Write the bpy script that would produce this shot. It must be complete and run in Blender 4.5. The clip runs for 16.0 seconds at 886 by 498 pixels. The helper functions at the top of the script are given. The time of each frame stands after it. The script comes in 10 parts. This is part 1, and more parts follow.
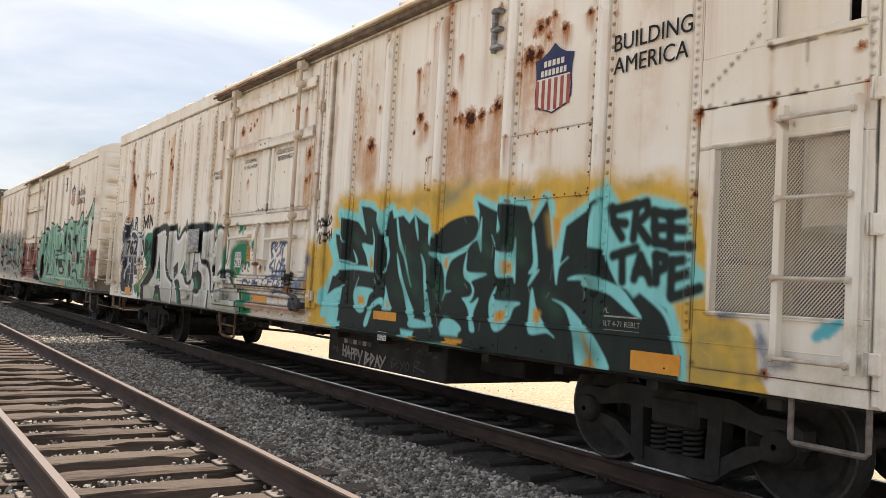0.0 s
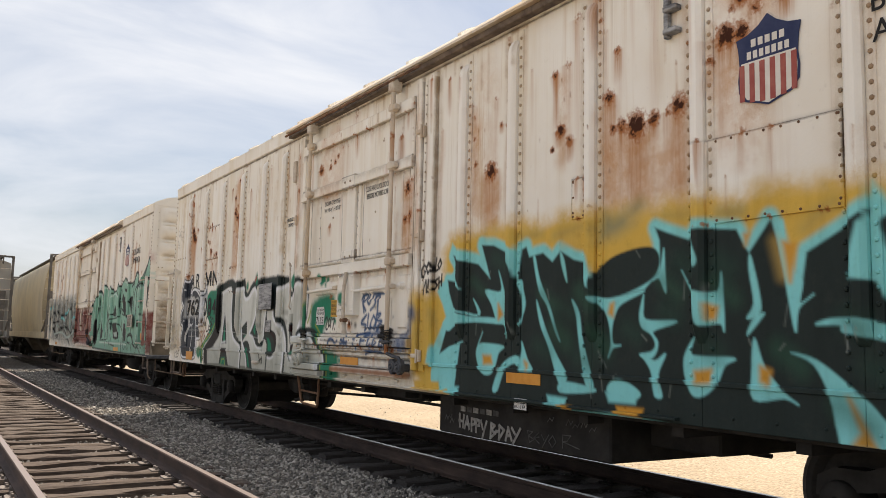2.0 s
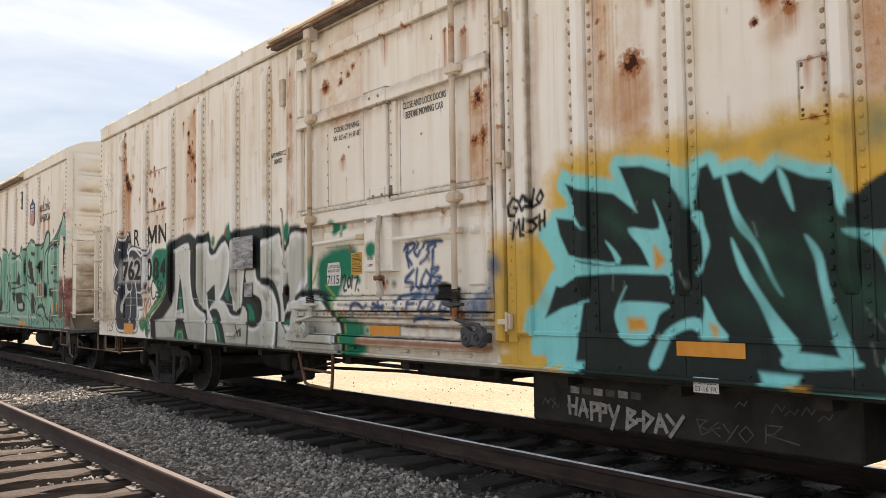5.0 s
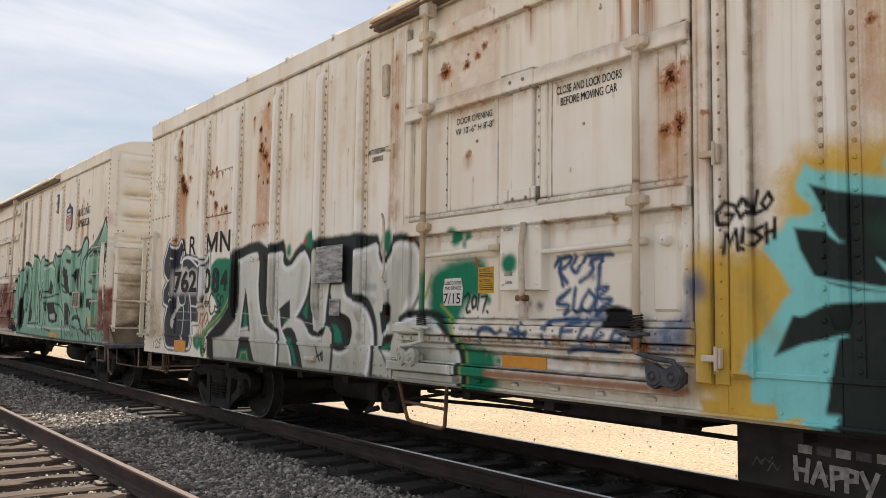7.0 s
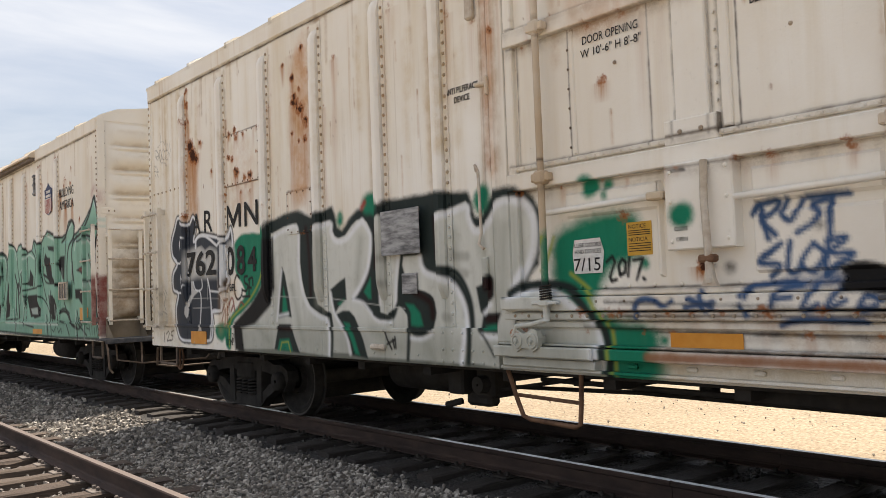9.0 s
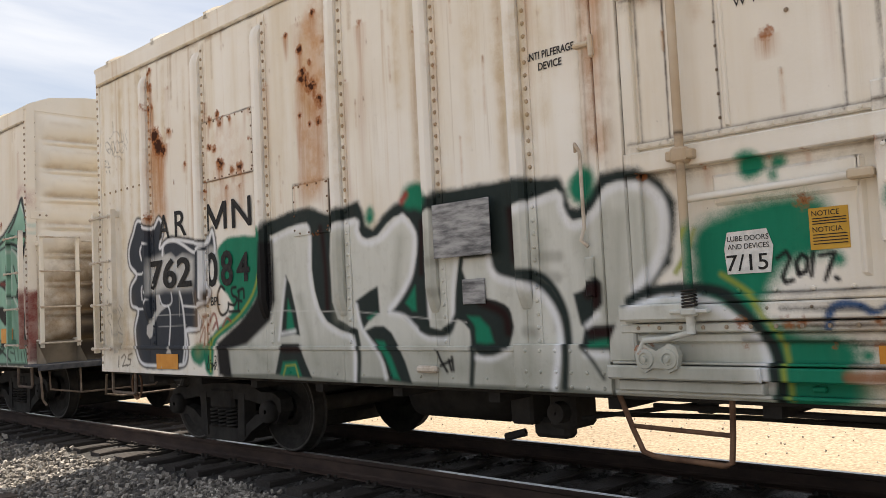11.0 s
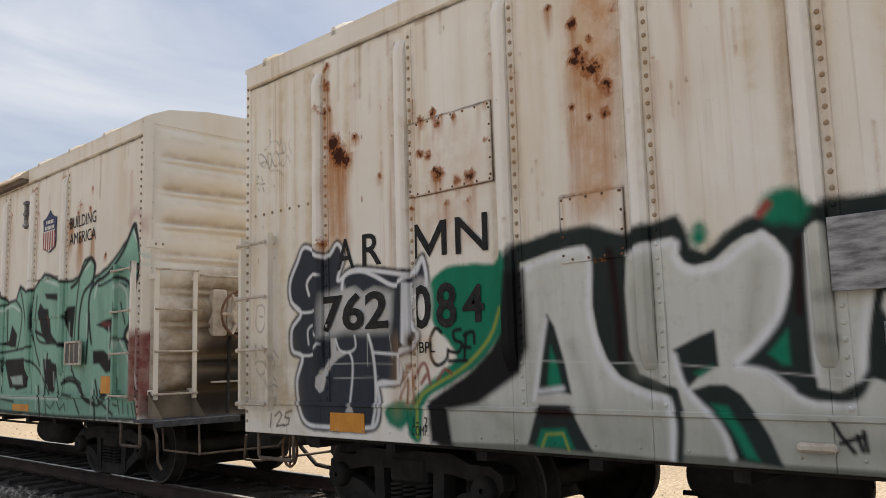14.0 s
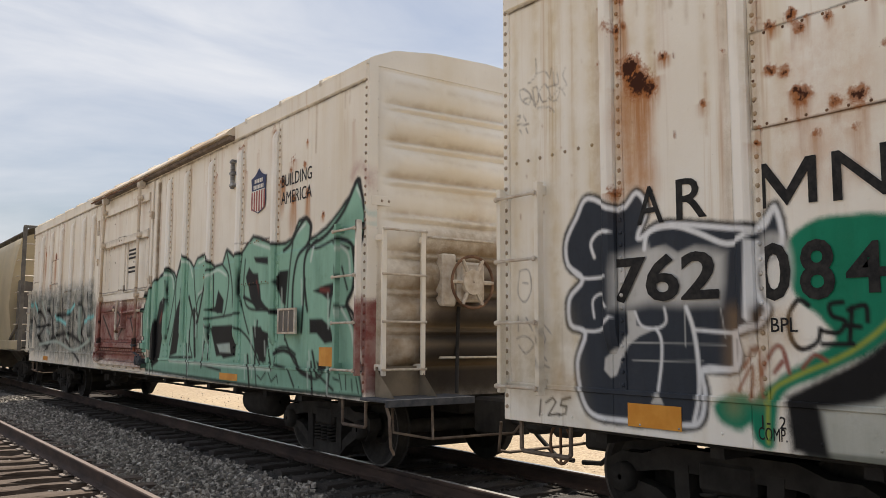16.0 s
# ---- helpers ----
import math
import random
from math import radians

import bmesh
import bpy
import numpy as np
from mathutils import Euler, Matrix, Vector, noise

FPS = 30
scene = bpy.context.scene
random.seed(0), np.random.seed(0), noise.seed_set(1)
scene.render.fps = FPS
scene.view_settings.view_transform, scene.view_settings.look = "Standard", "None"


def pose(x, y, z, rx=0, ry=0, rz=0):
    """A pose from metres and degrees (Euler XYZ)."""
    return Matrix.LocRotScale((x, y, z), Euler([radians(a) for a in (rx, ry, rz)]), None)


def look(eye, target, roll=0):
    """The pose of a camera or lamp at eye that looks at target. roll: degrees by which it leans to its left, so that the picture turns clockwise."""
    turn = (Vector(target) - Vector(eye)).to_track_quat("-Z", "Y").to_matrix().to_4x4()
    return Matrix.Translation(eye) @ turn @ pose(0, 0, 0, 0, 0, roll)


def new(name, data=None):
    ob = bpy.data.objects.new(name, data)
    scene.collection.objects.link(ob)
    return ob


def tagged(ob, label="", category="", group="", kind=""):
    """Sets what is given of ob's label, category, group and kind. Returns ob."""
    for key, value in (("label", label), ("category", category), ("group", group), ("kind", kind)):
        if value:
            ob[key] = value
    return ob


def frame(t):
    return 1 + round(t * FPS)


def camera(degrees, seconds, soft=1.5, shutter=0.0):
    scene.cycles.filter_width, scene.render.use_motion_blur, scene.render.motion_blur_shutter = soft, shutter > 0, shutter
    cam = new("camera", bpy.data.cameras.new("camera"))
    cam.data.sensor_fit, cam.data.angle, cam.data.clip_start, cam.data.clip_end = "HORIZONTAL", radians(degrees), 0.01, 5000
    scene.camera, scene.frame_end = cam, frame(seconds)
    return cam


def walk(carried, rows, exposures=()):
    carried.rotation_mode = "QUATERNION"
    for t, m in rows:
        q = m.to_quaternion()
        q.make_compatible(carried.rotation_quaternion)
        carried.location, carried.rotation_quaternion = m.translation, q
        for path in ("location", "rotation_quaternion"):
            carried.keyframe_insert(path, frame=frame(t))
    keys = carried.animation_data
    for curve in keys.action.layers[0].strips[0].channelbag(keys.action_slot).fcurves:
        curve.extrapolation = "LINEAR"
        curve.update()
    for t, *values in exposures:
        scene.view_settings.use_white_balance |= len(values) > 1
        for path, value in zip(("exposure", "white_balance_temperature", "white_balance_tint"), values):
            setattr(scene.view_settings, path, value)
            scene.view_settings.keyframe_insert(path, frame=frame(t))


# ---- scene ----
cam = camera(55.6, 16.0, 0.6)
METRES, EYE, TILT, LEAN, TURN = 14.151, 1.5, 0.0, 0.0, -34.4
ROWS = [
    (0.0, 0.0, 0.0, 0.0, -0.16, 2.84, -3.27),
    (0.5, -0.0146, 0.0257, -0.0, 0.46, 3.52, -1.89),
    (1.0, -0.0283, 0.0573, 0.0019, 2.73, 4.93, -0.97),
    (1.5, -0.0478, 0.0846, 0.0025, 3.27, 5.67, -1.16),
    (2.0, -0.0623, 0.1145, 0.0003, 2.78, 6.23, -1.28),
    (2.5, -0.0824, 0.1421, 0.0009, 3.47, 6.08, -0.66),
    (3.0, -0.1025, 0.1663, 0.0035, 1.2, 5.56, 0.74),
    (5.5, -0.1895, 0.2925, 0.0023, -4.36, 3.21, 0.64),
    (6.0, -0.2041, 0.3143, 0.0031, -3.31, 3.75, 1.72),
    (6.5, -0.2195, 0.3444, 0.0059, -3.24, 4.37, 1.48),
    (7.0, -0.2415, 0.3666, 0.0044, -3.47, 4.7, -0.81),
    (7.5, -0.2578, 0.3928, 0.003, -2.28, 3.5, -1.15),
    (8.0, -0.2759, 0.4204, 0.0042, -2.27, 2.63, 0.04),
    (10.5, -0.3608, 0.5531, 0.0073, -11.17, 3.87, 3.21),
    (11.0, -0.3818, 0.5743, 0.0064, -12.26, 3.64, 2.75),
    (11.5, -0.4001, 0.5975, 0.0062, -13.61, 3.78, 2.53),
    (12.0, -0.4192, 0.6262, 0.0062, -14.63, 4.83, 0.85),
    (12.5, -0.4388, 0.6434, 0.008, -15.29, 5.17, 0.01),
    (13.0, -0.4532, 0.6718, 0.0064, -14.2, 5.84, 1.17),
    (13.5, -0.4713, 0.6937, 0.0072, -12.12, 6.79, 1.74),
    (14.0, -0.4903, 0.7184, 0.0083, -11.52, 7.44, 1.52),
    (14.5, -0.5047, 0.7473, 0.0083, -10.11, 7.51, 1.27),
    (15.0, -0.5239, 0.7706, 0.0073, -7.59, 7.44, 0.33),
    (15.5, -0.5397, 0.7961, 0.0079, -5.44, 6.78, 0.06),
    (16.0, -0.555, 0.8241, 0.0093, -1.82, 5.98, -0.17),
]
EXPOSURES = [(0.0, 0.66, 6780, 11), (0.75, 0.56, 6780, 11), (1.5, 0.27, 6820, 11), (2.0, 0.45, 6780, 11), (3.0, 0.51, 6780, 11), (5.5, 0.68, 6780, 11), (7.0, 0.44, 6780, 11), (8.0, 0.43, 6720, 11), (11.0, 0.52, 6750, 11), (12.5, 0.46, 6150, 11), (13.5, 0.42, 6150, 11), (14.0, 0.18, 6550, 11), (14.5, 0.32, 6680, 11), (16.0, 0.26, 6720, 11)]
walk(cam, [(t, pose(0, 0, EYE, TILT, LEAN, TURN) @ pose(METRES * x, METRES * y, METRES * z, 90 + pitch, roll, yaw)) for t, x, y, z, yaw, pitch, roll in ROWS], EXPOSURES)

# ---- light ----
SUN_ELEVATION, SUN_AZIMUTH = 69.0, 68.0
world = bpy.data.worlds.new("sky")
scene.world = world
world.use_nodes = True
wn, wl = world.node_tree.nodes, world.node_tree.links
sky = wn.new("ShaderNodeTexSky")
sky.sky_type, sky.sun_disc = "NISHITA", False
sky.sun_elevation, sky.sun_rotation = radians(SUN_ELEVATION), radians(SUN_AZIMUTH)
sky.dust_density, sky.air_density = 2.5, 1.0
coord = wn.new("ShaderNodeTexCoord")
stretch = wn.new("ShaderNodeMapping")
stretch.inputs["Scale"].default_value = (1.3, 1.3, 5.5)
stretch.inputs["Location"].default_value = (0.35, 0.2, 0.1)
clouds = wn.new("ShaderNodeTexNoise")
clouds.inputs["Scale"].default_value, clouds.inputs["Detail"].default_value = 1.6, 7.0
clouds.inputs["Roughness"].default_value, clouds.inputs["Distortion"].default_value = 0.55, 0.5
ramp = wn.new("ShaderNodeValToRGB")
ramp.color_ramp.elements[0].position, ramp.color_ramp.elements[1].position = 0.32, 0.68
ramp.color_ramp.elements[0].color = (0.12, 0.12, 0.12, 1)
over = wn.new("ShaderNodeMixRGB")
over.inputs["Color2"].default_value = (6.4, 6.75, 7.35, 1)
wl.new(coord.outputs["Generated"], stretch.inputs["Vector"])
wl.new(stretch.outputs["Vector"], clouds.inputs["Vector"])
wl.new(clouds.outputs["Fac"], ramp.inputs["Fac"])
wl.new(ramp.outputs["Color"], over.inputs["Fac"])
wl.new(sky.outputs["Color"], over.inputs["Color1"])
wl.new(over.outputs["Color"], wn["Background"].inputs["Color"])
wn["Background"].inputs["Strength"].default_value = 0.1
lamp = bpy.data.lights.new("sun", "SUN")
lamp.energy, lamp.angle, lamp.color = 5.0, radians(0.8), (1.0, 0.94, 0.84)
sun = new("sun", lamp)
sun.matrix_world = look((math.cos(radians(SUN_ELEVATION)) * math.sin(radians(SUN_AZIMUTH)) * 50, math.cos(radians(SUN_ELEVATION)) * math.cos(radians(SUN_AZIMUTH)) * 50, math.sin(radians(SUN_ELEVATION)) * 50), (0, 0, 0))


# ---- materials ----
class Shade:
    """A node material with short ways to add nodes."""

    def __init__(self, name, rough=0.6, metal=0.0):
        self.mat = bpy.data.materials.new(name)
        self.mat.use_nodes = True
        self.n, self.l = self.mat.node_tree.nodes, self.mat.node_tree.links
        self.bsdf = self.n["Principled BSDF"]
        self.bsdf.inputs["Roughness"].default_value, self.bsdf.inputs["Metallic"].default_value = rough, metal
        self.co = self.n.new("ShaderNodeTexCoord").outputs["Object"]

    def put(self, socket, value):
        if hasattr(value, "is_output"):
            self.l.new(value, socket)
        else:
            socket.default_value = value

    def noise(self, scale, detail=4.0, rough=0.55, stretch=(1, 1, 1)):
        m = self.n.new("ShaderNodeMapping")
        m.inputs["Scale"].default_value = stretch
        self.l.new(self.co, m.inputs["Vector"])
        t = self.n.new("ShaderNodeTexNoise")
        t.inputs["Scale"].default_value, t.inputs["Detail"].default_value, t.inputs["Roughness"].default_value = scale, detail, rough
        self.l.new(m.outputs["Vector"], t.inputs["Vector"])
        return t.outputs["Fac"]

    def step(self, value, lo, hi, a=0.0, b=1.0):
        r = self.n.new("ShaderNodeMapRange")
        r.interpolation_type = "SMOOTHSTEP"
        self.put(r.inputs["Value"], value)
        for key, v in (("From Min", lo), ("From Max", hi), ("To Min", a), ("To Max", b)):
            r.inputs[key].default_value = v
        return r.outputs["Result"]

    def mix(self, fac, a, b, mode="MIX"):
        m = self.n.new("ShaderNodeMixRGB")
        m.blend_type = mode
        for key, v in (("Fac", fac), ("Color1", a), ("Color2", b)):
            self.put(m.inputs[key], v)
        return m.outputs["Color"]

    def math(self, op, a, b):
        m = self.n.new("ShaderNodeMath")
        m.operation = op
        self.put(m.inputs[0], a)
        self.put(m.inputs[1], b)
        return m.outputs["Value"]

    def attr(self, name):
        a = self.n.new("ShaderNodeAttribute")
        a.attribute_name = name
        return a

    def done(self, colour, rough=None, bump=None, strength=0.3, distance=0.01):
        self.put(self.bsdf.inputs["Base Color"], colour)
        if rough is not None:
            self.put(self.bsdf.inputs["Roughness"], rough)
        if bump is not None:
            b = self.n.new("ShaderNodeBump")
            b.inputs["Strength"].default_value, b.inputs["Distance"].default_value = strength, distance
            self.put(b.inputs["Height"], bump)
            self.l.new(b.outputs["Normal"], self.bsdf.inputs["Normal"])
        return self.mat


def rgb(r, g, b):
    return (r, g, b, 1)


def car_paint(name, light, dark, grime):
    """Old cream paint: chalky patches, runs of dirt, sprayed colours and rust."""
    s = Shade(name, 0.55)
    s.bsdf.inputs["Specular IOR Level"].default_value = 0.08
    base = s.mix(s.step(s.noise(0.9, 6), 0.3, 0.7), rgb(*dark), rgb(*light))
    runs = s.step(s.noise(1.0, 6, 0.6, (1, 2.6, 0.22)), 0.46, 0.8)
    base = s.mix(s.math("MULTIPLY", runs, grime * 0.65), base, rgb(0.62, 0.485, 0.275))
    drip = s.math("MULTIPLY", s.step(s.noise(1.0, 6, 0.7, (1, 8, 0.16)), 0.52, 0.72), s.step(s.noise(0.6, 4, 0.6, (1, 1, 0.6)), 0.42, 0.62))
    base = s.mix(s.math("MULTIPLY", drip, grime * 0.9), base, rgb(0.52, 0.34, 0.16))
    thin = s.math("MULTIPLY", s.step(s.noise(1.0, 5, 0.7, (1, 17, 0.3)), 0.55, 0.8), s.step(s.noise(0.8, 3), 0.45, 0.65))
    base = s.mix(s.math("MULTIPLY", thin, grime * 0.7), base, rgb(0.38, 0.28, 0.17))
    base = s.mix(s.step(s.noise(14, 6, 0.7), 0.6, 0.85, 0, 0.3), base, rgb(0.3, 0.25, 0.19))
    base = s.mix(s.step(s.noise(55, 3), 0.73, 0.8, 0, 0.5), base, rgb(0.14, 0.08, 0.05))
    paint = s.attr("paint")
    edge = s.math("MULTIPLY", paint.outputs["Alpha"], s.math("SUBTRACT", 1.0, paint.outputs["Alpha"]))
    cloud = s.math("ADD", s.step(s.noise(160, 2), 0.2, 0.8, -0.6, 0.6), s.step(s.noise(6, 5, 0.65), 0.3, 0.7, -0.9, 0.9))
    cover = s.math("ADD", paint.outputs["Alpha"], s.math("MULTIPLY", edge, cloud))
    worn = s.mix(s.step(s.noise(5, 7, 0.75), 0.5, 0.85, 0, 0.05), paint.outputs["Color"], rgb(0.3, 0.27, 0.22))
    worn = s.mix(s.step(s.noise(1.0, 6, 0.65, (1, 5, 0.7)), 0.38, 0.72, 0, 0.4), worn, rgb(0.64, 0.63, 0.59), "MULTIPLY")
    worn = s.mix(s.step(s.noise(9, 6, 0.7), 0.5, 0.75, 0, 0.32), worn, rgb(0.6, 0.58, 0.54), "MULTIPLY")
    col = s.mix(cover, base, worn)
    run = s.attr("run").outputs["Fac"]
    veins = s.step(s.noise(1.0, 5, 0.65, (1, 30, 0.9)), 0.25, 0.75, 0.55, 1.15)
    col = s.mix(s.step(s.math("MULTIPLY", run, veins), 0.0, 0.62, 0, 0.95), col, rgb(0.43, 0.185, 0.062))
    rust = s.attr("rust").outputs["Fac"]
    grain = s.math("MULTIPLY", s.step(s.noise(24, 6, 0.7), 0.25, 0.75, -0.38, 0.38), s.step(rust, 0.05, 0.3))
    level = s.math("ADD", s.math("MULTIPLY", rust, 1.15), grain)
    col = s.mix(s.step(level, 0.15, 0.7, 0, 0.85), col, rgb(0.34, 0.12, 0.038))
    col = s.mix(s.step(level, 0.7, 0.95), col, rgb(0.06, 0.024, 0.015))
    rough = s.step(level, 0.2, 0.9, 0.48, 0.95)
    return s.done(col, rough, s.math("ADD", s.noise(40, 4), s.math("MULTIPLY", level, 0.6)), 0.12, 0.01)


def plain(name, a, b, rough=0.6, scale=8.0, metal=0.0, bump=0.2, fine=60.0, stretch=(1, 1, 1)):
    s = Shade(name, rough, metal)
    s.bsdf.inputs["Specular IOR Level"].default_value = 0.15
    col = s.mix(s.step(s.noise(scale, 5, 0.6, stretch), 0.3, 0.7), rgb(*a), rgb(*b))
    return s.done(col, None, s.noise(fine, 4), bump, 0.006)


CREAM = car_paint("cream_car_paint", (0.90, 0.87, 0.80), (0.82, 0.765, 0.67), 0.7)
# ribs: cleaner paint, also coloured paler for the light on their raised form
CREAM_RIB = car_paint("clean_lit_rib_car_paint", (0.92, 0.89, 0.83), (0.88, 0.845, 0.775), 0.2)
CREAM_B = car_paint("dull_cream_car_paint", (0.87, 0.82, 0.73), (0.78, 0.72, 0.62), 0.6)
# rivet heads: grime plus their small brown shadows, both in the colour
RIVET = car_paint("grimy_shaded_rivet_car_paint", (0.44, 0.37, 0.29), (0.27, 0.20, 0.14), 0.6)
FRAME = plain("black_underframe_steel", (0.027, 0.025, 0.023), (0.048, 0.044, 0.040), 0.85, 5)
WHEEL = plain("dirty_wheel_steel", (0.024, 0.022, 0.020), (0.042, 0.038, 0.034), 0.7, 9, 0.0)
TREAD = plain("worn_wheel_edge", (0.05, 0.045, 0.04), (0.09, 0.082, 0.075), 0.45, 20, 0.3)
RUSTY = plain("rusty_steel", (0.11, 0.06, 0.04), (0.24, 0.14, 0.085), 0.85, 7)
BARE = plain("painted_steel_bar", (0.66, 0.60, 0.51), (0.45, 0.36, 0.27), 0.5, 9)
INKY = plain("black_stencil_paint", (0.012, 0.012, 0.013), (0.035, 0.033, 0.031), 0.6, 25)
LETTER_WHITE = plain("white_stencil_paint", (0.62, 0.61, 0.58), (0.8, 0.79, 0.76), 0.6, 25)
CHALK = plain("grey_chalk_paint", (0.42, 0.40, 0.37), (0.24, 0.225, 0.21), 0.9, 18)
FAINT = plain("faint_chalk_paint", (0.13, 0.125, 0.12), (0.07, 0.067, 0.064), 0.9, 18)
SHIELD_BLUE = plain("navy_blue_paint", (0.028, 0.038, 0.095), (0.045, 0.055, 0.12), 0.5, 9)
SHIELD_RED = plain("faded_red_paint", (0.32, 0.075, 0.065), (0.40, 0.13, 0.105), 0.5, 9)
SHIELD_WHITE = plain("off_white_paint", (0.68, 0.63, 0.57), (0.76, 0.72, 0.66), 0.5, 9)
ORANGE_TAPE = plain("orange_reflective_tape", (0.62, 0.25, 0.035), (0.72, 0.33, 0.06), 0.35, 6)
NOTICE_MAT = plain("yellow_notice_sheet", (0.55, 0.31, 0.045), (0.62, 0.37, 0.065), 0.5, 9)
GREY_PLATE = plain("scuffed_bare_metal", (0.10, 0.10, 0.105), (0.42, 0.42, 0.42), 0.5, 6, 0.2, 0.2, 60.0, (1, 0.8, 4.0))
PLATE_STEEL = plain("worn_tie_plate_steel", (0.12, 0.098, 0.083), (0.24, 0.205, 0.178), 0.7, 14)
ROD = car_paint("brown_rod_car_paint", (0.72, 0.64, 0.53), (0.46, 0.34, 0.23), 0.9)
DIM_TAN = plain("dim_tan_machinery_paint", (0.25, 0.205, 0.15), (0.16, 0.13, 0.095), 0.8, 4)
CAST = plain("grimy_cast_steel", (0.055, 0.06, 0.07), (0.10, 0.10, 0.105), 0.7, 14)
# tie plates under the train, darkened in colour for its shade
TIE_PLATE_DARK = plain("shade_dark_tie_plate_steel", (0.03, 0.027, 0.024), (0.06, 0.052, 0.045), 0.7, 14)
DULL = plain("dull_brown_bar", (0.10, 0.075, 0.06), (0.20, 0.155, 0.12), 0.7, 9)
HOPPER_TAN = car_paint("tan_hopper_car_paint", (0.52, 0.44, 0.29), (0.40, 0.34, 0.24), 0.6)
HOPPER_GREY = car_paint("grey_hopper_car_paint", (0.42, 0.42, 0.40), (0.33, 0.32, 0.30), 0.6)
HOPPER_DARK = plain("dark_grey_end_paint", (0.10, 0.09, 0.08), (0.17, 0.155, 0.135), 0.7, 3)


def tie_wood(name, dark, pale, bleach):
    s = Shade(name, 0.9)
    grain = s.noise(5, 7, 0.7, (0.5, 9, 9))
    col = s.mix(s.step(grain, 0.3, 0.7), rgb(*dark), rgb(*pale))
    info = s.n.new("ShaderNodeObjectInfo")
    col = s.mix(s.math("MULTIPLY", info.outputs["Random"], 0.4), col, rgb(*bleach))
    return s.done(col, None, grain, 0.7, 0.02)


def stone(name, a, b, c):
    s = Shade(name, 0.9)
    geo = s.n.new("ShaderNodeNewGeometry")
    ramp = s.n.new("ShaderNodeValToRGB")
    ramp.color_ramp.elements[0].color, ramp.color_ramp.elements[1].color = rgb(*a), rgb(*c)
    ramp.color_ramp.elements.new(0.55).color = rgb(*b)
    s.l.new(geo.outputs["Random Per Island"], ramp.inputs["Fac"])
    col = s.mix(s.step(s.noise(40, 4), 0.4, 0.7, 0, 0.4), ramp.outputs["Color"], rgb(0.1, 0.09, 0.08))
    return s.done(col, None, s.noise(90, 3), 0.4, 0.006)


def gravel(name, a, b, scale, spots):
    s = Shade(name, 0.95)
    v = s.n.new("ShaderNodeTexVoronoi")
    v.inputs["Scale"].default_value = scale
    s.l.new(s.co, v.inputs["Vector"])
    col = s.mix(s.step(s.noise(0.35, 6, 0.6), 0.3, 0.7), rgb(*a), rgb(*b))
    col = s.mix(spots, col, s.step(s.noise(scale * 3, 3), 0.3, 0.7), "SOFT_LIGHT")
    col = s.mix(s.step(s.noise(7, 5, 0.65), 0.62, 0.78, 0, 0.35), col, rgb(a[0] * 0.3, a[1] * 0.3, a[2] * 0.3))
    return s.done(col, None, s.math("SUBTRACT", s.noise(3, 6), v.outputs["Distance"]), 0.8, 0.03)


def rail_steel(name, head, gloss):
    s = Shade(name, 0.6, 0.2)
    geo = s.n.new("ShaderNodeNewGeometry")
    sep = s.n.new("ShaderNodeSeparateXYZ")
    s.l.new(geo.outputs["Normal"], sep.inputs["Vector"])
    top = s.step(sep.outputs["Z"], 0.97, 0.995)
    side = s.mix(s.step(s.noise(4, 6, 0.65, (1, 0.3, 1)), 0.3, 0.7), rgb(0.035, 0.022, 0.018), rgb(0.09, 0.056, 0.042))
    col = s.mix(top, side, rgb(*head))
    return s.done(col, s.step(top, 0, 1, 0.85, gloss), s.noise(50, 4), 0.2, 0.006)


TIE = tie_wood("weathered_tie_wood", (0.032, 0.021, 0.016), (0.125, 0.09, 0.068), (0.15, 0.116, 0.09))
# darker copy of the tie wood: the train's shade is in the colour
TIE_SHADED = tie_wood("shade_dark_tie_wood", (0.024, 0.020, 0.017), (0.062, 0.051, 0.043), (0.085, 0.070, 0.060))
RAIL = rail_steel("rusty_rail_steel", (0.24, 0.19, 0.165), 0.42)
RAIL_BRIGHT = rail_steel("polished_rail_steel", (0.50, 0.48, 0.45), 0.22)
STONE = stone("grey_ballast_stone", (0.09, 0.082, 0.073), (0.262, 0.230, 0.192), (0.60, 0.545, 0.47))
# darker copy of the stones, coloured for the shade under the train
DARK_STONE = stone("shade_dark_ballast_stone", (0.03, 0.028, 0.026), (0.07, 0.065, 0.06), (0.14, 0.13, 0.12))
PALE_STONE = stone("pale_ballast_stone", (0.17, 0.15, 0.128), (0.31, 0.28, 0.245), (0.50, 0.465, 0.415))
BED = gravel("ballast_gravel", (0.13, 0.118, 0.105), (0.19, 0.172, 0.153), 26, 0.8)
# darker copy of the gravel, with the train's shade in its colour
SHADED_BED = gravel("shade_dark_ballast_gravel", (0.045, 0.041, 0.037), (0.08, 0.073, 0.066), 26, 0.6)
SAND = gravel("dry_desert_sand", (0.31, 0.24, 0.16), (0.36, 0.285, 0.195), 9, 0.45)


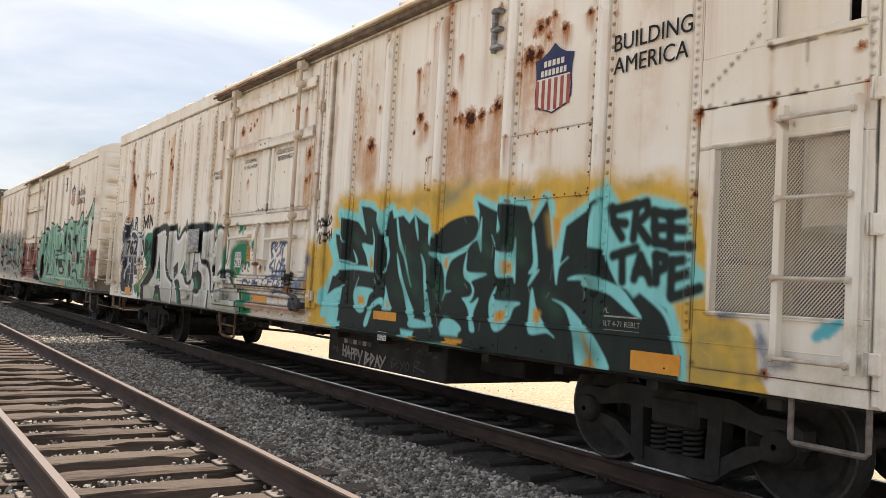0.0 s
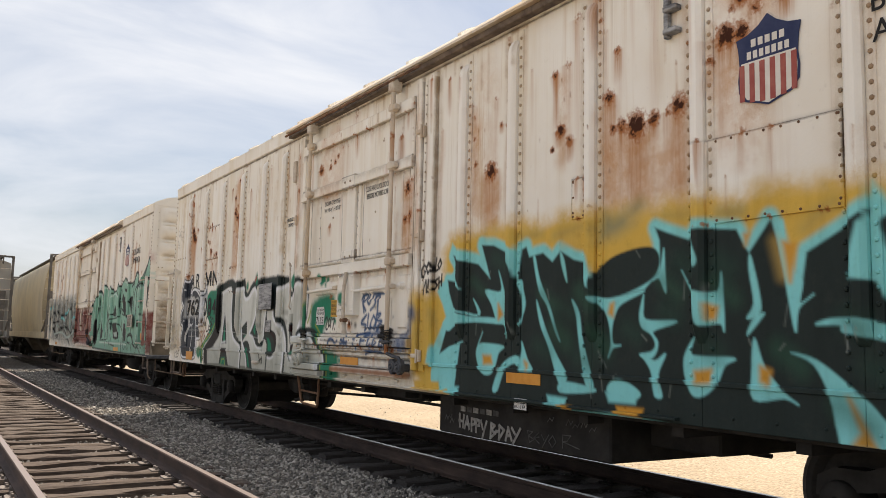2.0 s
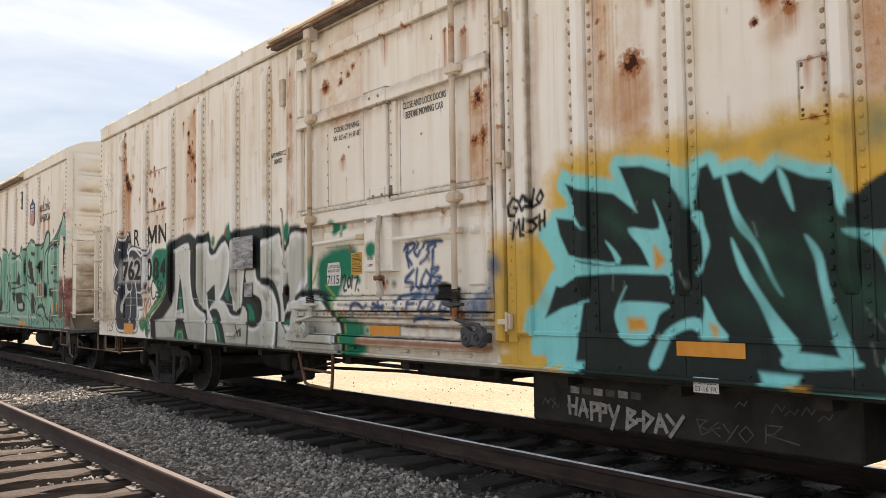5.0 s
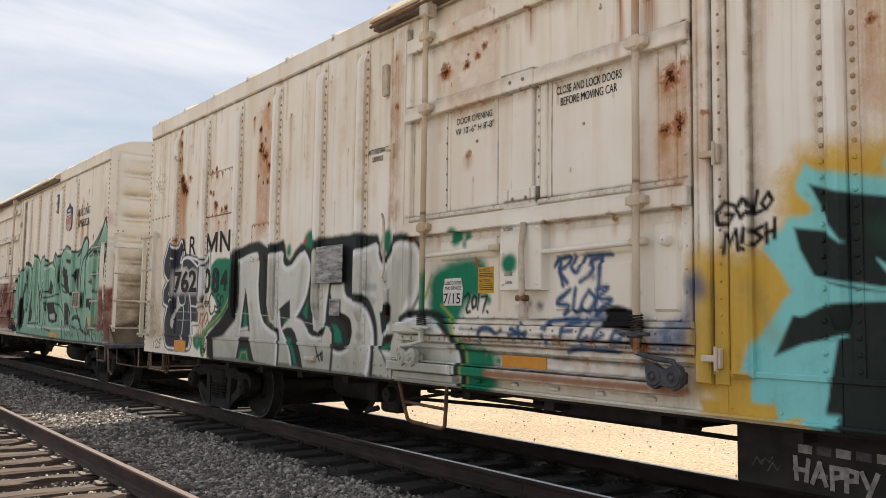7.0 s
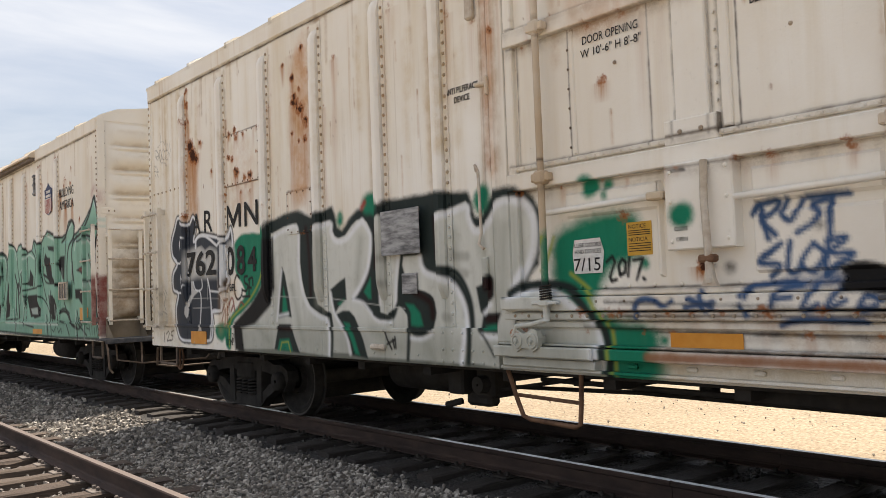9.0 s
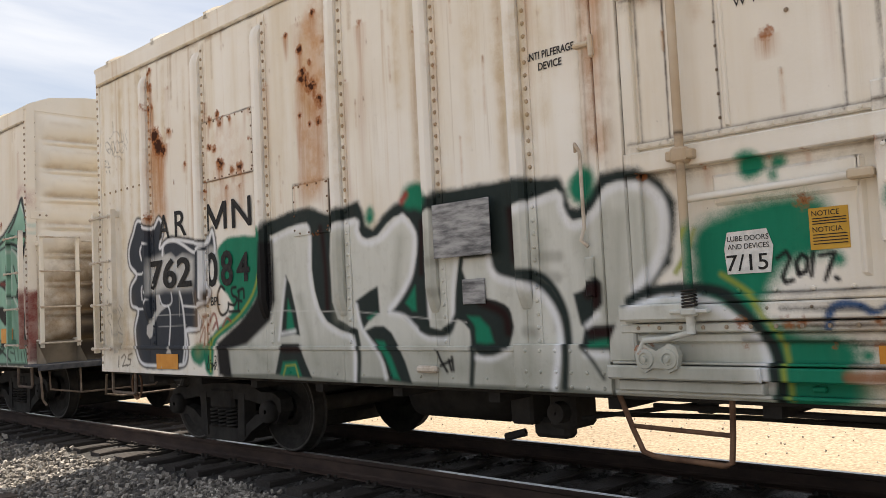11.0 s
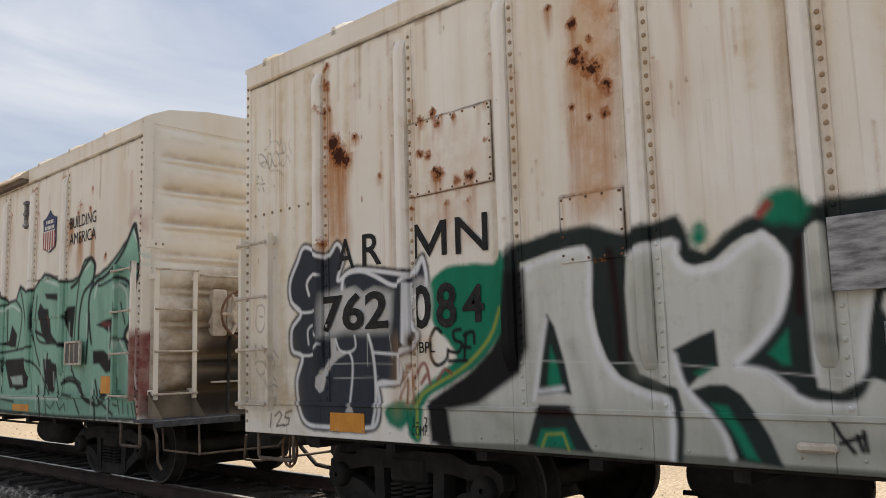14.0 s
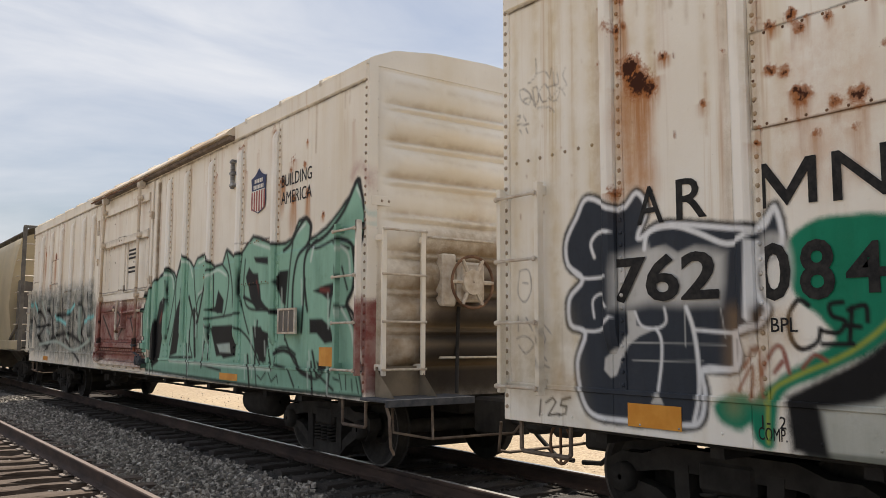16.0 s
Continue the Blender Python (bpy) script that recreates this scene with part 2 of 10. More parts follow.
# ---- mesh building ----
class Shape:
    """Collects points and faces of one part."""

    def __init__(self):
        self.v, self.f, self.n = [], [], 0

    def add(self, verts, faces):
        verts = np.asarray(verts, float).reshape(-1, 3)
        self.v.append(verts)
        self.f.extend((np.asarray(g, int) + self.n) for g in faces)
        self.n += len(verts)
        return self

    def grid(self, pts):
        """A sheet from an array of rows of points."""
        a, b = pts.shape[:2]
        i = np.arange(a * b).reshape(a, b)
        quads = np.stack((i[:-1, :-1], i[1:, :-1], i[1:, 1:], i[:-1, 1:]), -1).reshape(-1, 4)
        return self.add(pts.reshape(-1, 3), [quads])

    def plate(self, y0, y1, z0, z1, front, back, step=0.05, ch=0.006, zs=None, bend=None):
        """A slab that faces -x, with broken edges, finely divided so that sprayed paint shows on it."""
        def run(a, b):
            n = max(1, int(round((b - a - 2 * ch) / step)))
            return np.concatenate(([a], np.linspace(a + ch, b - ch, n + 1), [b]))
        ys = run(y0, y1)
        zz = run(z0, z1) if zs is None else np.concatenate(([z0], [z for z in zs if z0 + ch < z < z1 - ch], [z1]))
        y, z = np.meshgrid(ys, zz)
        x = np.full(y.shape, front)
        x[0], x[-1], x[:, 0], x[:, -1] = front + ch, front + ch, front + ch, front + ch
        if bend is not None:
            x = x + bend(y, z)
        p = np.stack((x, y, z), -1)
        self.grid(p)
        rim = np.concatenate((p[0], p[1:, -1], p[-1, -2::-1], p[-2:0:-1, 0]))
        n, low = len(rim), rim.copy()
        low[:, 0] = back
        k = np.arange(n)
        self.add(np.concatenate((rim, low)), [np.stack((k, k + n, (k + 1) % n + n, (k + 1) % n), -1)])
        return self

    def box(self, x0, x1, y0, y1, z0, z1, ch=0.008):
        """A block with broken edges on all sides."""
        lo, hi = np.array((x0, y0, z0), float), np.array((x1, y1, z1), float)
        c = min(ch, 0.45 * float((hi - lo).min()))
        verts, faces = [], []
        index = {}
        for corner in range(8):
            s = np.array([(corner >> k) & 1 for k in range(3)])
            base = np.where(s == 1, hi - c, lo + c)
            for axis in range(3):
                q = base.copy()
                q[axis] = hi[axis] if s[axis] else lo[axis]
                index[corner, axis] = len(verts)
                verts.append(q)
            faces.append([[index[corner, 0], index[corner, 1], index[corner, 2]]])
        for axis in range(3):
            u, w = (axis + 1) % 3, (axis + 2) % 3
            for side in (0, 1):
                ring = [(side << axis) | (a << u) | (b << w) for a, b in ((0, 0), (1, 0), (1, 1), (0, 1))]
                faces.append([[index[k, axis] for k in ring]])
            for a in (0, 1):
                for b in (0, 1):
                    p, q = (a << u) | (b << w), (a << u) | (b << w) | (1 << axis)
                    faces.append([[index[p, u], index[q, u], index[q, w], index[p, w]]])
        return self.add(verts, faces)

    def tube(self, pts, r, sides=8):
        """A round bar along a line of points."""
        pts = [Vector(p) for p in pts]
        rings, side = [], None
        for i, p in enumerate(pts):
            d = (pts[min(i + 1, len(pts) - 1)] - pts[max(i - 1, 0)]).normalized()
            if side is None:
                side = d.orthogonal().normalized()
            side = (side - d * side.dot(d)).normalized()
            up = d.cross(side)
            rings.append([p + (side * math.cos(a) + up * math.sin(a)) * r for a in (2 * math.pi * k / sides for k in range(sides))])
        n = len(pts)
        i = np.arange(n * sides).reshape(n, sides)
        j = np.roll(i, -1, 1)
        quads = np.stack((i[:-1], j[:-1], j[1:], i[1:]), -1).reshape(-1, 4)
        return self.add(np.array([[tuple(v) for v in ring] for ring in rings]), [quads, [list(i[0])], [list(i[-1][::-1])]])

    def lathe(self, centre, axis, profile, sides=24):
        """A turned form: profile holds (along the axis, radius)."""
        axis = Vector(axis).normalized()
        side = axis.orthogonal().normalized()
        up = axis.cross(side)
        c = Vector(centre)
        p = np.array([[tuple(c + axis * a + (side * math.cos(t) + up * math.sin(t)) * r) for t in (2 * math.pi * k / sides for k in range(sides))] for a, r in profile])
        n = len(profile)
        i = np.arange(n * sides).reshape(n, sides)
        j = np.roll(i, -1, 1)
        return self.add(p, [np.stack((i[:-1], j[:-1], j[1:], i[1:]), -1).reshape(-1, 4)])

    def prism(self, outline, x0, x1):
        """A flat outline in (y, z), thickened from x0 to x1."""
        n = len(outline)
        a, b = [(x0, y, z) for y, z in outline], [(x1, y, z) for y, z in outline]
        return self.add(a + b, [[list(range(n))], [list(range(2 * n - 1, n - 1, -1))]] + [[[k, k + n, (k + 1) % n + n, (k + 1) % n]] for k in range(n)])

    def prism_y(self, outline, y0, y1):
        """A flat outline in (x, z), drawn out from y0 to y1."""
        n = len(outline)
        a, b = [(x, y0, z) for x, z in outline], [(x, y1, z) for x, z in outline]
        return self.add(a + b, [[list(range(n))], [list(range(2 * n - 1, n - 1, -1))]] + [[[k, k + n, (k + 1) % n + n, (k + 1) % n]] for k in range(n)])

    def studs(self, places, r, out=(-1, 0, 0)):
        """Rivet heads at the places."""
        o = Vector(out)
        u = o.orthogonal().normalized()
        w = o.cross(u)
        dome = [(0.0, 1.0), (0.55, 0.75)]
        for p in places:
            c = Vector(p)
            ring = [c + (u * math.cos(t) + w * math.sin(t)) * r * q + o * r * h for h, q in dome for t in (2 * math.pi * k / 6 for k in range(6))]
            top = [c + o * r * 0.8]
            f = [[k, (k + 1) % 6, 6 + (k + 1) % 6, 6 + k] for k in range(6)]
            self.add([tuple(v) for v in ring + top], [f, [[6 + k, 6 + (k + 1) % 6, 12] for k in range(6)]])
        return self

    def mesh(self, name, origin=(0, 0, 0), smooth=False):
        v = np.concatenate(self.v) - np.array(origin)
        me = bpy.data.meshes.new(name)
        groups = [g if g.ndim == 2 else g.reshape(1, -1) for g in self.f]
        loops = np.concatenate([g.ravel() for g in groups])
        totals = np.concatenate([np.full(len(g), g.shape[1]) for g in groups])
        starts = np.concatenate(([0], np.cumsum(totals)[:-1]))
        me.vertices.add(len(v))
        me.vertices.foreach_set("co", v.ravel())
        me.loops.add(len(loops))
        me.loops.foreach_set("vertex_index", loops.astype(np.int32))
        me.polygons.add(len(totals))
        me.polygons.foreach_set("loop_start", starts.astype(np.int32))
        me.polygons.foreach_set("use_smooth", np.full(len(totals), smooth))
        me.update(calc_edges=True)
        me.validate()
        return me


class Spray:
    """What was sprayed on, and what rusted through, one side of a car, drawn in (y, z)."""

    def __init__(self):
        self.marks, self.blooms, self.along = [], [], 1

    @staticmethod
    def curve(pts, closed):
        p = np.array(pts, float)
        out, n = [], len(p)
        for i in range(n if closed else n - 1):
            a, b = p[i], p[(i + 1) % n]
            before = p[i - 1] if closed or i else a
            after = p[(i + 2) % n] if closed or i + 2 < n else b
            for t in (0.0, 0.25, 0.5, 0.75):
                out.append(0.5 * (2 * a + (b - before) * t + (2 * before - 5 * a + 4 * b - after) * t * t + (3 * a - before - 3 * b + after) * t ** 3))
        return np.array(out if closed else out + [p[-1]])

    def fill(self, colour, pts, grow=0.0, soft=0.015, smooth=0):
        self.marks.append((colour, self.curve(pts, True) if smooth else np.array(pts, float), grow, soft, True))

    def line(self, colour, pts, width, soft=0.012, smooth=1):
        self.marks.append((colour, self.curve(pts, False) if smooth and len(pts) > 2 else np.array(pts, float), width / 2, soft, False))

    def rust(self, y, z, size, run, strength):
        self.blooms.append((y, z, size, run, strength))

    def at(self, y, z):
        colour, alpha, rust, flow = np.zeros((len(y), 3)), np.zeros(len(y)), np.zeros(len(y)), np.zeros(len(y))
        for col, p, grow, soft, closed in self.marks:
            m = abs(grow) + soft + 0.01
            near = np.nonzero((y > p[:, 0].min() - m) & (y < p[:, 0].max() + m) & (z > p[:, 1].min() - m) & (z < p[:, 1].max() + m))[0]
            if not len(near):
                continue
            a, b = y[near], z[near]
            best, inside = np.full(len(near), 1e9), np.zeros(len(near), bool)
            for k in range(len(p) if closed else len(p) - 1):
                (y0, z0), (y1, z1) = p[k], p[(k + 1) % len(p)]
                dy, dz = y1 - y0, z1 - z0
                t = np.clip(((a - y0) * dy + (b - z0) * dz) / (dy * dy + dz * dz + 1e-12), 0, 1)
                best = np.minimum(best, (a - y0 - t * dy) ** 2 + (b - z0 - t * dz) ** 2)
                if closed and z0 != z1:
                    inside ^= ((z0 > b) != (z1 > b)) & (a < (y1 - y0) * (b - z0) / (z1 - z0) + y0)
            d = np.sqrt(best)
            d = np.where(inside, -d, d) - grow
            c = np.clip(0.5 - d / (2 * soft), 0, 1)
            c = c * c * (3 - 2 * c) * (col[3] if len(col) > 3 else 1.0)
            total = c + alpha[near] * (1 - c)
            colour[near] = (np.outer(c, col[:3]) + colour[near] * (alpha[near] * (1 - c))[:, None]) / np.maximum(total, 1e-6)[:, None]
            alpha[near] = total
        for y0, z0, r, run, s in self.blooms:
            rust = np.maximum(rust, s * np.exp(-((y - y0) ** 2 + (z - z0) ** 2) / (r * r)))
            if run:
                fall = np.clip((z0 - z) / run, 0, 1)
                wide = r * 1.35 * (1 + 0.25 * np.sin(z * 9 + y0 * 31))
                flow = np.maximum(flow, 0.85 * s * (z < z0) * (1 - fall) ** 0.5 * np.exp(-((y - y0 - 0.01 * np.sin(z * 5)) / wide) ** 2))
        return np.column_stack((colour, alpha)), rust, flow * (1 - 0.8 * alpha)


def part(name, shape, material, parent, label="", spray=None, smooth=False):
    """Links a shape, given in world metres, as one mesh object under a thing or a part."""
    root = parent
    while root.parent:
        root = root.parent
    me = shape.mesh(name, tuple(root.location), smooth)
    me.materials.append(material)
    if spray is None and material.name.endswith("car_paint"):
        spray = Spray()
    if spray is not None:
        v = np.concatenate(shape.v)
        colour, rust, flow = spray.at(v[:, spray.along], v[:, 2])
        me.attributes.new("paint", "FLOAT_COLOR", "POINT").data.foreach_set("color", colour.astype(np.float32).ravel())
        me.attributes.new("run", "FLOAT", "POINT").data.foreach_set("value", flow.astype(np.float32))
        me.attributes.new("rust", "FLOAT", "POINT").data.foreach_set("value", rust.astype(np.float32))
    ob = new(name, me)
    ob.parent = parent
    if label:
        tagged(ob, label)
    if name in ("rivet_row", "box_rivets"):
        tagged(ob, kind="stuff")
    return ob


def thing(name, place, label, category, group="", kind=""):
    ob = new(name)
    ob.location = place
    return tagged(ob, label, category, group, kind)


def words(name, body, y, z, wide, high, x, material, parent, label="", tilt=0.0, bold=0.0):
    """Letters on a wall that faces -x: y is their left edge, z their foot."""
    if "M" in body and bold:
        words(name, body, y - bold * 0.5 * high, z, wide, high, x + 0.0005, material, parent, label, tilt)
        words(name, body, y - bold * 2.0 * high, z, wide, high, x + 0.001, material, parent, label, tilt)
        bold = 0.0
    data = bpy.data.curves.new(name, "FONT")
    data.body, data.offset, data.resolution_u, data.extrude = body, bold, 3, 0.0
    tmp = new(name, data)
    bpy.context.view_layer.update()
    me = bpy.data.meshes.new_from_object(tmp.evaluated_get(bpy.context.evaluated_depsgraph_get()))
    bpy.data.objects.remove(tmp)
    bpy.data.curves.remove(data)
    p = np.empty(len(me.vertices) * 3)
    me.vertices.foreach_get("co", p)
    p = p.reshape(-1, 3)
    lo, hi = p.min(0), p.max(0)
    u, w = (p[:, 0] - lo[0]) / (hi[0] - lo[0]) * wide, (p[:, 1] - lo[1]) / (hi[1] - lo[1]) * high
    root = parent
    while root.parent:
        root = root.parent
    q = np.column_stack((np.full(len(p), x), y - u, z + w + u * tilt)) - np.array(root.location)
    # letters are told apart by the gaps between them along the line
    faces = [tuple(f.vertices) for f in me.polygons]
    bpy.data.meshes.remove(me)
    spans = sorted((min(u[k] for k in f), max(u[k] for k in f), f) for f in faces)
    groups = []
    for a, b, f in spans:
        if groups and a <= groups[-1][0] - 1e-6:
            groups[-1][0] = max(groups[-1][0], b)
            groups[-1][1].append(f)
        else:
            groups.append([b, [f]])
    for _, fs in groups:
        used = sorted({k for f in fs for k in f})
        index = {k: n for n, k in enumerate(used)}
        one = bpy.data.meshes.new(name)
        one.from_pydata([tuple(q[k]) for k in used], [], [tuple(index[k] for k in f) for f in fs])
        one.materials.append(material)
        ob = new(name, one)
        ob.parent = parent
        if label:
            tagged(ob, label)


# ---- sprayed paint: linear colours ----
YELLOW, ORANGE, TURQ, CYAN = (0.68, 0.435, 0.085), (0.64, 0.32, 0.05), (0.25, 0.67, 0.67), (0.12, 0.50, 0.60)
BLACK, INK, SLATE, DIRTY = (0.024, 0.034, 0.032), (0.014, 0.014, 0.015), (0.040, 0.047, 0.060), (0.30, 0.28, 0.16)
SILVER, WHITE, MAROON, GREEN = (0.65, 0.655, 0.60), (0.80, 0.81, 0.83), (0.022, 0.008, 0.008), (0.012, 0.21, 0.12)
LIME, BLUE, RED, RUSTRED = (0.36, 0.40, 0.06), (0.045, 0.10, 0.22), (0.36, 0.06, 0.05), (0.28, 0.08, 0.06)
OLIVE, GOLD, SHEEN, MIST, SEAM = (0.30, 0.27, 0.12, 0.4), (0.70, 0.46, 0.12, 0.5), (0.03, 0.075, 0.055, 0.5), (0.76, 0.77, 0.78, 0.45), (0.72, 0.72, 0.68, 0.6)
FIELD, HILITE, HAZE = (0.66, 0.65, 0.62, 0.85), (0.80, 0.81, 0.82), (0.70, 0.69, 0.66, 0.6)
TARNISH, SMUDGE, BLUEWASH, SOOTY = (0.34, 0.345, 0.285, 0.58), (0.20, 0.19, 0.16, 0.45), (0.045, 0.10, 0.22, 0.75), (0.035, 0.03, 0.027, 0.7)
MINTSHADE = (0.12, 0.25, 0.185, 0.45)
SCRAWL = (0.10, 0.09, 0.09, 0.6)
DUST, OCHRE = (0.50, 0.42, 0.29, 0.4), (0.50, 0.30, 0.13, 0.35)
DEEPG = (0.03, 0.09, 0.06)
WASH, REDWASH = (0.06, 0.085, 0.08, 0.7), (0.22, 0.045, 0.038, 0.85)
MINT, PALE, PALEG = (0.28, 0.50, 0.385), (0.62, 0.72, 0.66), (0.42, 0.50, 0.45)
A, B = Spray(), Spray()
UMBER, DARK_UMBER = (0.24, 0.18, 0.125), (0.075, 0.055, 0.042)
streaks = np.random.default_rng(3)
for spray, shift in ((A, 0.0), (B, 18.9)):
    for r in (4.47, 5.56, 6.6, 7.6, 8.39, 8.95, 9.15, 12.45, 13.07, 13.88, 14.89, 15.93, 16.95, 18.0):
        # thin brown line at either edge of the rib, paler band farther out
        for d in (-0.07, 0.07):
            spray.line(UMBER + (0.85,), [(r + d + shift, 1.3), (r + d + shift, 4.14)], 0.009, 0.008, 0)
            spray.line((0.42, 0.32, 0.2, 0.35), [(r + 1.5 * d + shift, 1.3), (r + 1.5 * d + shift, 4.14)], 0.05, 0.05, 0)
        for k in range(4):
            spray.rust(r + shift + streaks.choice((-0.11, -0.14, 0.09, 0.12)), streaks.uniform(3.2, 4.22), streaks.uniform(0.02, 0.05), streaks.uniform(0.8, 2.6), streaks.uniform(0.2, 0.42))
    for k in range(26):
        spray.rust(streaks.uniform(2.5, 19.0) + shift, streaks.uniform(3.6, 4.24), streaks.uniform(0.02, 0.09), streaks.uniform(0.3, 1.6), streaks.uniform(0.2, 0.42))
    for z, s in ((3.28, 0.4), (2.26, 0.45), (3.9, 0.4), (1.42, 0.5), (1.3, 0.5)):
        for y in np.arange(9.4, 12.2, 0.23):
            spray.rust(y + shift + streaks.uniform(-0.1, 0.1), z - 0.01, streaks.uniform(0.02, 0.05), streaks.uniform(0.03, 0.25), s * streaks.uniform(0.4, 1.2))
    for a, e, c, d in ((5.63, 4.55, 2.28, 2.83), (6.83, 6.66, 2.46, 2.78), (16.88, 16.03, 2.84, 3.42), (15.48, 15.0, 2.2, 2.63)):
        spray.line(DARK_UMBER, [(a + shift, c), (e + shift, c), (e + shift, d), (a + shift, d), (a + shift, c)], 0.01, 0.009, 0)
        for k in range(9):
            spray.rust(streaks.uniform(e, a) + shift, streaks.choice((c, d)), 0.02, streaks.uniform(0.05, 0.4), streaks.uniform(0.3, 0.7))
    # thin dark lines along the upright joints of the door
    for y in (11.05, 11.68, 11.98, 10.58, 10.46, 9.52, 10.63, 10.88, 12.15, 9.38):
        spray.line(DARK_UMBER + (0.9,), [(y + shift, 2.42), (y + shift, 3.28)], 0.009, 0.008, 0)
    spray.line(DARK_UMBER + (0.8,), [(2.4 + shift, 4.235), (19.05 + shift, 4.235)], 0.016, 0.012, 0)
    for k in range(40):
        y = streaks.uniform(2.5, 19.0) + shift
        spray.line((0.34, 0.22, 0.12, streaks.uniform(0.2, 0.6)), [(y, 4.225), (y + streaks.uniform(-0.25, 0.25), 4.215)], streaks.uniform(0.01, 0.04), 0.02, 0)
        spray.line((0.40, 0.26, 0.13, streaks.uniform(0.15, 0.4)), [(y, 4.22), (y, 4.22 - streaks.uniform(0.1, 0.6))], streaks.uniform(0.01, 0.035), 0.02, 0)
    # dark line along each level door joint, with a soft brown band below
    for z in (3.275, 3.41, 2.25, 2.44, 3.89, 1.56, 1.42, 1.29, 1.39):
        spray.line(DARK_UMBER + (0.92,), [(9.3 + shift, z), (12.22 + shift, z)], 0.012, 0.010, 0)
        spray.line(UMBER + (0.3,), [(9.3 + shift, z - 0.03), (12.22 + shift, z - 0.03)], 0.05, 0.05, 0)
# broad orange washes below the rusted spots: place, top, foot, width, strength
for y, z0, z1, wide, strength in (
    (7.95, 3.02, 2.4, 0.3, 0.55),
    (6.14, 3.04, 2.35, 0.6, 0.55),
    (5.75, 3.1, 2.3, 0.16, 0.6),
    (6.42, 3.3, 2.4, 0.14, 0.5),
    (5.2, 3.9, 2.9, 0.5, 0.3),
    (5.2, 3.4, 2.6, 0.4, 0.25),
    (15.2, 4.0, 2.5, 0.3, 0.55),
    (15.1, 4.15, 3.2, 0.2, 0.4),
    (17.76, 3.35, 2.4, 0.26, 0.5),
    (9.42, 3.2, 2.42, 0.22, 0.55),
    (8.2, 3.6, 2.6, 0.15, 0.4),
    (6.95, 3.65, 2.9, 0.14, 0.35),
    (16.45, 3.35, 2.4, 0.6, 0.2),
    (8.05, 4.1, 3.0, 0.4, 0.15),
    (11.4, 3.75, 3.55, 0.6, 0.25),
    (4.05, 4.1, 2.6, 0.25, 0.16),
    (12.42, 4.0, 2.4, 0.06, 0.55),
    (9.19, 4.0, 2.4, 0.05, 0.35),
):
    A.line((0.55, 0.26, 0.085, strength), [(y, z0 - wide / 2), (y, z1 + wide / 2)], wide, 0.09, 0)
# old stains below the eaves and down the end panel
wet = np.random.default_rng(11)
for k in range(30):
    y, z = wet.uniform(12.6, 19.0), wet.uniform(3.3, 4.2)
    A.line((0.58, 0.42, 0.20, wet.uniform(0.12, 0.3)), [(y, z), (y + wet.normal(0, 0.01), z - wet.uniform(0.4, 1.3))], wet.uniform(0.02, 0.09), 0.05, 0)
for y, w in ((18.16, 0.1), (18.34, 0.05), (18.55, 0.12), (18.98, 0.05), (18.75, 0.06)):
    A.line((0.58, 0.43, 0.19, 0.33), [(y, 4.2), (y + 0.01, 1.3)], w, 0.07, 0)
# black and turquoise piece on a yellow cloud
A.fill(YELLOW, [(9.24, 1.93), (9.12, 1.97), (8.95, 1.93), (8.8, 1.98), (8.7, 2.1), (8.7, 2.34), (8.6, 2.46), (8.29, 2.47), (7.92, 2.5), (7.58, 2.51), (7.21, 2.45), (6.98, 2.49), (6.72, 2.49), (6.47, 2.47), (6.24, 2.47), (5.99, 2.44), (5.83, 2.46), (5.64, 2.45), (5.57, 2.47), (5.4, 2.41), (5.24, 2.39), (5.16, 2.44), (5.11, 2.45), (4.62, 2.42), (4.35, 2.4), (4.18, 2.33), (3.99, 2.35), (3.8, 2.33), (3.63, 2.27), (3.54, 2.14), (3.57, 2.12), (3.52, 1.57), (3.5, 1.43), (3.36, 1.3), (3.27, 1.13), (3.27, 0.99), (4.15, 0.88), (7.64, 0.97), (9.04, 1.02), (9.27, 1.17)], 0.03, 0.11, 0)
A.fill(DIRTY, [(6.47, 2.47), (6.36, 2.42), (6.24, 2.46), (6.11, 2.53), (6.07, 2.48), (6.16, 2.37), (6.34, 2.3), (6.51, 2.27)], 0, 0.1, 0)
A.fill(YELLOW, [(3.92, 1.41), (3.73, 1.49), (3.62, 1.5), (3.48, 1.48), (3.46, 1.44), (3.25, 1.43), (3.14, 1.39), (3.08, 1.3), (3.07, 1.15), (3.02, 1.06), (2.98, 0.98), (3.89, 0.91)], 0, 0.02, 0)
A.fill(YELLOW, [(3.65, 2.09), (3.53, 2.09), (3.48, 1.87), (3.46, 1.45), (3.61, 1.43)], 0, 0.02, 0)
A.fill(OLIVE, [(3.57, 1.28), (3.45, 1.26), (3.32, 1.19), (3.29, 1.09), (3.38, 0.98), (3.52, 0.96), (3.6, 1.13)], 0.01, 0.04, 1)
A.fill(OLIVE, [(3.5, 1.38), (3.24, 1.39), (3.14, 1.31), (3.11, 1.15), (3.17, 1.01), (3.23, 1.17), (3.36, 1.3)], 0, 0.06, 1)
A.line(OLIVE, [(3.3, 1.3), (3.2, 1.36)], 0.022, 0.02, 0)
A.line(OLIVE, [(3.26, 1.25), (3.14, 1.3)], 0.022, 0.02, 0)
A.line(OLIVE, [(3.24, 1.2), (3.12, 1.22)], 0.022, 0.02, 0)
A.line(OLIVE, [(3.23, 1.03), (3.07, 1.08)], 0.022, 0.02, 0)
A.line(OLIVE, [(3.49, 1.3), (3.4, 1.33)], 0.022, 0.02, 0)
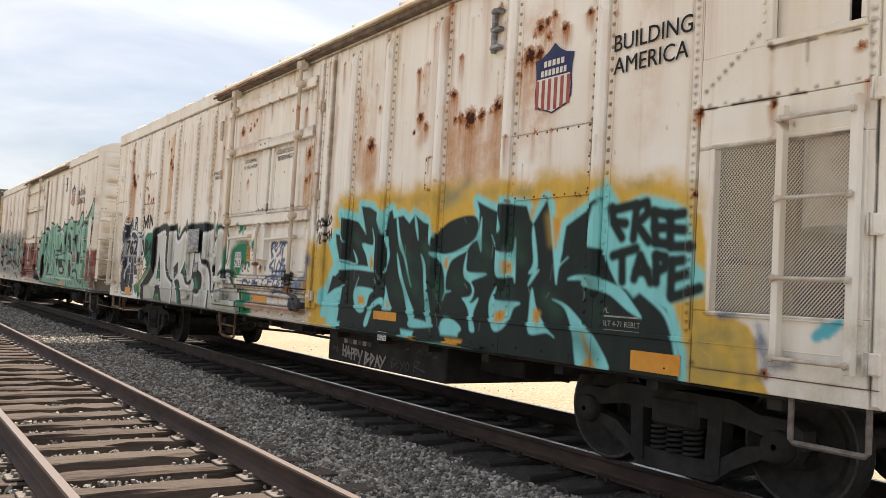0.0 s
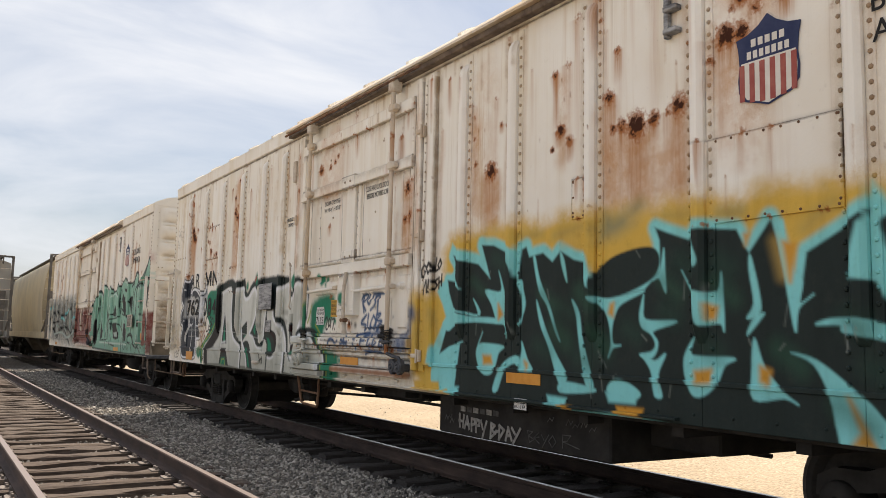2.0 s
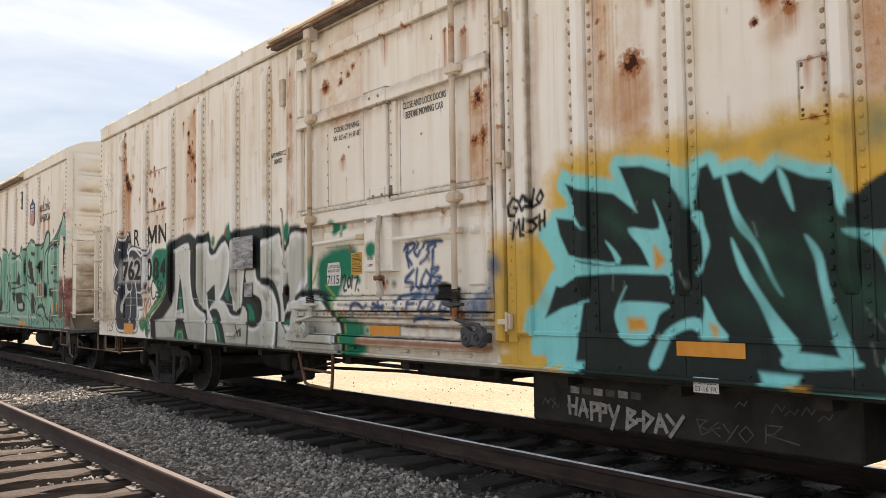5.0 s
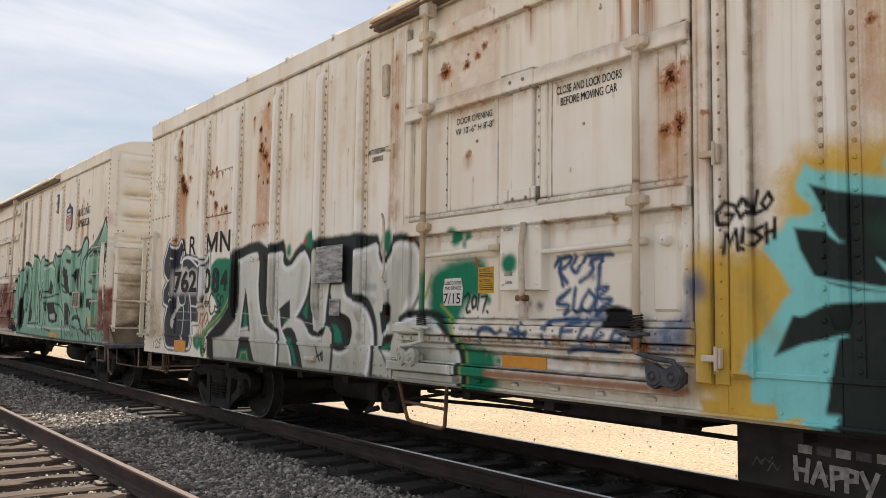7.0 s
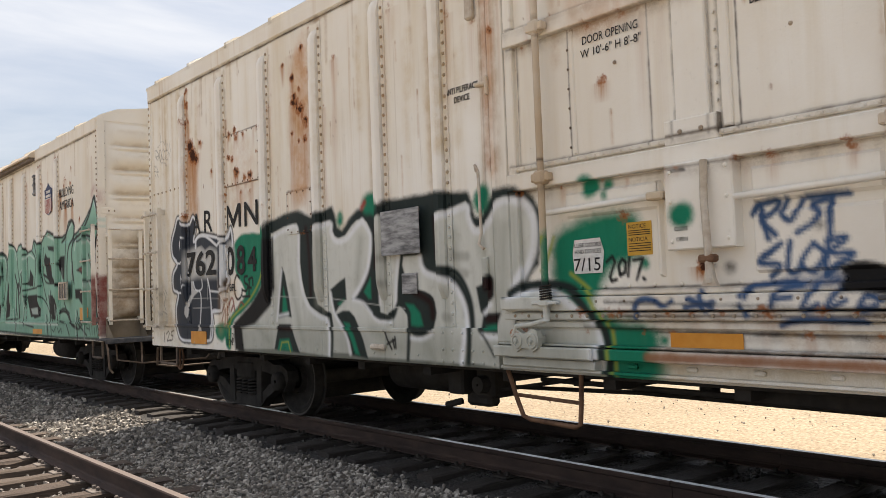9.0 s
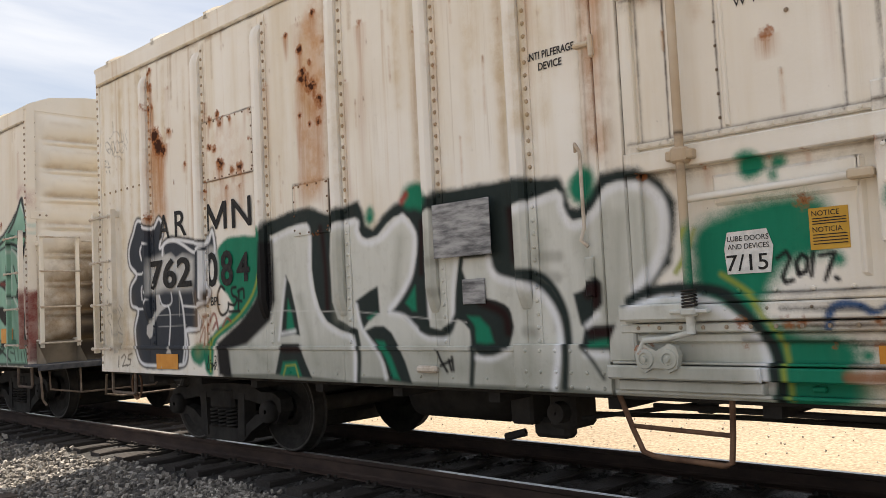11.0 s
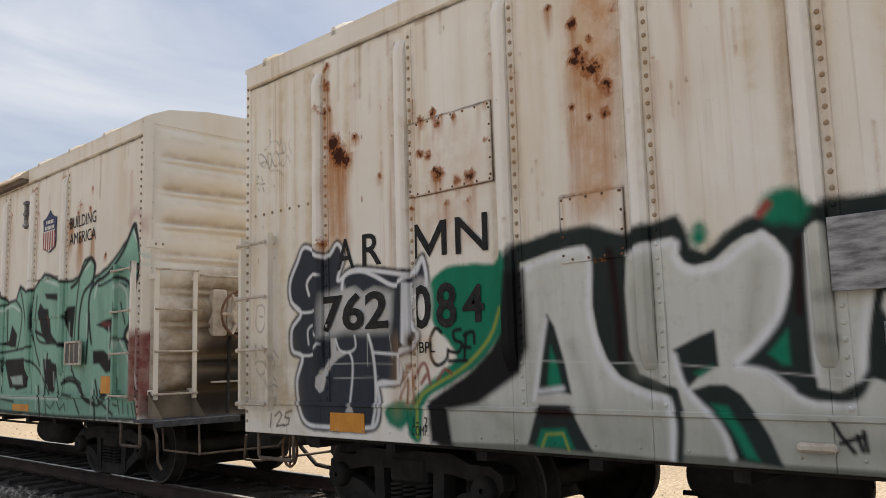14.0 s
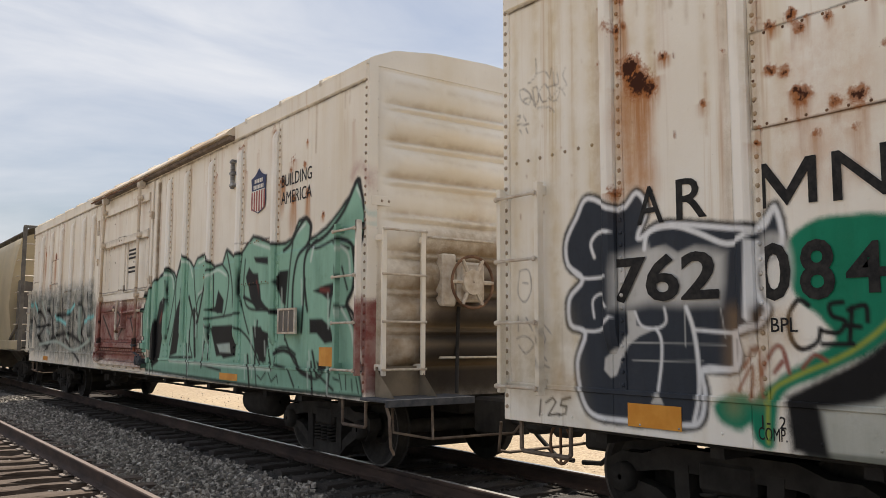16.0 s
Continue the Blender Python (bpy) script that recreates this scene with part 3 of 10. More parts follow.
A.line(OLIVE, [(3.43, 1.27), (3.34, 1.3)], 0.022, 0.02, 0)
A.line(GOLD, [(3.5, 1.23), (3.41, 1.18), (3.4, 1.1)], 0.014, 0.01, 0)
A.line(BLUEWASH, [(3.08, 1.4), (3.06, 1.32)], 0.04, 0.04, 0)
A.line(BLUEWASH, [(3.06, 1.29), (3.02, 1.19), (3.03, 1.11)], 0.07, 0.04, 0)
A.line(BLUEWASH, [(2.96, 1.17), (2.87, 1.19)], 0.07, 0.04, 0)
A.line(BLUEWASH, [(3.35, 1.44), (3.25, 1.46)], 0.035, 0.04, 0)
A.fill(DUST, [(2.97, 1.33), (2.85, 1.18), (2.58, 1.16), (2.4, 1.1), (2.32, 0.97), (2.95, 0.96)], 0, 0.14, 0)
A.fill(DUST, [(2.56, 1.44), (2.52, 1.18), (2.39, 1.11), (2.31, 1.12), (2.32, 1.5), (2.46, 1.49)], 0, 0.12, 0)
A.line(SOOTY, [(3.73, 1.1), (2.96, 1.11), (2.4, 1.1)], 0.008, 0.008, 0)
A.line(SOOTY, [(2.4, 1.1), (2.42, 1.98)], 0.008, 0.008, 0)
A.line(SOOTY, [(3.48, 1.45), (2.52, 1.46)], 0.008, 0.008, 0)
A.line(SOOTY, [(3.04, 1.12), (3.03, 1.12)], 0.04, 0.015, 0)
A.line(SOOTY, [(3.56, 1.13), (3.55, 1.13)], 0.03, 0.015, 0)
A.fill(TURQ, [(8.55, 2.31), (8.38, 2.25), (8.13, 2.2), (8.02, 2.12), (7.94, 2.06), (8.0, 2.2), (8.08, 2.37), (7.89, 2.35), (7.69, 2.27), (7.59, 2.14), (7.52, 2.01), (7.49, 2.15), (7.47, 2.28), (7.41, 2.3), (7.37, 2.21), (7.29, 2.22), (7.19, 2.23), (7.07, 2.15), (6.97, 2.23), (6.81, 2.15), (6.68, 2.12), (6.64, 2.0), (6.61, 1.93), (6.37, 1.84)], 0.075, 0.03, 0)
A.fill(TURQ, [(6.68, 2.12), (6.64, 2.0), (6.61, 1.93), (6.37, 1.84), (6.06, 1.89), (5.91, 2.01), (5.92, 2.22), (5.96, 2.31), (5.86, 2.27), (5.66, 2.2), (5.6, 2.26), (5.51, 2.26), (5.28, 2.23), (5.22, 2.12), (5.19, 2.08), (5.03, 2.27), (4.98, 2.1), (4.92, 1.85), (4.88, 1.62), (4.83, 1.88), (4.8, 2.05), (4.58, 2.16), (4.41, 2.25), (4.43, 2.13), (4.51, 1.9), (4.39, 1.87), (4.32, 1.73), (4.22, 1.59), (4.04, 1.59), (3.78, 1.46), (3.72, 1.33), (3.66, 1.17), (3.65, 0.97), (4.97, 0.94), (6.32, 1.02), (7.64, 0.97), (8.51, 0.93), (8.47, 1.19), (8.41, 1.48), (8.6, 1.45), (8.77, 1.38), (8.65, 1.62), (8.47, 1.67), (8.28, 1.71), (8.53, 1.81), (8.61, 1.96), (8.64, 2.08), (8.46, 2.05), (8.35, 1.97), (8.47, 2.15), (8.43, 1.67), (7.01, 1.87)], 0.065, 0.03, 0)
A.fill(TURQ, [(8.577, 2.429), (8.492, 2.357), (8.226, 2.291), (8.073, 2.218), (8.108, 2.334), (8.124, 2.432), (7.883, 2.404), (7.612, 2.314), (7.485, 2.253), (7.474, 1.677), (7.712, 1.302), (8.676, 1.242), (8.943, 1.286), (8.901, 1.427), (8.78, 1.584), (8.663, 1.735), (8.727, 1.852), (8.83, 1.976), (8.767, 2.059), (8.631, 2.093), (8.528, 2.168), (8.625, 2.298)], 0.0, 0.022, 0)
A.fill(TURQ, [(4.39, 2.4), (4.45, 2.16), (4.57, 1.89), (4.4, 1.86), (4.2, 1.62), (4.0, 1.6), (3.81, 1.49), (3.49, 1.56), (3.47, 1.71), (3.56, 1.77), (3.59, 1.96), (3.63, 2.12), (3.74, 2.18), (3.88, 2.22), (4.03, 2.25), (4.23, 2.18)], 0.0, 0.035, 0)
A.fill(BLACK, [(8.55, 2.31), (8.38, 2.25), (8.13, 2.2), (8.02, 2.12), (7.94, 2.06), (8.0, 2.2), (8.08, 2.37), (7.89, 2.35), (7.69, 2.27), (7.59, 2.14), (7.52, 2.01), (7.49, 2.15), (7.47, 2.28), (7.41, 2.3), (7.37, 2.21), (7.29, 2.22), (7.19, 2.23), (7.07, 2.15), (6.97, 2.23), (6.81, 2.15), (6.68, 2.12), (6.64, 2.0), (6.61, 1.93), (6.37, 1.84), (6.06, 1.89), (5.91, 2.01), (5.92, 2.22), (5.96, 2.31), (5.86, 2.27), (5.66, 2.2), (5.6, 2.26), (5.51, 2.26), (5.28, 2.23), (5.22, 2.12), (5.19, 2.08), (5.03, 2.27), (4.98, 2.1), (4.92, 1.85), (4.88, 1.62), (4.83, 1.88), (4.8, 2.05), (4.58, 2.16), (4.41, 2.25), (4.43, 2.13), (4.51, 1.9), (4.39, 1.87), (4.32, 1.73), (4.22, 1.59), (4.04, 1.59), (3.78, 1.46), (3.72, 1.33), (3.66, 1.17), (3.65, 0.97), (4.97, 0.94), (6.32, 1.02), (7.64, 0.97), (8.51, 0.93), (8.47, 1.19), (8.41, 1.48), (8.6, 1.45), (8.77, 1.38), (8.65, 1.62), (8.47, 1.67), (8.28, 1.71), (8.53, 1.81), (8.61, 1.96), (8.64, 2.08), (8.46, 2.05), (8.35, 1.97), (8.47, 2.15)], 0.0, 0.014, 0)
# turquoise gaps and light edges inside the letters
A.fill(TURQ, [(8.01, 1.96), (7.77, 1.94), (7.81, 2.12), (7.7, 1.87), (7.68, 1.65), (7.68, 1.54), (7.71, 1.65), (7.88, 1.7), (7.83, 1.67), (7.91, 1.83)], 0.004, 0.012, 1)
A.fill(TURQ, [(8.2, 1.89), (8.09, 1.74), (8.55, 1.81), (8.28, 1.73), (7.88, 1.71), (7.71, 1.66), (8.16, 1.68), (8.47, 1.66), (8.62, 1.6), (8.72, 1.67), (8.58, 1.74), (8.53, 1.8), (8.13, 1.73)], 0.004, 0.012, 1)
A.fill(TURQ, [(8.04, 1.59), (8.11, 1.48), (8.14, 1.39), (8.09, 1.27), (8.0, 1.22), (7.9, 1.23), (7.84, 1.3), (7.79, 1.41), (7.72, 1.47), (8.03, 1.49), (8.1, 1.48)], 0.004, 0.012, 1)
A.fill(TURQ, [(8.36, 1.5), (8.48, 1.47), (8.5, 1.36), (8.47, 1.19), (8.55, 1.09), (8.86, 1.03), (8.9, 1.25), (8.73, 1.37), (8.6, 1.44)], 0.004, 0.012, 1)
A.fill(TURQ, [(7.87, 1.1), (7.77, 1.28), (7.63, 1.37), (7.5, 1.39), (7.49, 1.31), (7.57, 1.33), (7.7, 1.27), (7.8, 1.09)], 0.004, 0.012, 1)
A.fill(TURQ, [(7.46, 1.51), (7.38, 1.37), (7.31, 1.28), (7.44, 1.27), (7.49, 1.29), (7.46, 1.44)], 0.004, 0.012, 1)
A.fill(TURQ, [(7.53, 2.0), (7.47, 1.9), (7.46, 1.71), (7.5, 1.65), (7.42, 1.81), (7.45, 1.94), (7.47, 2.02)], 0.004, 0.012, 1)
A.fill(TURQ, [(7.29, 2.2), (7.23, 2.01), (7.1, 1.8), (7.03, 1.64), (6.97, 1.52), (7.03, 1.6), (7.13, 1.8), (7.24, 1.93), (7.31, 2.18)], 0.004, 0.012, 1)
A.fill(TURQ, [(7.27, 1.85), (7.16, 1.64), (7.03, 1.44), (6.93, 1.32), (6.88, 1.25), (6.94, 1.17), (7.01, 1.26), (7.11, 1.48), (7.22, 1.66)], 0.004, 0.012, 1)
A.fill(TURQ, [(6.83, 1.84), (6.75, 1.74), (6.71, 1.55), (6.63, 1.33), (6.58, 1.19), (6.66, 1.2), (6.72, 1.4), (6.76, 1.59), (6.78, 1.71)], 0.004, 0.012, 1)
A.fill(TURQ, [(6.93, 1.21), (6.58, 1.18), (6.61, 1.15), (6.96, 1.13)], 0.004, 0.012, 1)
A.fill(TURQ, [(6.97, 2.22), (6.95, 2.11), (6.89, 1.98), (6.92, 2.14)], 0.004, 0.012, 1)
A.fill(TURQ, [(6.6, 1.85), (6.37, 1.84), (6.06, 1.88), (6.28, 1.8), (6.35, 1.73), (6.39, 1.62), (6.38, 1.51), (6.3, 1.5), (6.38, 1.48), (6.43, 1.41), (6.4, 1.51), (6.42, 1.66), (6.48, 1.77)], 0.004, 0.012, 1)
A.fill(TURQ, [(6.07, 1.85), (6.11, 1.72), (6.09, 1.63), (6.0, 1.58), (5.96, 1.51), (6.0, 1.46), (6.11, 1.44), (6.03, 1.41), (5.96, 1.45), (5.94, 1.53), (5.98, 1.6), (5.8, 1.65), (5.79, 1.67), (6.05, 1.68), (6.07, 1.79)], 0.004, 0.012, 1)
A.fill(TURQ, [(6.09, 1.44), (6.01, 1.34), (5.98, 1.21), (5.96, 1.16), (5.9, 1.17), (5.94, 1.31), (5.87, 1.45), (5.97, 1.4)], 0.004, 0.012, 1)
A.fill(TURQ, [(6.42, 1.16), (6.4, 1.23), (6.31, 1.25), (6.2, 1.23), (6.1, 1.17), (6.18, 1.13)], 0.004, 0.012, 1)
A.fill(TURQ, [(5.88, 2.16), (5.87, 2.01), (5.86, 1.86), (5.92, 1.96), (5.98, 1.95), (5.91, 2.01)], 0.004, 0.012, 1)
A.fill(TURQ, [(5.72, 2.0), (5.66, 1.91), (5.59, 1.86), (5.43, 1.85), (5.4, 1.97), (5.38, 1.72), (5.38, 1.6), (5.41, 1.65), (5.55, 1.64), (5.58, 1.7), (5.6, 1.79)], 0.004, 0.012, 1)
A.fill(TURQ, [(5.62, 2.25), (5.59, 2.16), (5.55, 2.06), (5.57, 2.02), (5.59, 2.05)], 0.004, 0.012, 1)
A.fill(TURQ, [(5.7, 1.45), (5.62, 1.56), (5.65, 1.46), (5.56, 1.44), (5.36, 1.44), (5.3, 1.43), (5.38, 1.39), (5.44, 1.28), (5.54, 1.2), (5.63, 1.19), (5.68, 1.26), (5.71, 1.35)], 0.004, 0.012, 1)
A.fill(TURQ, [(5.18, 2.06), (5.12, 1.82), (5.12, 1.71), (5.21, 1.68), (5.16, 1.77), (5.19, 1.97)], 0.004, 0.012, 1)
A.fill(TURQ, [(5.16, 1.56), (5.09, 1.39), (4.96, 1.25), (4.87, 1.19), (4.96, 1.22), (5.17, 1.2), (5.18, 1.38)], 0.004, 0.012, 1)
A.fill(TURQ, [(5.11, 1.68), (5.21, 1.58), (5.16, 1.68), (5.09, 1.71)], 0.004, 0.012, 1)
A.fill(TURQ, [(4.99, 2.18), (4.94, 1.89), (4.88, 1.6), (4.86, 1.73), (4.76, 1.81), (4.85, 1.76), (4.83, 1.88), (4.87, 1.92), (4.93, 2.06), (4.95, 2.25)], 0.004, 0.012, 1)
A.fill(TURQ, [(4.91, 1.48), (4.77, 1.42), (4.67, 1.24), (4.63, 1.06), (4.58, 0.98), (4.28, 0.99), (4.41, 1.19), (4.56, 1.31), (4.75, 1.44)], 0.004, 0.012, 1)
A.fill(TURQ, [(4.75, 1.64), (4.66, 1.67), (4.47, 1.67), (4.33, 1.63), (4.19, 1.58), (4.07, 1.47), (4.0, 1.39), (4.13, 1.44), (4.3, 1.54), (4.47, 1.58), (4.59, 1.6), (4.61, 1.64)], 0.004, 0.012, 1)
A.fill(TURQ, [(4.55, 1.89), (4.46, 2.18), (4.39, 2.23), (4.31, 2.04), (4.21, 1.92), (4.27, 1.87), (4.44, 1.88)], 0, 0.02, 0)
A.fill(TURQ, [(4.29, 1.83), (4.15, 1.79), (4.06, 1.62), (3.96, 1.62), (3.82, 1.5), (4.0, 1.59), (4.08, 1.54), (4.2, 1.64)], 0.01, 0.02, 0)
A.line(TURQ, [(4.0, 1.57), (3.81, 1.45), (3.73, 1.33), (3.68, 1.17)], 0.035, 0.015, 1)
A.fill(BLACK, [(6.59, 1.93), (6.55, 2.03), (6.4, 2.13), (6.17, 2.18), (6.0, 2.18), (5.93, 2.13), (5.92, 2.05), (5.97, 1.97), (6.1, 1.91), (6.32, 1.85), (6.5, 1.85)], 0, 0.012, 1)
# colour patches low along the sill
A.fill(TURQ, [(7.122, 1.098), (6.88, 1.09), (6.911, 1.023), (7.104, 1.029)], 0.0, 0.02, 0)
A.fill(TURQ, [(6.451, 1.164), (6.123, 1.162), (6.148, 1.096), (6.417, 1.091)], 0.0, 0.02, 0)
A.fill(ORANGE, [(6.342, 1.071), (6.07, 1.073), (6.09, 1.008), (6.319, 1.01)], 0.0, 0.02, 0)
A.fill(ORANGE, [(6.952, 1.036), (6.823, 1.034), (6.835, 0.997), (6.94, 1.001)], 0.0, 0.02, 0)
A.fill(TURQ, [(8.628, 1.087), (8.407, 1.089), (8.423, 1.015), (8.6, 1.023)], 0.0, 0.02, 0)
A.fill(YELLOW, [(9.262, 1.106), (8.767, 1.115), (8.747, 1.024), (9.229, 1.027)], 0.0, 0.02, 0)
# yellow touches
A.fill(ORANGE, [(7.81, 1.83), (7.74, 1.74), (7.8, 1.7)], 0.01, 0.03, 0)
A.fill(ORANGE, [(8.03, 1.38), (7.91, 1.38), (7.89, 1.32), (8.02, 1.31)], 0.01, 0.03, 0)
A.fill(ORANGE, [(7.42, 1.35), (7.38, 1.33), (7.39, 1.29)], 0.01, 0.03, 0)
A.fill(ORANGE, [(6.4, 1.79), (6.37, 1.8), (6.38, 1.71), (6.42, 1.73)], 0.01, 0.03, 0)
A.fill(ORANGE, [(5.62, 1.34), (5.48, 1.36), (5.5, 1.28), (5.61, 1.27)], 0.01, 0.03, 0)
A.fill(ORANGE, [(5.51, 1.77), (5.43, 1.75), (5.45, 1.68), (5.5, 1.68)], 0.01, 0.03, 0)
A.fill(ORANGE, [(5.12, 1.39), (5.05, 1.37), (5.07, 1.29), (5.12, 1.31)], 0.01, 0.03, 0)
A.fill(ORANGE, [(4.56, 1.24), (4.47, 1.09), (4.42, 1.0), (4.54, 1.0), (4.49, 1.07)], 0.01, 0.03, 0)
A.fill(ORANGE, [(4.95, 2.12), (4.87, 2.1), (4.91, 1.89)], 0.01, 0.03, 0)
A.fill(ORANGE, [(5.22, 2.19), (5.19, 2.19), (5.21, 2.13)], 0.01, 0.03, 0)
# mottling of the sprayed colours
A.line(SHEEN, [(6.96, 1.79), (6.83, 1.74)], 0.12, 0.1, 0)
A.line(SHEEN, [(7.26, 1.48), (7.12, 1.43)], 0.12, 0.1, 0)
A.line(SHEEN, [(6.77, 1.4), (6.65, 1.36)], 0.12, 0.1, 0)
A.line(SHEEN, [(6.24, 1.62), (6.14, 1.57)], 0.12, 0.1, 0)
A.line(SHEEN, [(5.87, 1.74), (5.78, 1.7)], 0.12, 0.1, 0)
A.line(SHEEN, [(5.52, 1.51), (5.44, 1.47)], 0.12, 0.1, 0)
A.line(SHEEN, [(4.55, 1.67), (4.46, 1.63)], 0.12, 0.1, 0)
A.line(SHEEN, [(4.44, 1.41), (4.35, 1.38)], 0.12, 0.1, 0)
A.line(SHEEN, [(5.74, 2.06), (5.65, 2.02)], 0.12, 0.1, 0)
A.line(SHEEN, [(5.42, 2.03), (5.34, 1.99)], 0.12, 0.1, 0)
A.line(SHEEN, [(7.86, 2.23), (7.69, 2.16)], 0.12, 0.1, 0)
A.line(SHEEN, [(6.57, 1.48), (6.46, 1.43)], 0.12, 0.1, 0)
A.line(OLIVE, [(7.52, 2.4), (7.22, 2.39)], 0.07, 0.06, 0)
A.line(OLIVE, [(7.04, 2.36), (6.72, 2.4)], 0.07, 0.06, 0)
A.line(OLIVE, [(6.57, 2.36), (6.34, 2.4)], 0.07, 0.06, 0)
A.line(OLIVE, [(5.87, 2.38), (5.65, 2.37)], 0.07, 0.06, 0)
A.line(OLIVE, [(5.4, 2.34), (5.24, 2.33)], 0.07, 0.06, 0)
A.line(OLIVE, [(8.89, 1.77), (8.77, 1.48)], 0.07, 0.06, 0)
A.line(OLIVE, [(9.16, 1.68), (9.12, 1.27)], 0.07, 0.06, 0)
A.line(OLIVE, [(5.42, 2.35), (5.24, 2.35)], 0.07, 0.06, 0)
A.line(OLIVE, [(4.81, 2.19), (4.62, 2.32)], 0.07, 0.06, 0)
A.line(OLIVE, [(4.14, 2.32), (3.99, 2.33)], 0.07, 0.06, 0)
A.line(OLIVE, [(3.56, 1.47), (3.47, 1.24)], 0.07, 0.06, 0)
A.line(OLIVE, [(3.49, 1.29), (3.24, 1.34)], 0.07, 0.06, 0)
A.line(OLIVE, [(3.44, 1.11), (3.15, 1.11)], 0.07, 0.06, 0)
A.line(GOLD, [(7.99, 2.45), (7.65, 2.44)], 0.06, 0.06, 0)
A.line(GOLD, [(6.94, 2.29), (6.78, 2.31)], 0.06, 0.06, 0)
A.line(GOLD, [(6.2, 2.4), (6.03, 2.41)], 0.06, 0.06, 0)
A.line(GOLD, [(5.57, 2.4), (5.47, 2.38)], 0.06, 0.06, 0)
A.line(GOLD, [(9.02, 1.88), (8.96, 1.68)], 0.06, 0.06, 0)
A.line(GOLD, [(5.01, 2.13), (4.96, 1.93)], 0.06, 0.06, 0)
A.line(GOLD, [(3.8, 2.3), (3.67, 2.25)], 0.06, 0.06, 0)
A.line(GOLD, [(3.24, 1.38), (3.11, 1.18)], 0.06, 0.06, 0)
for y, z, w in ((7.05, 1.62, 0.16), (7.2, 1.9, 0.1), (6.75, 1.9, 0.14), (6.6, 1.6, 0.12), (5.9, 1.95, 0.1), (5.45, 1.9, 0.1), (5.0, 1.5, 0.12), (4.6, 1.2, 0.14), (8.2, 2.05, 0.08)):
    A.line((0.035, 0.10, 0.065, 0.55), [(y, z), (y - 0.15, z - 0.1)], w, 0.08, 0)
for k in range(22):
    y, z = wet.uniform(4.3, 8.4), wet.uniform(1.15, 2.2)
    A.line((0.30, 0.33, 0.30, wet.uniform(0.25, 0.6)), [(y, z), (y + wet.normal(0, 0.03), z - wet.uniform(0.03, 0.14))], 0.01, 0.009, 0)
# two words in black
A.line(BLACK, [(4.32, 2.17), (4.3, 2.06), (4.21, 1.95)], 0.075, 0.018, 0)
A.line(BLACK, [(4.31, 2.15), (4.09, 2.18)], 0.075, 0.018, 0)
A.line(BLACK, [(4.27, 2.06), (4.18, 2.05)], 0.075, 0.018, 0)
A.line(BLACK, [(4.08, 2.16), (4.1, 1.94)], 0.075, 0.018, 0)
A.line(BLACK, [(4.08, 2.17), (3.99, 2.19), (3.97, 2.12), (4.07, 2.04), (3.96, 1.92)], 0.075, 0.018, 0)
A.line(BLACK, [(3.92, 2.12), (3.9, 1.92)], 0.075, 0.018, 0)
A.line(BLACK, [(3.92, 2.12), (3.81, 2.1)], 0.075, 0.018, 0)
A.line(BLACK, [(3.91, 2.01), (3.83, 2.01)], 0.075, 0.018, 0)
A.line(BLACK, [(3.9, 1.91), (3.81, 1.9)], 0.075, 0.018, 0)
A.line(BLACK, [(3.78, 2.1), (3.77, 1.89)], 0.075, 0.018, 0)
A.line(BLACK, [(3.78, 2.09), (3.67, 2.1)], 0.075, 0.018, 0)
A.line(BLACK, [(3.77, 2.0), (3.66, 1.99)], 0.075, 0.018, 0)
A.line(BLACK, [(3.76, 1.88), (3.6, 1.88)], 0.075, 0.018, 0)
A.line(BLACK, [(4.29, 1.82), (4.07, 1.87)], 0.075, 0.018, 0)
A.line(BLACK, [(4.2, 1.83), (4.19, 1.64)], 0.075, 0.018, 0)
A.line(BLACK, [(4.08, 1.66), (4.03, 1.82), (3.93, 1.64)], 0.075, 0.018, 0)
A.line(BLACK, [(4.06, 1.71), (3.96, 1.71)], 0.075, 0.018, 0)
A.line(BLACK, [(3.89, 1.82), (3.88, 1.64)], 0.075, 0.018, 0)
A.line(BLACK, [(3.89, 1.82), (3.81, 1.81), (3.81, 1.74), (3.88, 1.71)], 0.075, 0.018, 0)
A.line(BLACK, [(3.75, 1.78), (3.75, 1.56)], 0.075, 0.018, 0)
A.line(BLACK, [(3.75, 1.78), (3.66, 1.79)], 0.075, 0.018, 0)
A.line(BLACK, [(3.74, 1.67), (3.63, 1.7)], 0.075, 0.018, 0)
A.line(BLACK, [(3.74, 1.54), (3.52, 1.61)], 0.075, 0.018, 0)
# small tags beside the door
A.line(INK, [(8.976, 2.23), (9.057, 2.258), (9.114, 2.203), (9.104, 2.134), (9.016, 2.126), (8.977, 2.178), (9.048, 2.189)], 0.026, 0.009, 0)
A.line(INK, [(8.922, 2.263), (8.96, 2.208), (8.93, 2.158), (8.881, 2.2), (8.911, 2.262)], 0.026, 0.009, 0)
A.line(INK, [(8.857, 2.307), (8.882, 2.177), (8.824, 2.195)], 0.026, 0.009, 0)
A.line(INK, [(8.79, 2.292), (8.833, 2.235), (8.803, 2.2), (8.766, 2.247), (8.79, 2.292)], 0.026, 0.009, 0)
A.line(INK, [(9.07, 1.959), (9.05, 2.077), (9.009, 2.007), (8.963, 2.09), (8.95, 1.971)], 0.026, 0.009, 0)
A.line(INK, [(8.915, 2.094), (8.923, 2.016)], 0.026, 0.009, 0)
A.line(INK, [(8.924, 1.981), (8.918, 1.973)], 0.026, 0.009, 0)
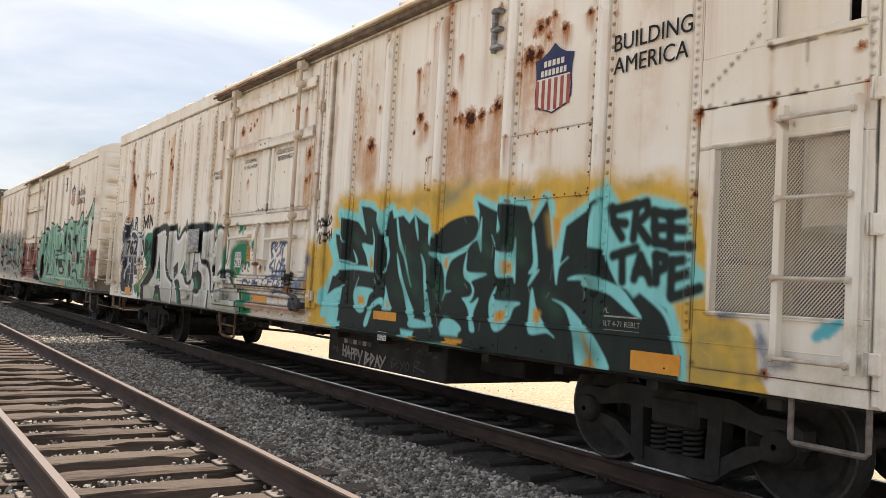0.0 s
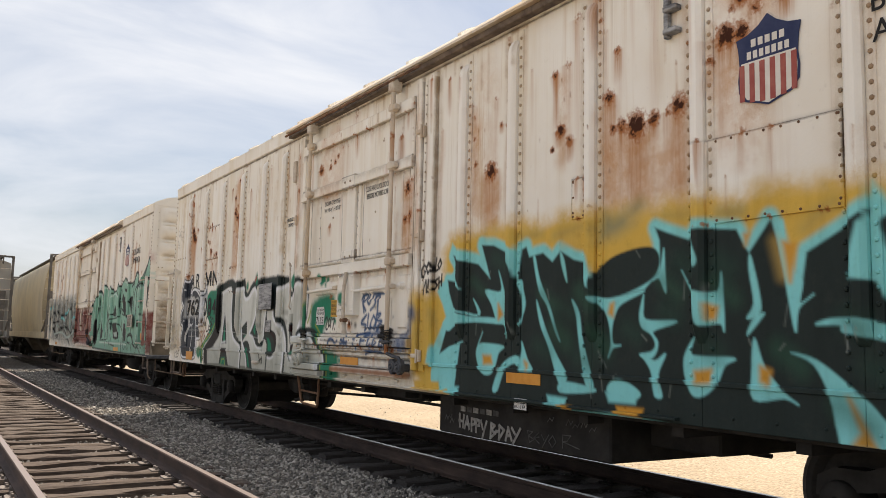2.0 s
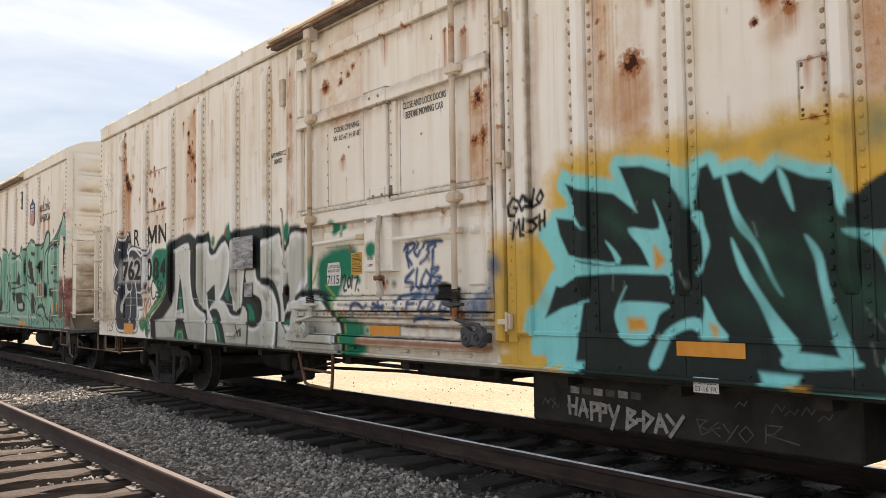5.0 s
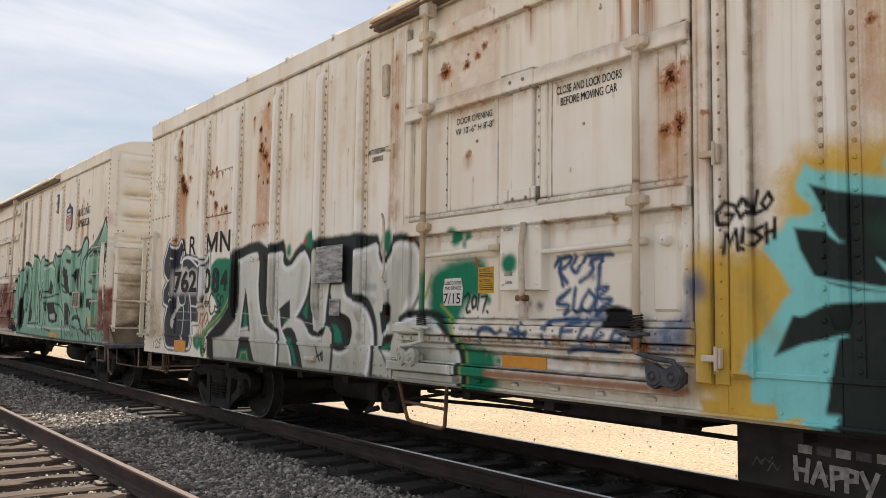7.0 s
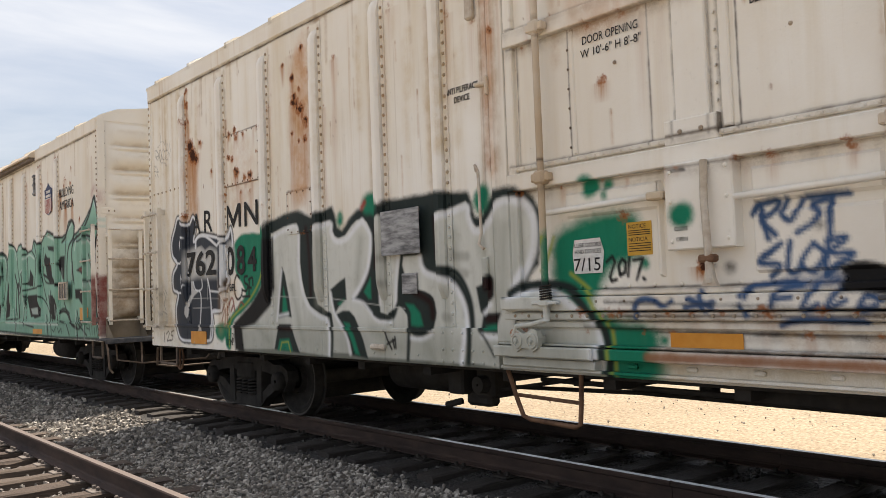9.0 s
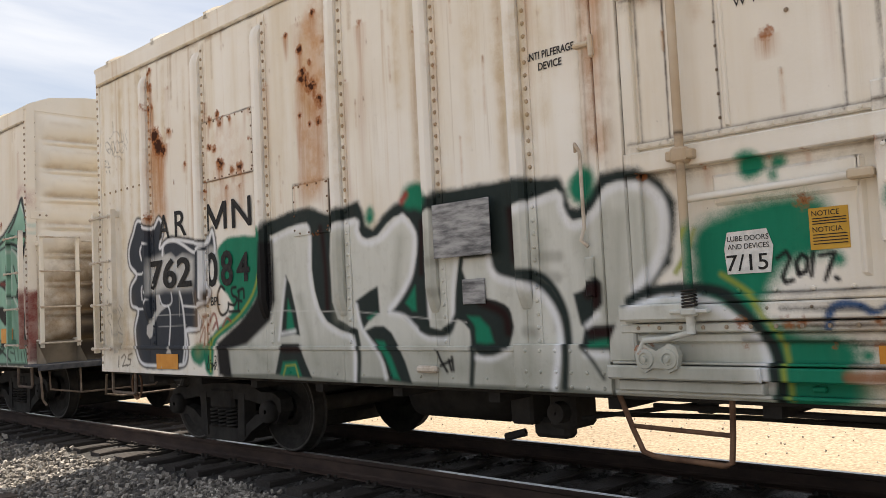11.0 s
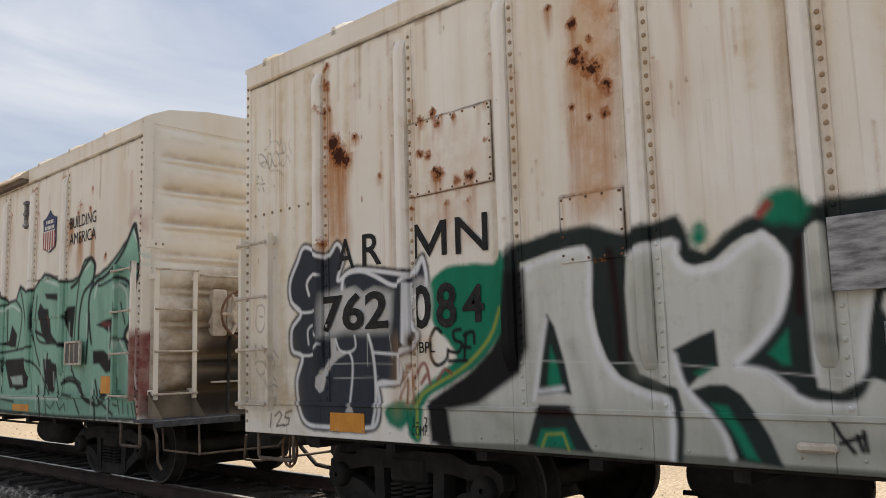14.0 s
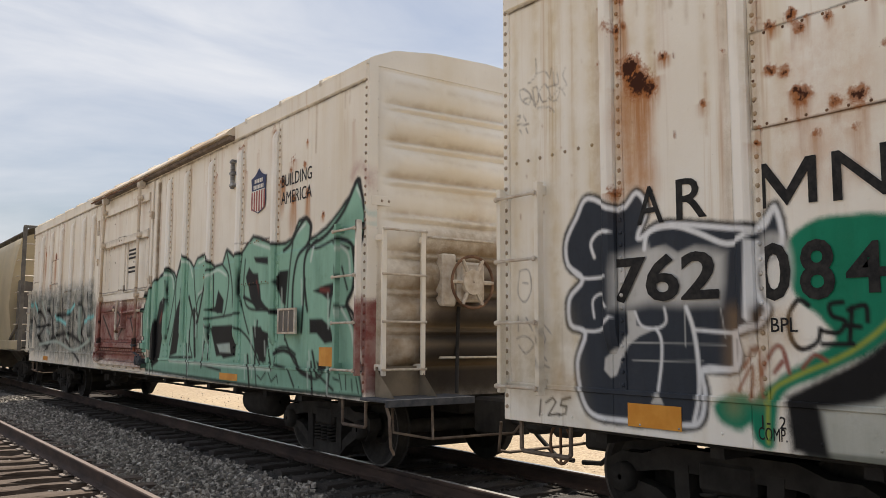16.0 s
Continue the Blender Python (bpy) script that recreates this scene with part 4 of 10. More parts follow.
A.line(INK, [(8.831, 2.102), (8.884, 2.08), (8.833, 2.041), (8.886, 1.998)], 0.026, 0.009, 0)
A.line(INK, [(8.805, 2.116), (8.803, 2.011)], 0.026, 0.009, 0)
A.line(INK, [(8.753, 2.142), (8.756, 2.035)], 0.026, 0.009, 0)
A.line(INK, [(8.807, 2.062), (8.755, 2.08)], 0.026, 0.009, 0)
# silver letters with black outlines
A.fill(BLACK, [(15.93, 2.26), (15.86, 2.35), (15.56, 2.39), (15.26, 2.4), (15.14, 2.36), (15.01, 2.32), (14.67, 2.39), (14.63, 2.31), (14.6, 2.19), (14.5, 2.15), (14.37, 2.24), (14.24, 2.31), (14.04, 2.34), (13.83, 2.32), (13.81, 2.35), (13.16, 2.35), (12.78, 2.31), (12.74, 2.22), (12.71, 2.12), (12.65, 2.1), (12.58, 2.12), (12.5, 2.21), (12.42, 2.28), (12.31, 2.29), (12.17, 2.27), (12.07, 2.19), (12.0, 2.08), (12.01, 1.95), (12.05, 1.76), (12.17, 1.63), (12.28, 1.54), (11.82, 1.6), (11.67, 1.41), (11.55, 1.15), (11.55, 0.94), (12.81, 1.0), (16.6, 0.98), (16.68, 1.29), (16.32, 1.45), (16.09, 1.63), (15.99, 1.86), (15.96, 2.08)], 0.025, 0.03, 0)
A.line(GREEN, [(14.08, 2.37), (14.08, 2.37)], 0.18, 0.04, 0)
A.line(GREEN, [(13.97, 2.34), (13.97, 2.34)], 0.16, 0.04, 0)
A.line(GREEN, [(14.02, 2.41), (14.01, 2.41)], 0.12, 0.04, 0)
A.line(GREEN, [(12.61, 2.24), (12.6, 2.24)], 0.18, 0.04, 0)
A.line(GREEN, [(12.57, 2.29), (12.57, 2.29)], 0.16, 0.04, 0)
A.line(GREEN, [(14.53, 2.26), (14.53, 2.26)], 0.1, 0.04, 0)
A.line(GREEN, [(14.53, 2.32), (14.53, 2.32)], 0.06, 0.04, 0)
A.line(RED, [(14.17, 2.35), (14.13, 2.39)], 0.05, 0.03, 0)
A.fill(SILVER, [(15.82, 2.24), (15.56, 2.29), (15.29, 2.3), (15.26, 2.21), (15.27, 1.92), (15.24, 1.74), (15.18, 1.59), (15.09, 1.48), (14.93, 1.41), (14.76, 1.37), (14.74, 1.18), (14.76, 1.01), (15.31, 1.04), (15.79, 1.05), (16.51, 1.03), (16.58, 1.31), (16.32, 1.36), (16.08, 1.46), (15.94, 1.63), (15.86, 1.85), (15.84, 2.07)], 0, 0.012, 0)
A.fill(SILVER, [(15.01, 2.21), (14.88, 2.26), (14.7, 2.28), (14.67, 2.19), (14.64, 2.13), (14.57, 2.1), (14.45, 2.12), (14.34, 2.2), (14.26, 2.24), (14.17, 2.25), (14.1, 2.21), (14.04, 2.1), (14.04, 1.95), (14.09, 1.81), (14.18, 1.69), (14.29, 1.58), (14.38, 1.54), (14.25, 1.52), (14.14, 1.45), (14.03, 1.37), (13.95, 1.35), (13.78, 1.37), (13.72, 1.41), (13.69, 1.48), (13.62, 1.45), (13.54, 1.4), (13.55, 1.23), (13.58, 1.03), (14.19, 1.03), (14.42, 1.05), (14.71, 1.05), (14.69, 1.29), (14.72, 1.41), (14.96, 1.5), (15.02, 1.64), (15.03, 2.0)], 0, 0.012, 0)
A.fill(SILVER, [(13.94, 2.21), (13.88, 2.25), (13.83, 2.27), (13.81, 1.93), (13.63, 1.9), (13.68, 1.67), (13.7, 1.53), (13.74, 1.45), (13.84, 1.4), (13.94, 1.42), (13.95, 1.6), (13.95, 1.95)], 0, 0.012, 0)
A.fill(SILVER, [(13.59, 1.88), (13.39, 1.88), (13.36, 1.81), (13.3, 1.75), (13.18, 1.72), (13.05, 1.7), (12.92, 1.6), (12.84, 1.49), (12.81, 1.36), (12.8, 1.24), (12.84, 1.03), (13.55, 1.03), (13.51, 1.24), (13.44, 1.21), (13.3, 1.24), (13.22, 1.31), (13.19, 1.41), (13.2, 1.5), (13.25, 1.56), (13.36, 1.59), (13.51, 1.62), (13.59, 1.7), (13.61, 1.8)], 0, 0.012, 0)
A.fill(SILVER, [(13.13, 2.19), (12.96, 2.22), (12.79, 2.26), (12.76, 2.22), (12.75, 2.14), (12.73, 2.09), (12.68, 2.05), (12.61, 2.06), (12.52, 2.1), (12.45, 2.18), (12.39, 2.23), (12.31, 2.24), (12.18, 2.22), (12.1, 2.16), (12.04, 2.09), (12.03, 1.95), (12.05, 1.82), (12.12, 1.71), (12.2, 1.63), (12.29, 1.54), (12.18, 1.57), (12.03, 1.58), (11.82, 1.43), (11.73, 1.18), (11.73, 0.97), (12.78, 1.04), (12.76, 1.24), (12.76, 1.42), (12.79, 1.54), (12.87, 1.66), (12.99, 1.75), (13.14, 1.77)], 0, 0.012, 0)
# tarnish and dirt on the silver
A.fill(TARNISH, [(16.53, 1.23), (14.72, 1.25), (13.55, 1.23), (12.74, 1.19), (12.04, 1.31), (12.05, 1.02), (16.52, 0.95)], 0.05, 0.16, 0)
A.line(TARNISH, [(15.8, 1.94), (15.76, 1.34)], 0.07, 0.07, 0)
A.line(TARNISH, [(15.43, 1.68), (15.25, 1.15)], 0.07, 0.07, 0)
A.line(TARNISH, [(14.96, 1.99), (14.96, 1.52)], 0.07, 0.07, 0)
A.line(TARNISH, [(14.85, 2.1), (14.84, 1.48)], 0.07, 0.07, 0)
A.line(TARNISH, [(14.2, 2.07), (14.29, 1.67)], 0.07, 0.07, 0)
A.line(TARNISH, [(13.89, 2.05), (13.84, 1.46)], 0.07, 0.07, 0)
A.line(TARNISH, [(13.1, 2.07), (13.09, 1.8)], 0.07, 0.07, 0)
A.line(TARNISH, [(12.94, 2.03), (12.93, 1.78)], 0.07, 0.07, 0)
A.line(TARNISH, [(12.42, 2.06), (12.46, 1.43)], 0.07, 0.07, 0)
A.line(TARNISH, [(12.21, 2.1), (12.2, 1.66)], 0.07, 0.07, 0)
A.line(TARNISH, [(13.05, 1.57), (13.03, 1.05)], 0.07, 0.07, 0)
A.line(TARNISH, [(13.33, 1.18), (13.2, 1.03)], 0.07, 0.07, 0)
A.line(TARNISH, [(14.07, 1.28), (13.67, 1.13)], 0.07, 0.07, 0)
A.line(TARNISH, [(16.18, 1.28), (15.91, 1.12)], 0.07, 0.07, 0)
A.line(TARNISH, [(12.63, 1.92), (12.44, 1.54)], 0.07, 0.07, 0)
A.line(TARNISH, [(12.32, 2.02), (12.37, 1.43)], 0.07, 0.07, 0)
A.line(SMUDGE, [(12.96, 1.85), (12.8, 1.84)], 0.07, 0.025, 0)
A.line(SMUDGE, [(12.9, 1.72), (12.82, 1.71)], 0.07, 0.025, 0)
A.line(SMUDGE, [(13.88, 1.88), (13.84, 1.88)], 0.07, 0.025, 0)
A.line(SMUDGE, [(13.88, 1.67), (13.84, 1.66)], 0.07, 0.025, 0)
A.line(SMUDGE, [(12.83, 1.45), (12.82, 1.39)], 0.07, 0.025, 0)
A.line(SMUDGE, [(13.09, 1.38), (13.01, 1.37)], 0.07, 0.025, 0)
# counters of the letters
A.fill(BLACK, [(15.62, 1.88), (15.57, 1.8), (15.5, 1.57), (15.46, 1.38), (15.54, 1.39), (15.71, 1.37), (15.67, 1.59), (15.64, 1.76)], 0.006, 0.014, 0)
A.fill(BLACK, [(15.71, 1.3), (15.48, 1.3), (15.39, 1.14), (15.32, 1.03), (15.81, 1.05), (15.75, 1.21)], 0.006, 0.014, 0)
A.fill(BLACK, [(14.73, 1.63), (14.57, 1.7), (14.48, 1.73), (14.47, 1.54), (14.57, 1.5), (14.66, 1.42), (14.7, 1.52)], 0.006, 0.014, 0)
A.fill(BLACK, [(14.63, 1.4), (14.53, 1.43), (14.43, 1.43), (14.35, 1.38), (14.27, 1.27), (14.21, 1.17), (14.15, 1.02), (14.38, 1.04), (14.42, 1.16), (14.53, 1.28)], 0.006, 0.014, 0)
A.fill(BLACK, [(13.61, 1.8), (13.56, 1.67), (13.47, 1.6), (13.32, 1.58), (13.22, 1.53), (13.19, 1.41), (13.24, 1.27), (13.37, 1.23), (13.48, 1.23), (13.54, 1.3), (13.56, 1.4), (13.65, 1.49), (13.63, 1.67)], 0.006, 0.014, 0)
A.fill(BLACK, [(12.7, 1.6), (12.63, 1.62), (12.58, 1.67), (12.52, 1.69), (12.49, 1.66), (12.49, 1.54), (12.56, 1.48), (12.6, 1.45), (12.63, 1.4), (12.66, 1.42), (12.68, 1.51)], 0.006, 0.014, 0)
A.fill(BLACK, [(12.63, 1.4), (12.38, 1.41), (12.34, 1.32), (12.31, 1.28), (12.38, 1.27), (12.62, 1.27), (12.66, 1.29)], 0.006, 0.014, 0)
A.line(MAROON, [(15.12, 2.24), (15.09, 1.92), (15.08, 1.59)], 0.05, 0.03, 1)
A.line(MAROON, [(15.7, 1.26), (15.46, 1.26)], 0.05, 0.03, 1)
A.line(MAROON, [(13.45, 1.58), (13.26, 1.5), (13.23, 1.38)], 0.06, 0.03, 1)
A.line(MAROON, [(13.17, 2.17), (13.15, 1.85)], 0.05, 0.03, 1)
A.line(MAROON, [(12.6, 1.6), (12.52, 1.64), (12.53, 1.54)], 0.06, 0.03, 1)
A.line(MAROON, [(12.59, 1.37), (12.38, 1.37)], 0.06, 0.03, 1)
A.line(MAROON, [(13.98, 2.17), (14.0, 1.81)], 0.04, 0.03, 1)
A.line(MAROON, [(16.05, 1.68), (16.25, 1.46)], 0.05, 0.03, 1)
A.fill(GREEN, [(15.64, 1.41), (15.52, 1.4), (15.55, 1.55), (15.6, 1.68)], 0, 0.022, 0)
A.fill(GREEN, [(15.7, 1.15), (15.51, 1.16), (15.45, 1.04), (15.75, 1.04)], 0, 0.022, 0)
A.fill(GREEN, [(14.61, 1.5), (14.5, 1.54), (14.57, 1.48)], 0, 0.022, 0)
A.fill(GREEN, [(14.18, 1.6), (14.07, 1.72), (14.07, 1.54), (14.11, 1.54)], 0, 0.022, 0)
A.fill(GREEN, [(14.52, 1.33), (14.43, 1.32), (14.35, 1.2), (14.27, 1.04), (14.34, 1.05), (14.41, 1.19)], 0, 0.022, 0)
A.fill(GREEN, [(13.58, 1.49), (13.47, 1.48), (13.39, 1.41), (13.36, 1.31), (13.42, 1.3), (13.51, 1.31), (13.54, 1.4)], 0, 0.022, 0)
A.fill(GREEN, [(12.61, 1.31), (12.45, 1.33), (12.43, 1.29), (12.59, 1.28)], 0, 0.022, 0)
A.line(LIME, [(15.7, 1.04), (15.66, 1.12), (15.53, 1.13), (15.49, 1.03)], 0.014, 0.012, 0)
A.line(HILITE, [(15.79, 2.2), (15.56, 2.25), (15.31, 2.27), (15.28, 2.17), (15.3, 1.92), (15.27, 1.74), (15.2, 1.57), (15.09, 1.45), (14.9, 1.37), (14.77, 1.33), (14.77, 1.03)], 0.04, 0.025, 1)
A.line(HILITE, [(14.97, 2.21), (14.7, 2.25), (14.69, 2.17), (14.63, 2.09), (14.52, 2.07), (14.4, 2.1), (14.26, 2.19), (14.17, 2.22)], 0.05, 0.025, 1)
A.line(HILITE, [(14.17, 2.23), (14.06, 2.1), (14.07, 1.94), (14.12, 1.79), (14.22, 1.67), (14.35, 1.56)], 0.045, 0.025, 1)
A.line(HILITE, [(13.37, 1.86), (13.35, 1.79), (13.29, 1.73), (13.15, 1.69), (13.01, 1.66), (12.89, 1.55), (12.83, 1.42), (12.82, 1.24), (12.86, 1.04)], 0.05, 0.025, 1)
A.line(HILITE, [(13.1, 2.16), (12.8, 2.22), (12.77, 2.14), (12.73, 2.06), (12.68, 2.02), (12.58, 2.03), (12.49, 2.09), (12.41, 2.18), (12.31, 2.21), (12.2, 2.2)], 0.05, 0.025, 1)
A.line(HILITE, [(12.15, 2.19), (12.08, 2.12), (12.05, 2.01), (12.07, 1.84), (12.14, 1.72), (12.24, 1.61)], 0.065, 0.025, 1)
A.line(HILITE, [(13.66, 1.9), (13.7, 1.67), (13.72, 1.46)], 0.03, 0.025, 1)
A.line(HILITE, [(13.93, 2.2), (13.94, 1.88), (13.94, 1.49)], 0.02, 0.025, 1)
A.line(HILITE, [(14.73, 1.6), (14.67, 1.41), (14.49, 1.23), (14.42, 1.05)], 0.03, 0.025, 1)
A.line(HILITE, [(15.7, 1.39), (15.52, 1.41)], 0.03, 0.025, 1)
A.line(HILITE, [(14.36, 1.53), (14.2, 1.5), (14.09, 1.42), (13.97, 1.34), (13.78, 1.34)], 0.03, 0.025, 1)
A.line(HILITE, [(12.26, 1.52), (12.03, 1.55), (11.82, 1.41), (11.73, 1.18), (11.72, 0.97)], 0.045, 0.025, 1)
A.line(HILITE, [(13.53, 1.21), (13.37, 1.2), (13.23, 1.25)], 0.03, 0.025, 1)
A.line(HILITE, [(12.62, 1.41), (12.52, 1.47)], 0.03, 0.025, 1)
A.line(HILITE, [(12.62, 1.24), (12.39, 1.23)], 0.04, 0.025, 1)
A.line(HILITE, [(15.63, 1.85), (15.7, 1.55), (15.75, 1.34)], 0.025, 0.025, 1)
A.line(BLACK, [(14.75, 1.4), (14.71, 1.22), (14.73, 1.02)], 0.04, 0.02, 1)
A.line(BLACK, [(14.03, 1.41), (13.94, 1.39), (13.83, 1.37), (13.75, 1.39), (13.69, 1.48), (13.62, 1.48), (13.54, 1.42), (13.54, 1.33), (13.57, 1.03)], 0.04, 0.02, 1)
A.line(BLACK, [(12.65, 1.28), (12.58, 1.21), (12.5, 1.1)], 0.022, 0.02, 1)
A.line(BLACK, [(13.14, 1.76), (12.99, 1.75), (12.87, 1.67), (12.79, 1.54), (12.76, 1.41), (12.76, 1.24), (12.78, 1.04)], 0.05, 0.02, 1)
A.line(BLACK, [(12.29, 1.54), (12.2, 1.58), (12.02, 1.6)], 0.04, 0.02, 1)
A.line(BLACK, [(13.83, 2.27), (13.16, 2.33)], 0.05, 0.02, 1)
A.line(INK, [(13.88, 1.25), (13.85, 1.19), (13.79, 1.11)], 0.022, 0.01, 0)
A.line(INK, [(13.85, 1.15), (13.74, 1.19)], 0.022, 0.01, 0)
A.line(INK, [(13.77, 1.19), (13.75, 1.12)], 0.022, 0.01, 0)
A.line(INK, [(13.74, 1.21), (13.73, 1.12)], 0.022, 0.01, 0)
A.line(SEAM, [(16.61, 1.62), (14.72, 1.55), (13.59, 1.45)], 0.007, 0.008, 0)
# green patch on the door
A.fill(GREEN, [(11.85, 1.92), (11.63, 1.99), (11.4, 2.03), (11.23, 2.01), (11.18, 1.91), (11.2, 1.77), (11.38, 1.72), (11.49, 1.6), (11.52, 1.43), (11.35, 1.35), (11.14, 1.3), (11.1, 1.17), (11.08, 1.02), (11.53, 0.94), (11.67, 1.18), (11.82, 1.43), (11.88, 1.73)], 0.02, 0.06, 1)
A.line(GREEN, [(11.54, 2.22), (11.53, 2.22)], 0.14, 0.03, 0)
A.line(GREEN, [(11.4, 2.22), (11.39, 2.22)], 0.06, 0.03, 0)
A.line(GREEN, [(11.42, 2.16), (11.42, 2.15)], 0.04, 0.03, 0)
A.line(GREEN, [(10.82, 1.97), (10.81, 1.97)], 0.15, 0.03, 0)
A.line(GREEN, [(11.05, 1.24), (11.05, 1.24)], 0.06, 0.03, 0)
A.line(GREEN, [(11.14, 1.71), (11.14, 1.71)], 0.06, 0.03, 0)
A.fill(SILVER, [(12.34, 1.5), (12.1, 1.56), (11.81, 1.55), (11.67, 1.48), (11.57, 1.38), (11.52, 1.25), (11.5, 1.13), (11.5, 1.0), (12.44, 1.0), (12.44, 1.3)], 0, 0.014, 0)
A.fill(TARNISH, [(12.4, 1.28), (12.0, 1.3), (11.62, 1.22), (11.54, 1.0), (12.4, 1.0)], 0, 0.1, 0)
A.line(HILITE, [(12.244, 1.52), (12.037, 1.566), (11.811, 1.526), (11.651, 1.436), (11.567, 1.329), (11.528, 1.199), (11.52, 1.1)], 0.05, 0.025, 1)
A.line(BLACK, [(12.283, 1.549), (12.1, 1.605), (11.806, 1.591), (11.667, 1.525), (11.56, 1.417), (11.493, 1.271), (11.468, 1.129), (11.475, 1.0)], 0.06, 0.02, 1)
A.line(LIME, [(11.879, 1.919), (11.941, 1.78), (12.0, 1.695)], 0.022, 0.02, 1)
A.line(LIME, [(11.738, 1.668), (11.593, 1.564), (11.511, 1.457), (11.437, 1.292), (11.42, 1.02)], 0.022, 0.02, 1)
# blue tags on the door
A.line(BLUE, [(10.42, 1.94), (10.38, 1.99), (10.35, 1.87), (10.33, 1.8)], 0.034, 0.014, 1)
A.line(BLUE, [(10.37, 1.99), (10.27, 2.0), (10.3, 1.94), (10.36, 1.9), (10.29, 1.82)], 0.034, 0.014, 1)
A.line(BLUE, [(10.22, 2.0), (10.25, 1.93), (10.2, 1.89), (10.14, 1.99)], 0.034, 0.014, 1)
A.line(BLUE, [(10.02, 1.98), (10.09, 1.96), (10.05, 1.92), (10.08, 1.87), (10.17, 1.82)], 0.034, 0.014, 1)
A.line(BLUE, [(10.11, 2.0), (9.9, 2.0)], 0.034, 0.014, 1)
A.line(BLUE, [(9.99, 1.99), (10.0, 1.8)], 0.034, 0.014, 1)
A.line(BLUE, [(10.26, 1.77), (10.39, 1.68), (10.27, 1.66), (10.33, 1.6)], 0.034, 0.014, 1)
A.line(BLUE, [(10.21, 1.78), (10.23, 1.62), (10.15, 1.64)], 0.034, 0.014, 1)
A.line(BLUE, [(10.09, 1.76), (10.16, 1.66), (10.1, 1.62), (10.03, 1.7), (10.09, 1.76)], 0.034, 0.014, 1)
A.line(BLUE, [(10.01, 1.77), (10.04, 1.6)], 0.034, 0.014, 1)
A.line(BLUE, [(10.01, 1.77), (9.92, 1.78), (10.0, 1.71), (9.89, 1.7), (9.98, 1.64), (10.03, 1.6)], 0.034, 0.014, 1)
A.line(BLUE, [(10.49, 1.5), (10.43, 1.55), (10.2, 1.57)], 0.034, 0.014, 1)
A.line(BLUE, [(10.43, 1.55), (10.46, 1.49)], 0.034, 0.014, 1)
A.line(BLUE, [(10.31, 1.44), (10.28, 1.52), (10.15, 1.55)], 0.034, 0.014, 1)
A.line(BLUE, [(10.29, 1.48), (10.2, 1.49)], 0.034, 0.014, 1)
A.line(BLUE, [(10.07, 1.55), (10.15, 1.42), (10.06, 1.45)], 0.034, 0.014, 1)
A.line(BLUE, [(9.94, 1.54), (10.02, 1.43), (9.92, 1.47)], 0.034, 0.014, 1)
A.line(BLUE, [(9.86, 1.43), (9.82, 1.49), (9.75, 1.47)], 0.034, 0.014, 1)
A.line(BLUE, [(9.85, 1.42), (9.78, 1.44)], 0.034, 0.014, 1)
A.line(BLUE, [(11.2, 1.38), (11.16, 1.48), (11.06, 1.49), (10.98, 1.45), (10.92, 1.48)], 0.034, 0.014, 1)
A.line(BLUE, [(10.83, 1.44), (10.65, 1.47)], 0.034, 0.014, 1)
A.line(BLUE, [(10.74, 1.53), (10.72, 1.42)], 0.034, 0.014, 1)
A.line(BLUE, [(10.81, 1.49), (10.66, 1.44)], 0.034, 0.014, 1)
A.line(BLUE, [(10.49, 1.45), (10.47, 1.39)], 0.034, 0.014, 1)
A.line(BLUE, [(10.29, 1.34), (10.17, 1.37), (9.85, 1.36)], 0.034, 0.014, 1)
A.line(BLUEWASH, [(10.24, 1.56), (9.95, 1.58)], 0.06, 0.04, 0)
A.fill(BLUEWASH, [(9.53, 1.52), (9.37, 1.58), (9.32, 1.67), (9.29, 1.8), (9.25, 1.79), (9.26, 1.4), (9.54, 1.37), (9.56, 1.47)], 0, 0.06, 0)
A.line(BLUEWASH, [(9.25, 1.8), (9.22, 1.76)], 0.12, 0.06, 0)
A.fill(INK, [(9.96, 1.63), (9.89, 1.66), (9.79, 1.65), (9.67, 1.61), (9.67, 1.59), (9.95, 1.6)], 0, 0.012, 0)
A.fill(INK, [(9.95, 1.55), (9.86, 1.57), (9.69, 1.57), (9.62, 1.55), (9.63, 1.48), (9.72, 1.49), (9.84, 1.51), (9.94, 1.51)], 0, 0.016, 0)
A.fill(SOOTY, [(9.68, 1.59), (9.59, 1.56), (9.58, 1.4), (9.61, 1.28), (9.67, 1.28), (9.71, 1.46)], 0, 0.06, 0)
A.fill(DUST, [(11.09, 1.0), (10.23, 1.01), (9.25, 1.0), (9.25, 1.19), (9.71, 1.12), (10.43, 1.14), (11.09, 1.15)], 0.0, 0.06, 0)
A.line(SOOTY, [(11.19, 1.31), (9.58, 1.28)], 0.018, 0.016, 0)
A.line(SOOTY, [(11.64, 1.32), (11.19, 1.31)], 0.018, 0.016, 0)
A.line(SOOTY, [(10.47, 1.29), (9.68, 1.27)], 0.018, 0.016, 0)
A.line(SOOTY, [(11.14, 1.14), (9.58, 1.15)], 0.018, 0.016, 0)
A.line(SOOTY, [(11.41, 1.48), (10.51, 1.45)], 0.018, 0.016, 0)
A.line(SOOTY, [(10.51, 1.45), (9.67, 1.42)], 0.018, 0.016, 0)
A.line(SOOTY, [(10.69, 1.68), (10.68, 1.68)], 0.05, 0.03, 0)
A.line(SOOTY, [(10.58, 1.66), (10.57, 1.66)], 0.06, 0.03, 0)
A.line(SOOTY, [(10.06, 1.85), (10.05, 1.85)], 0.03, 0.03, 0)
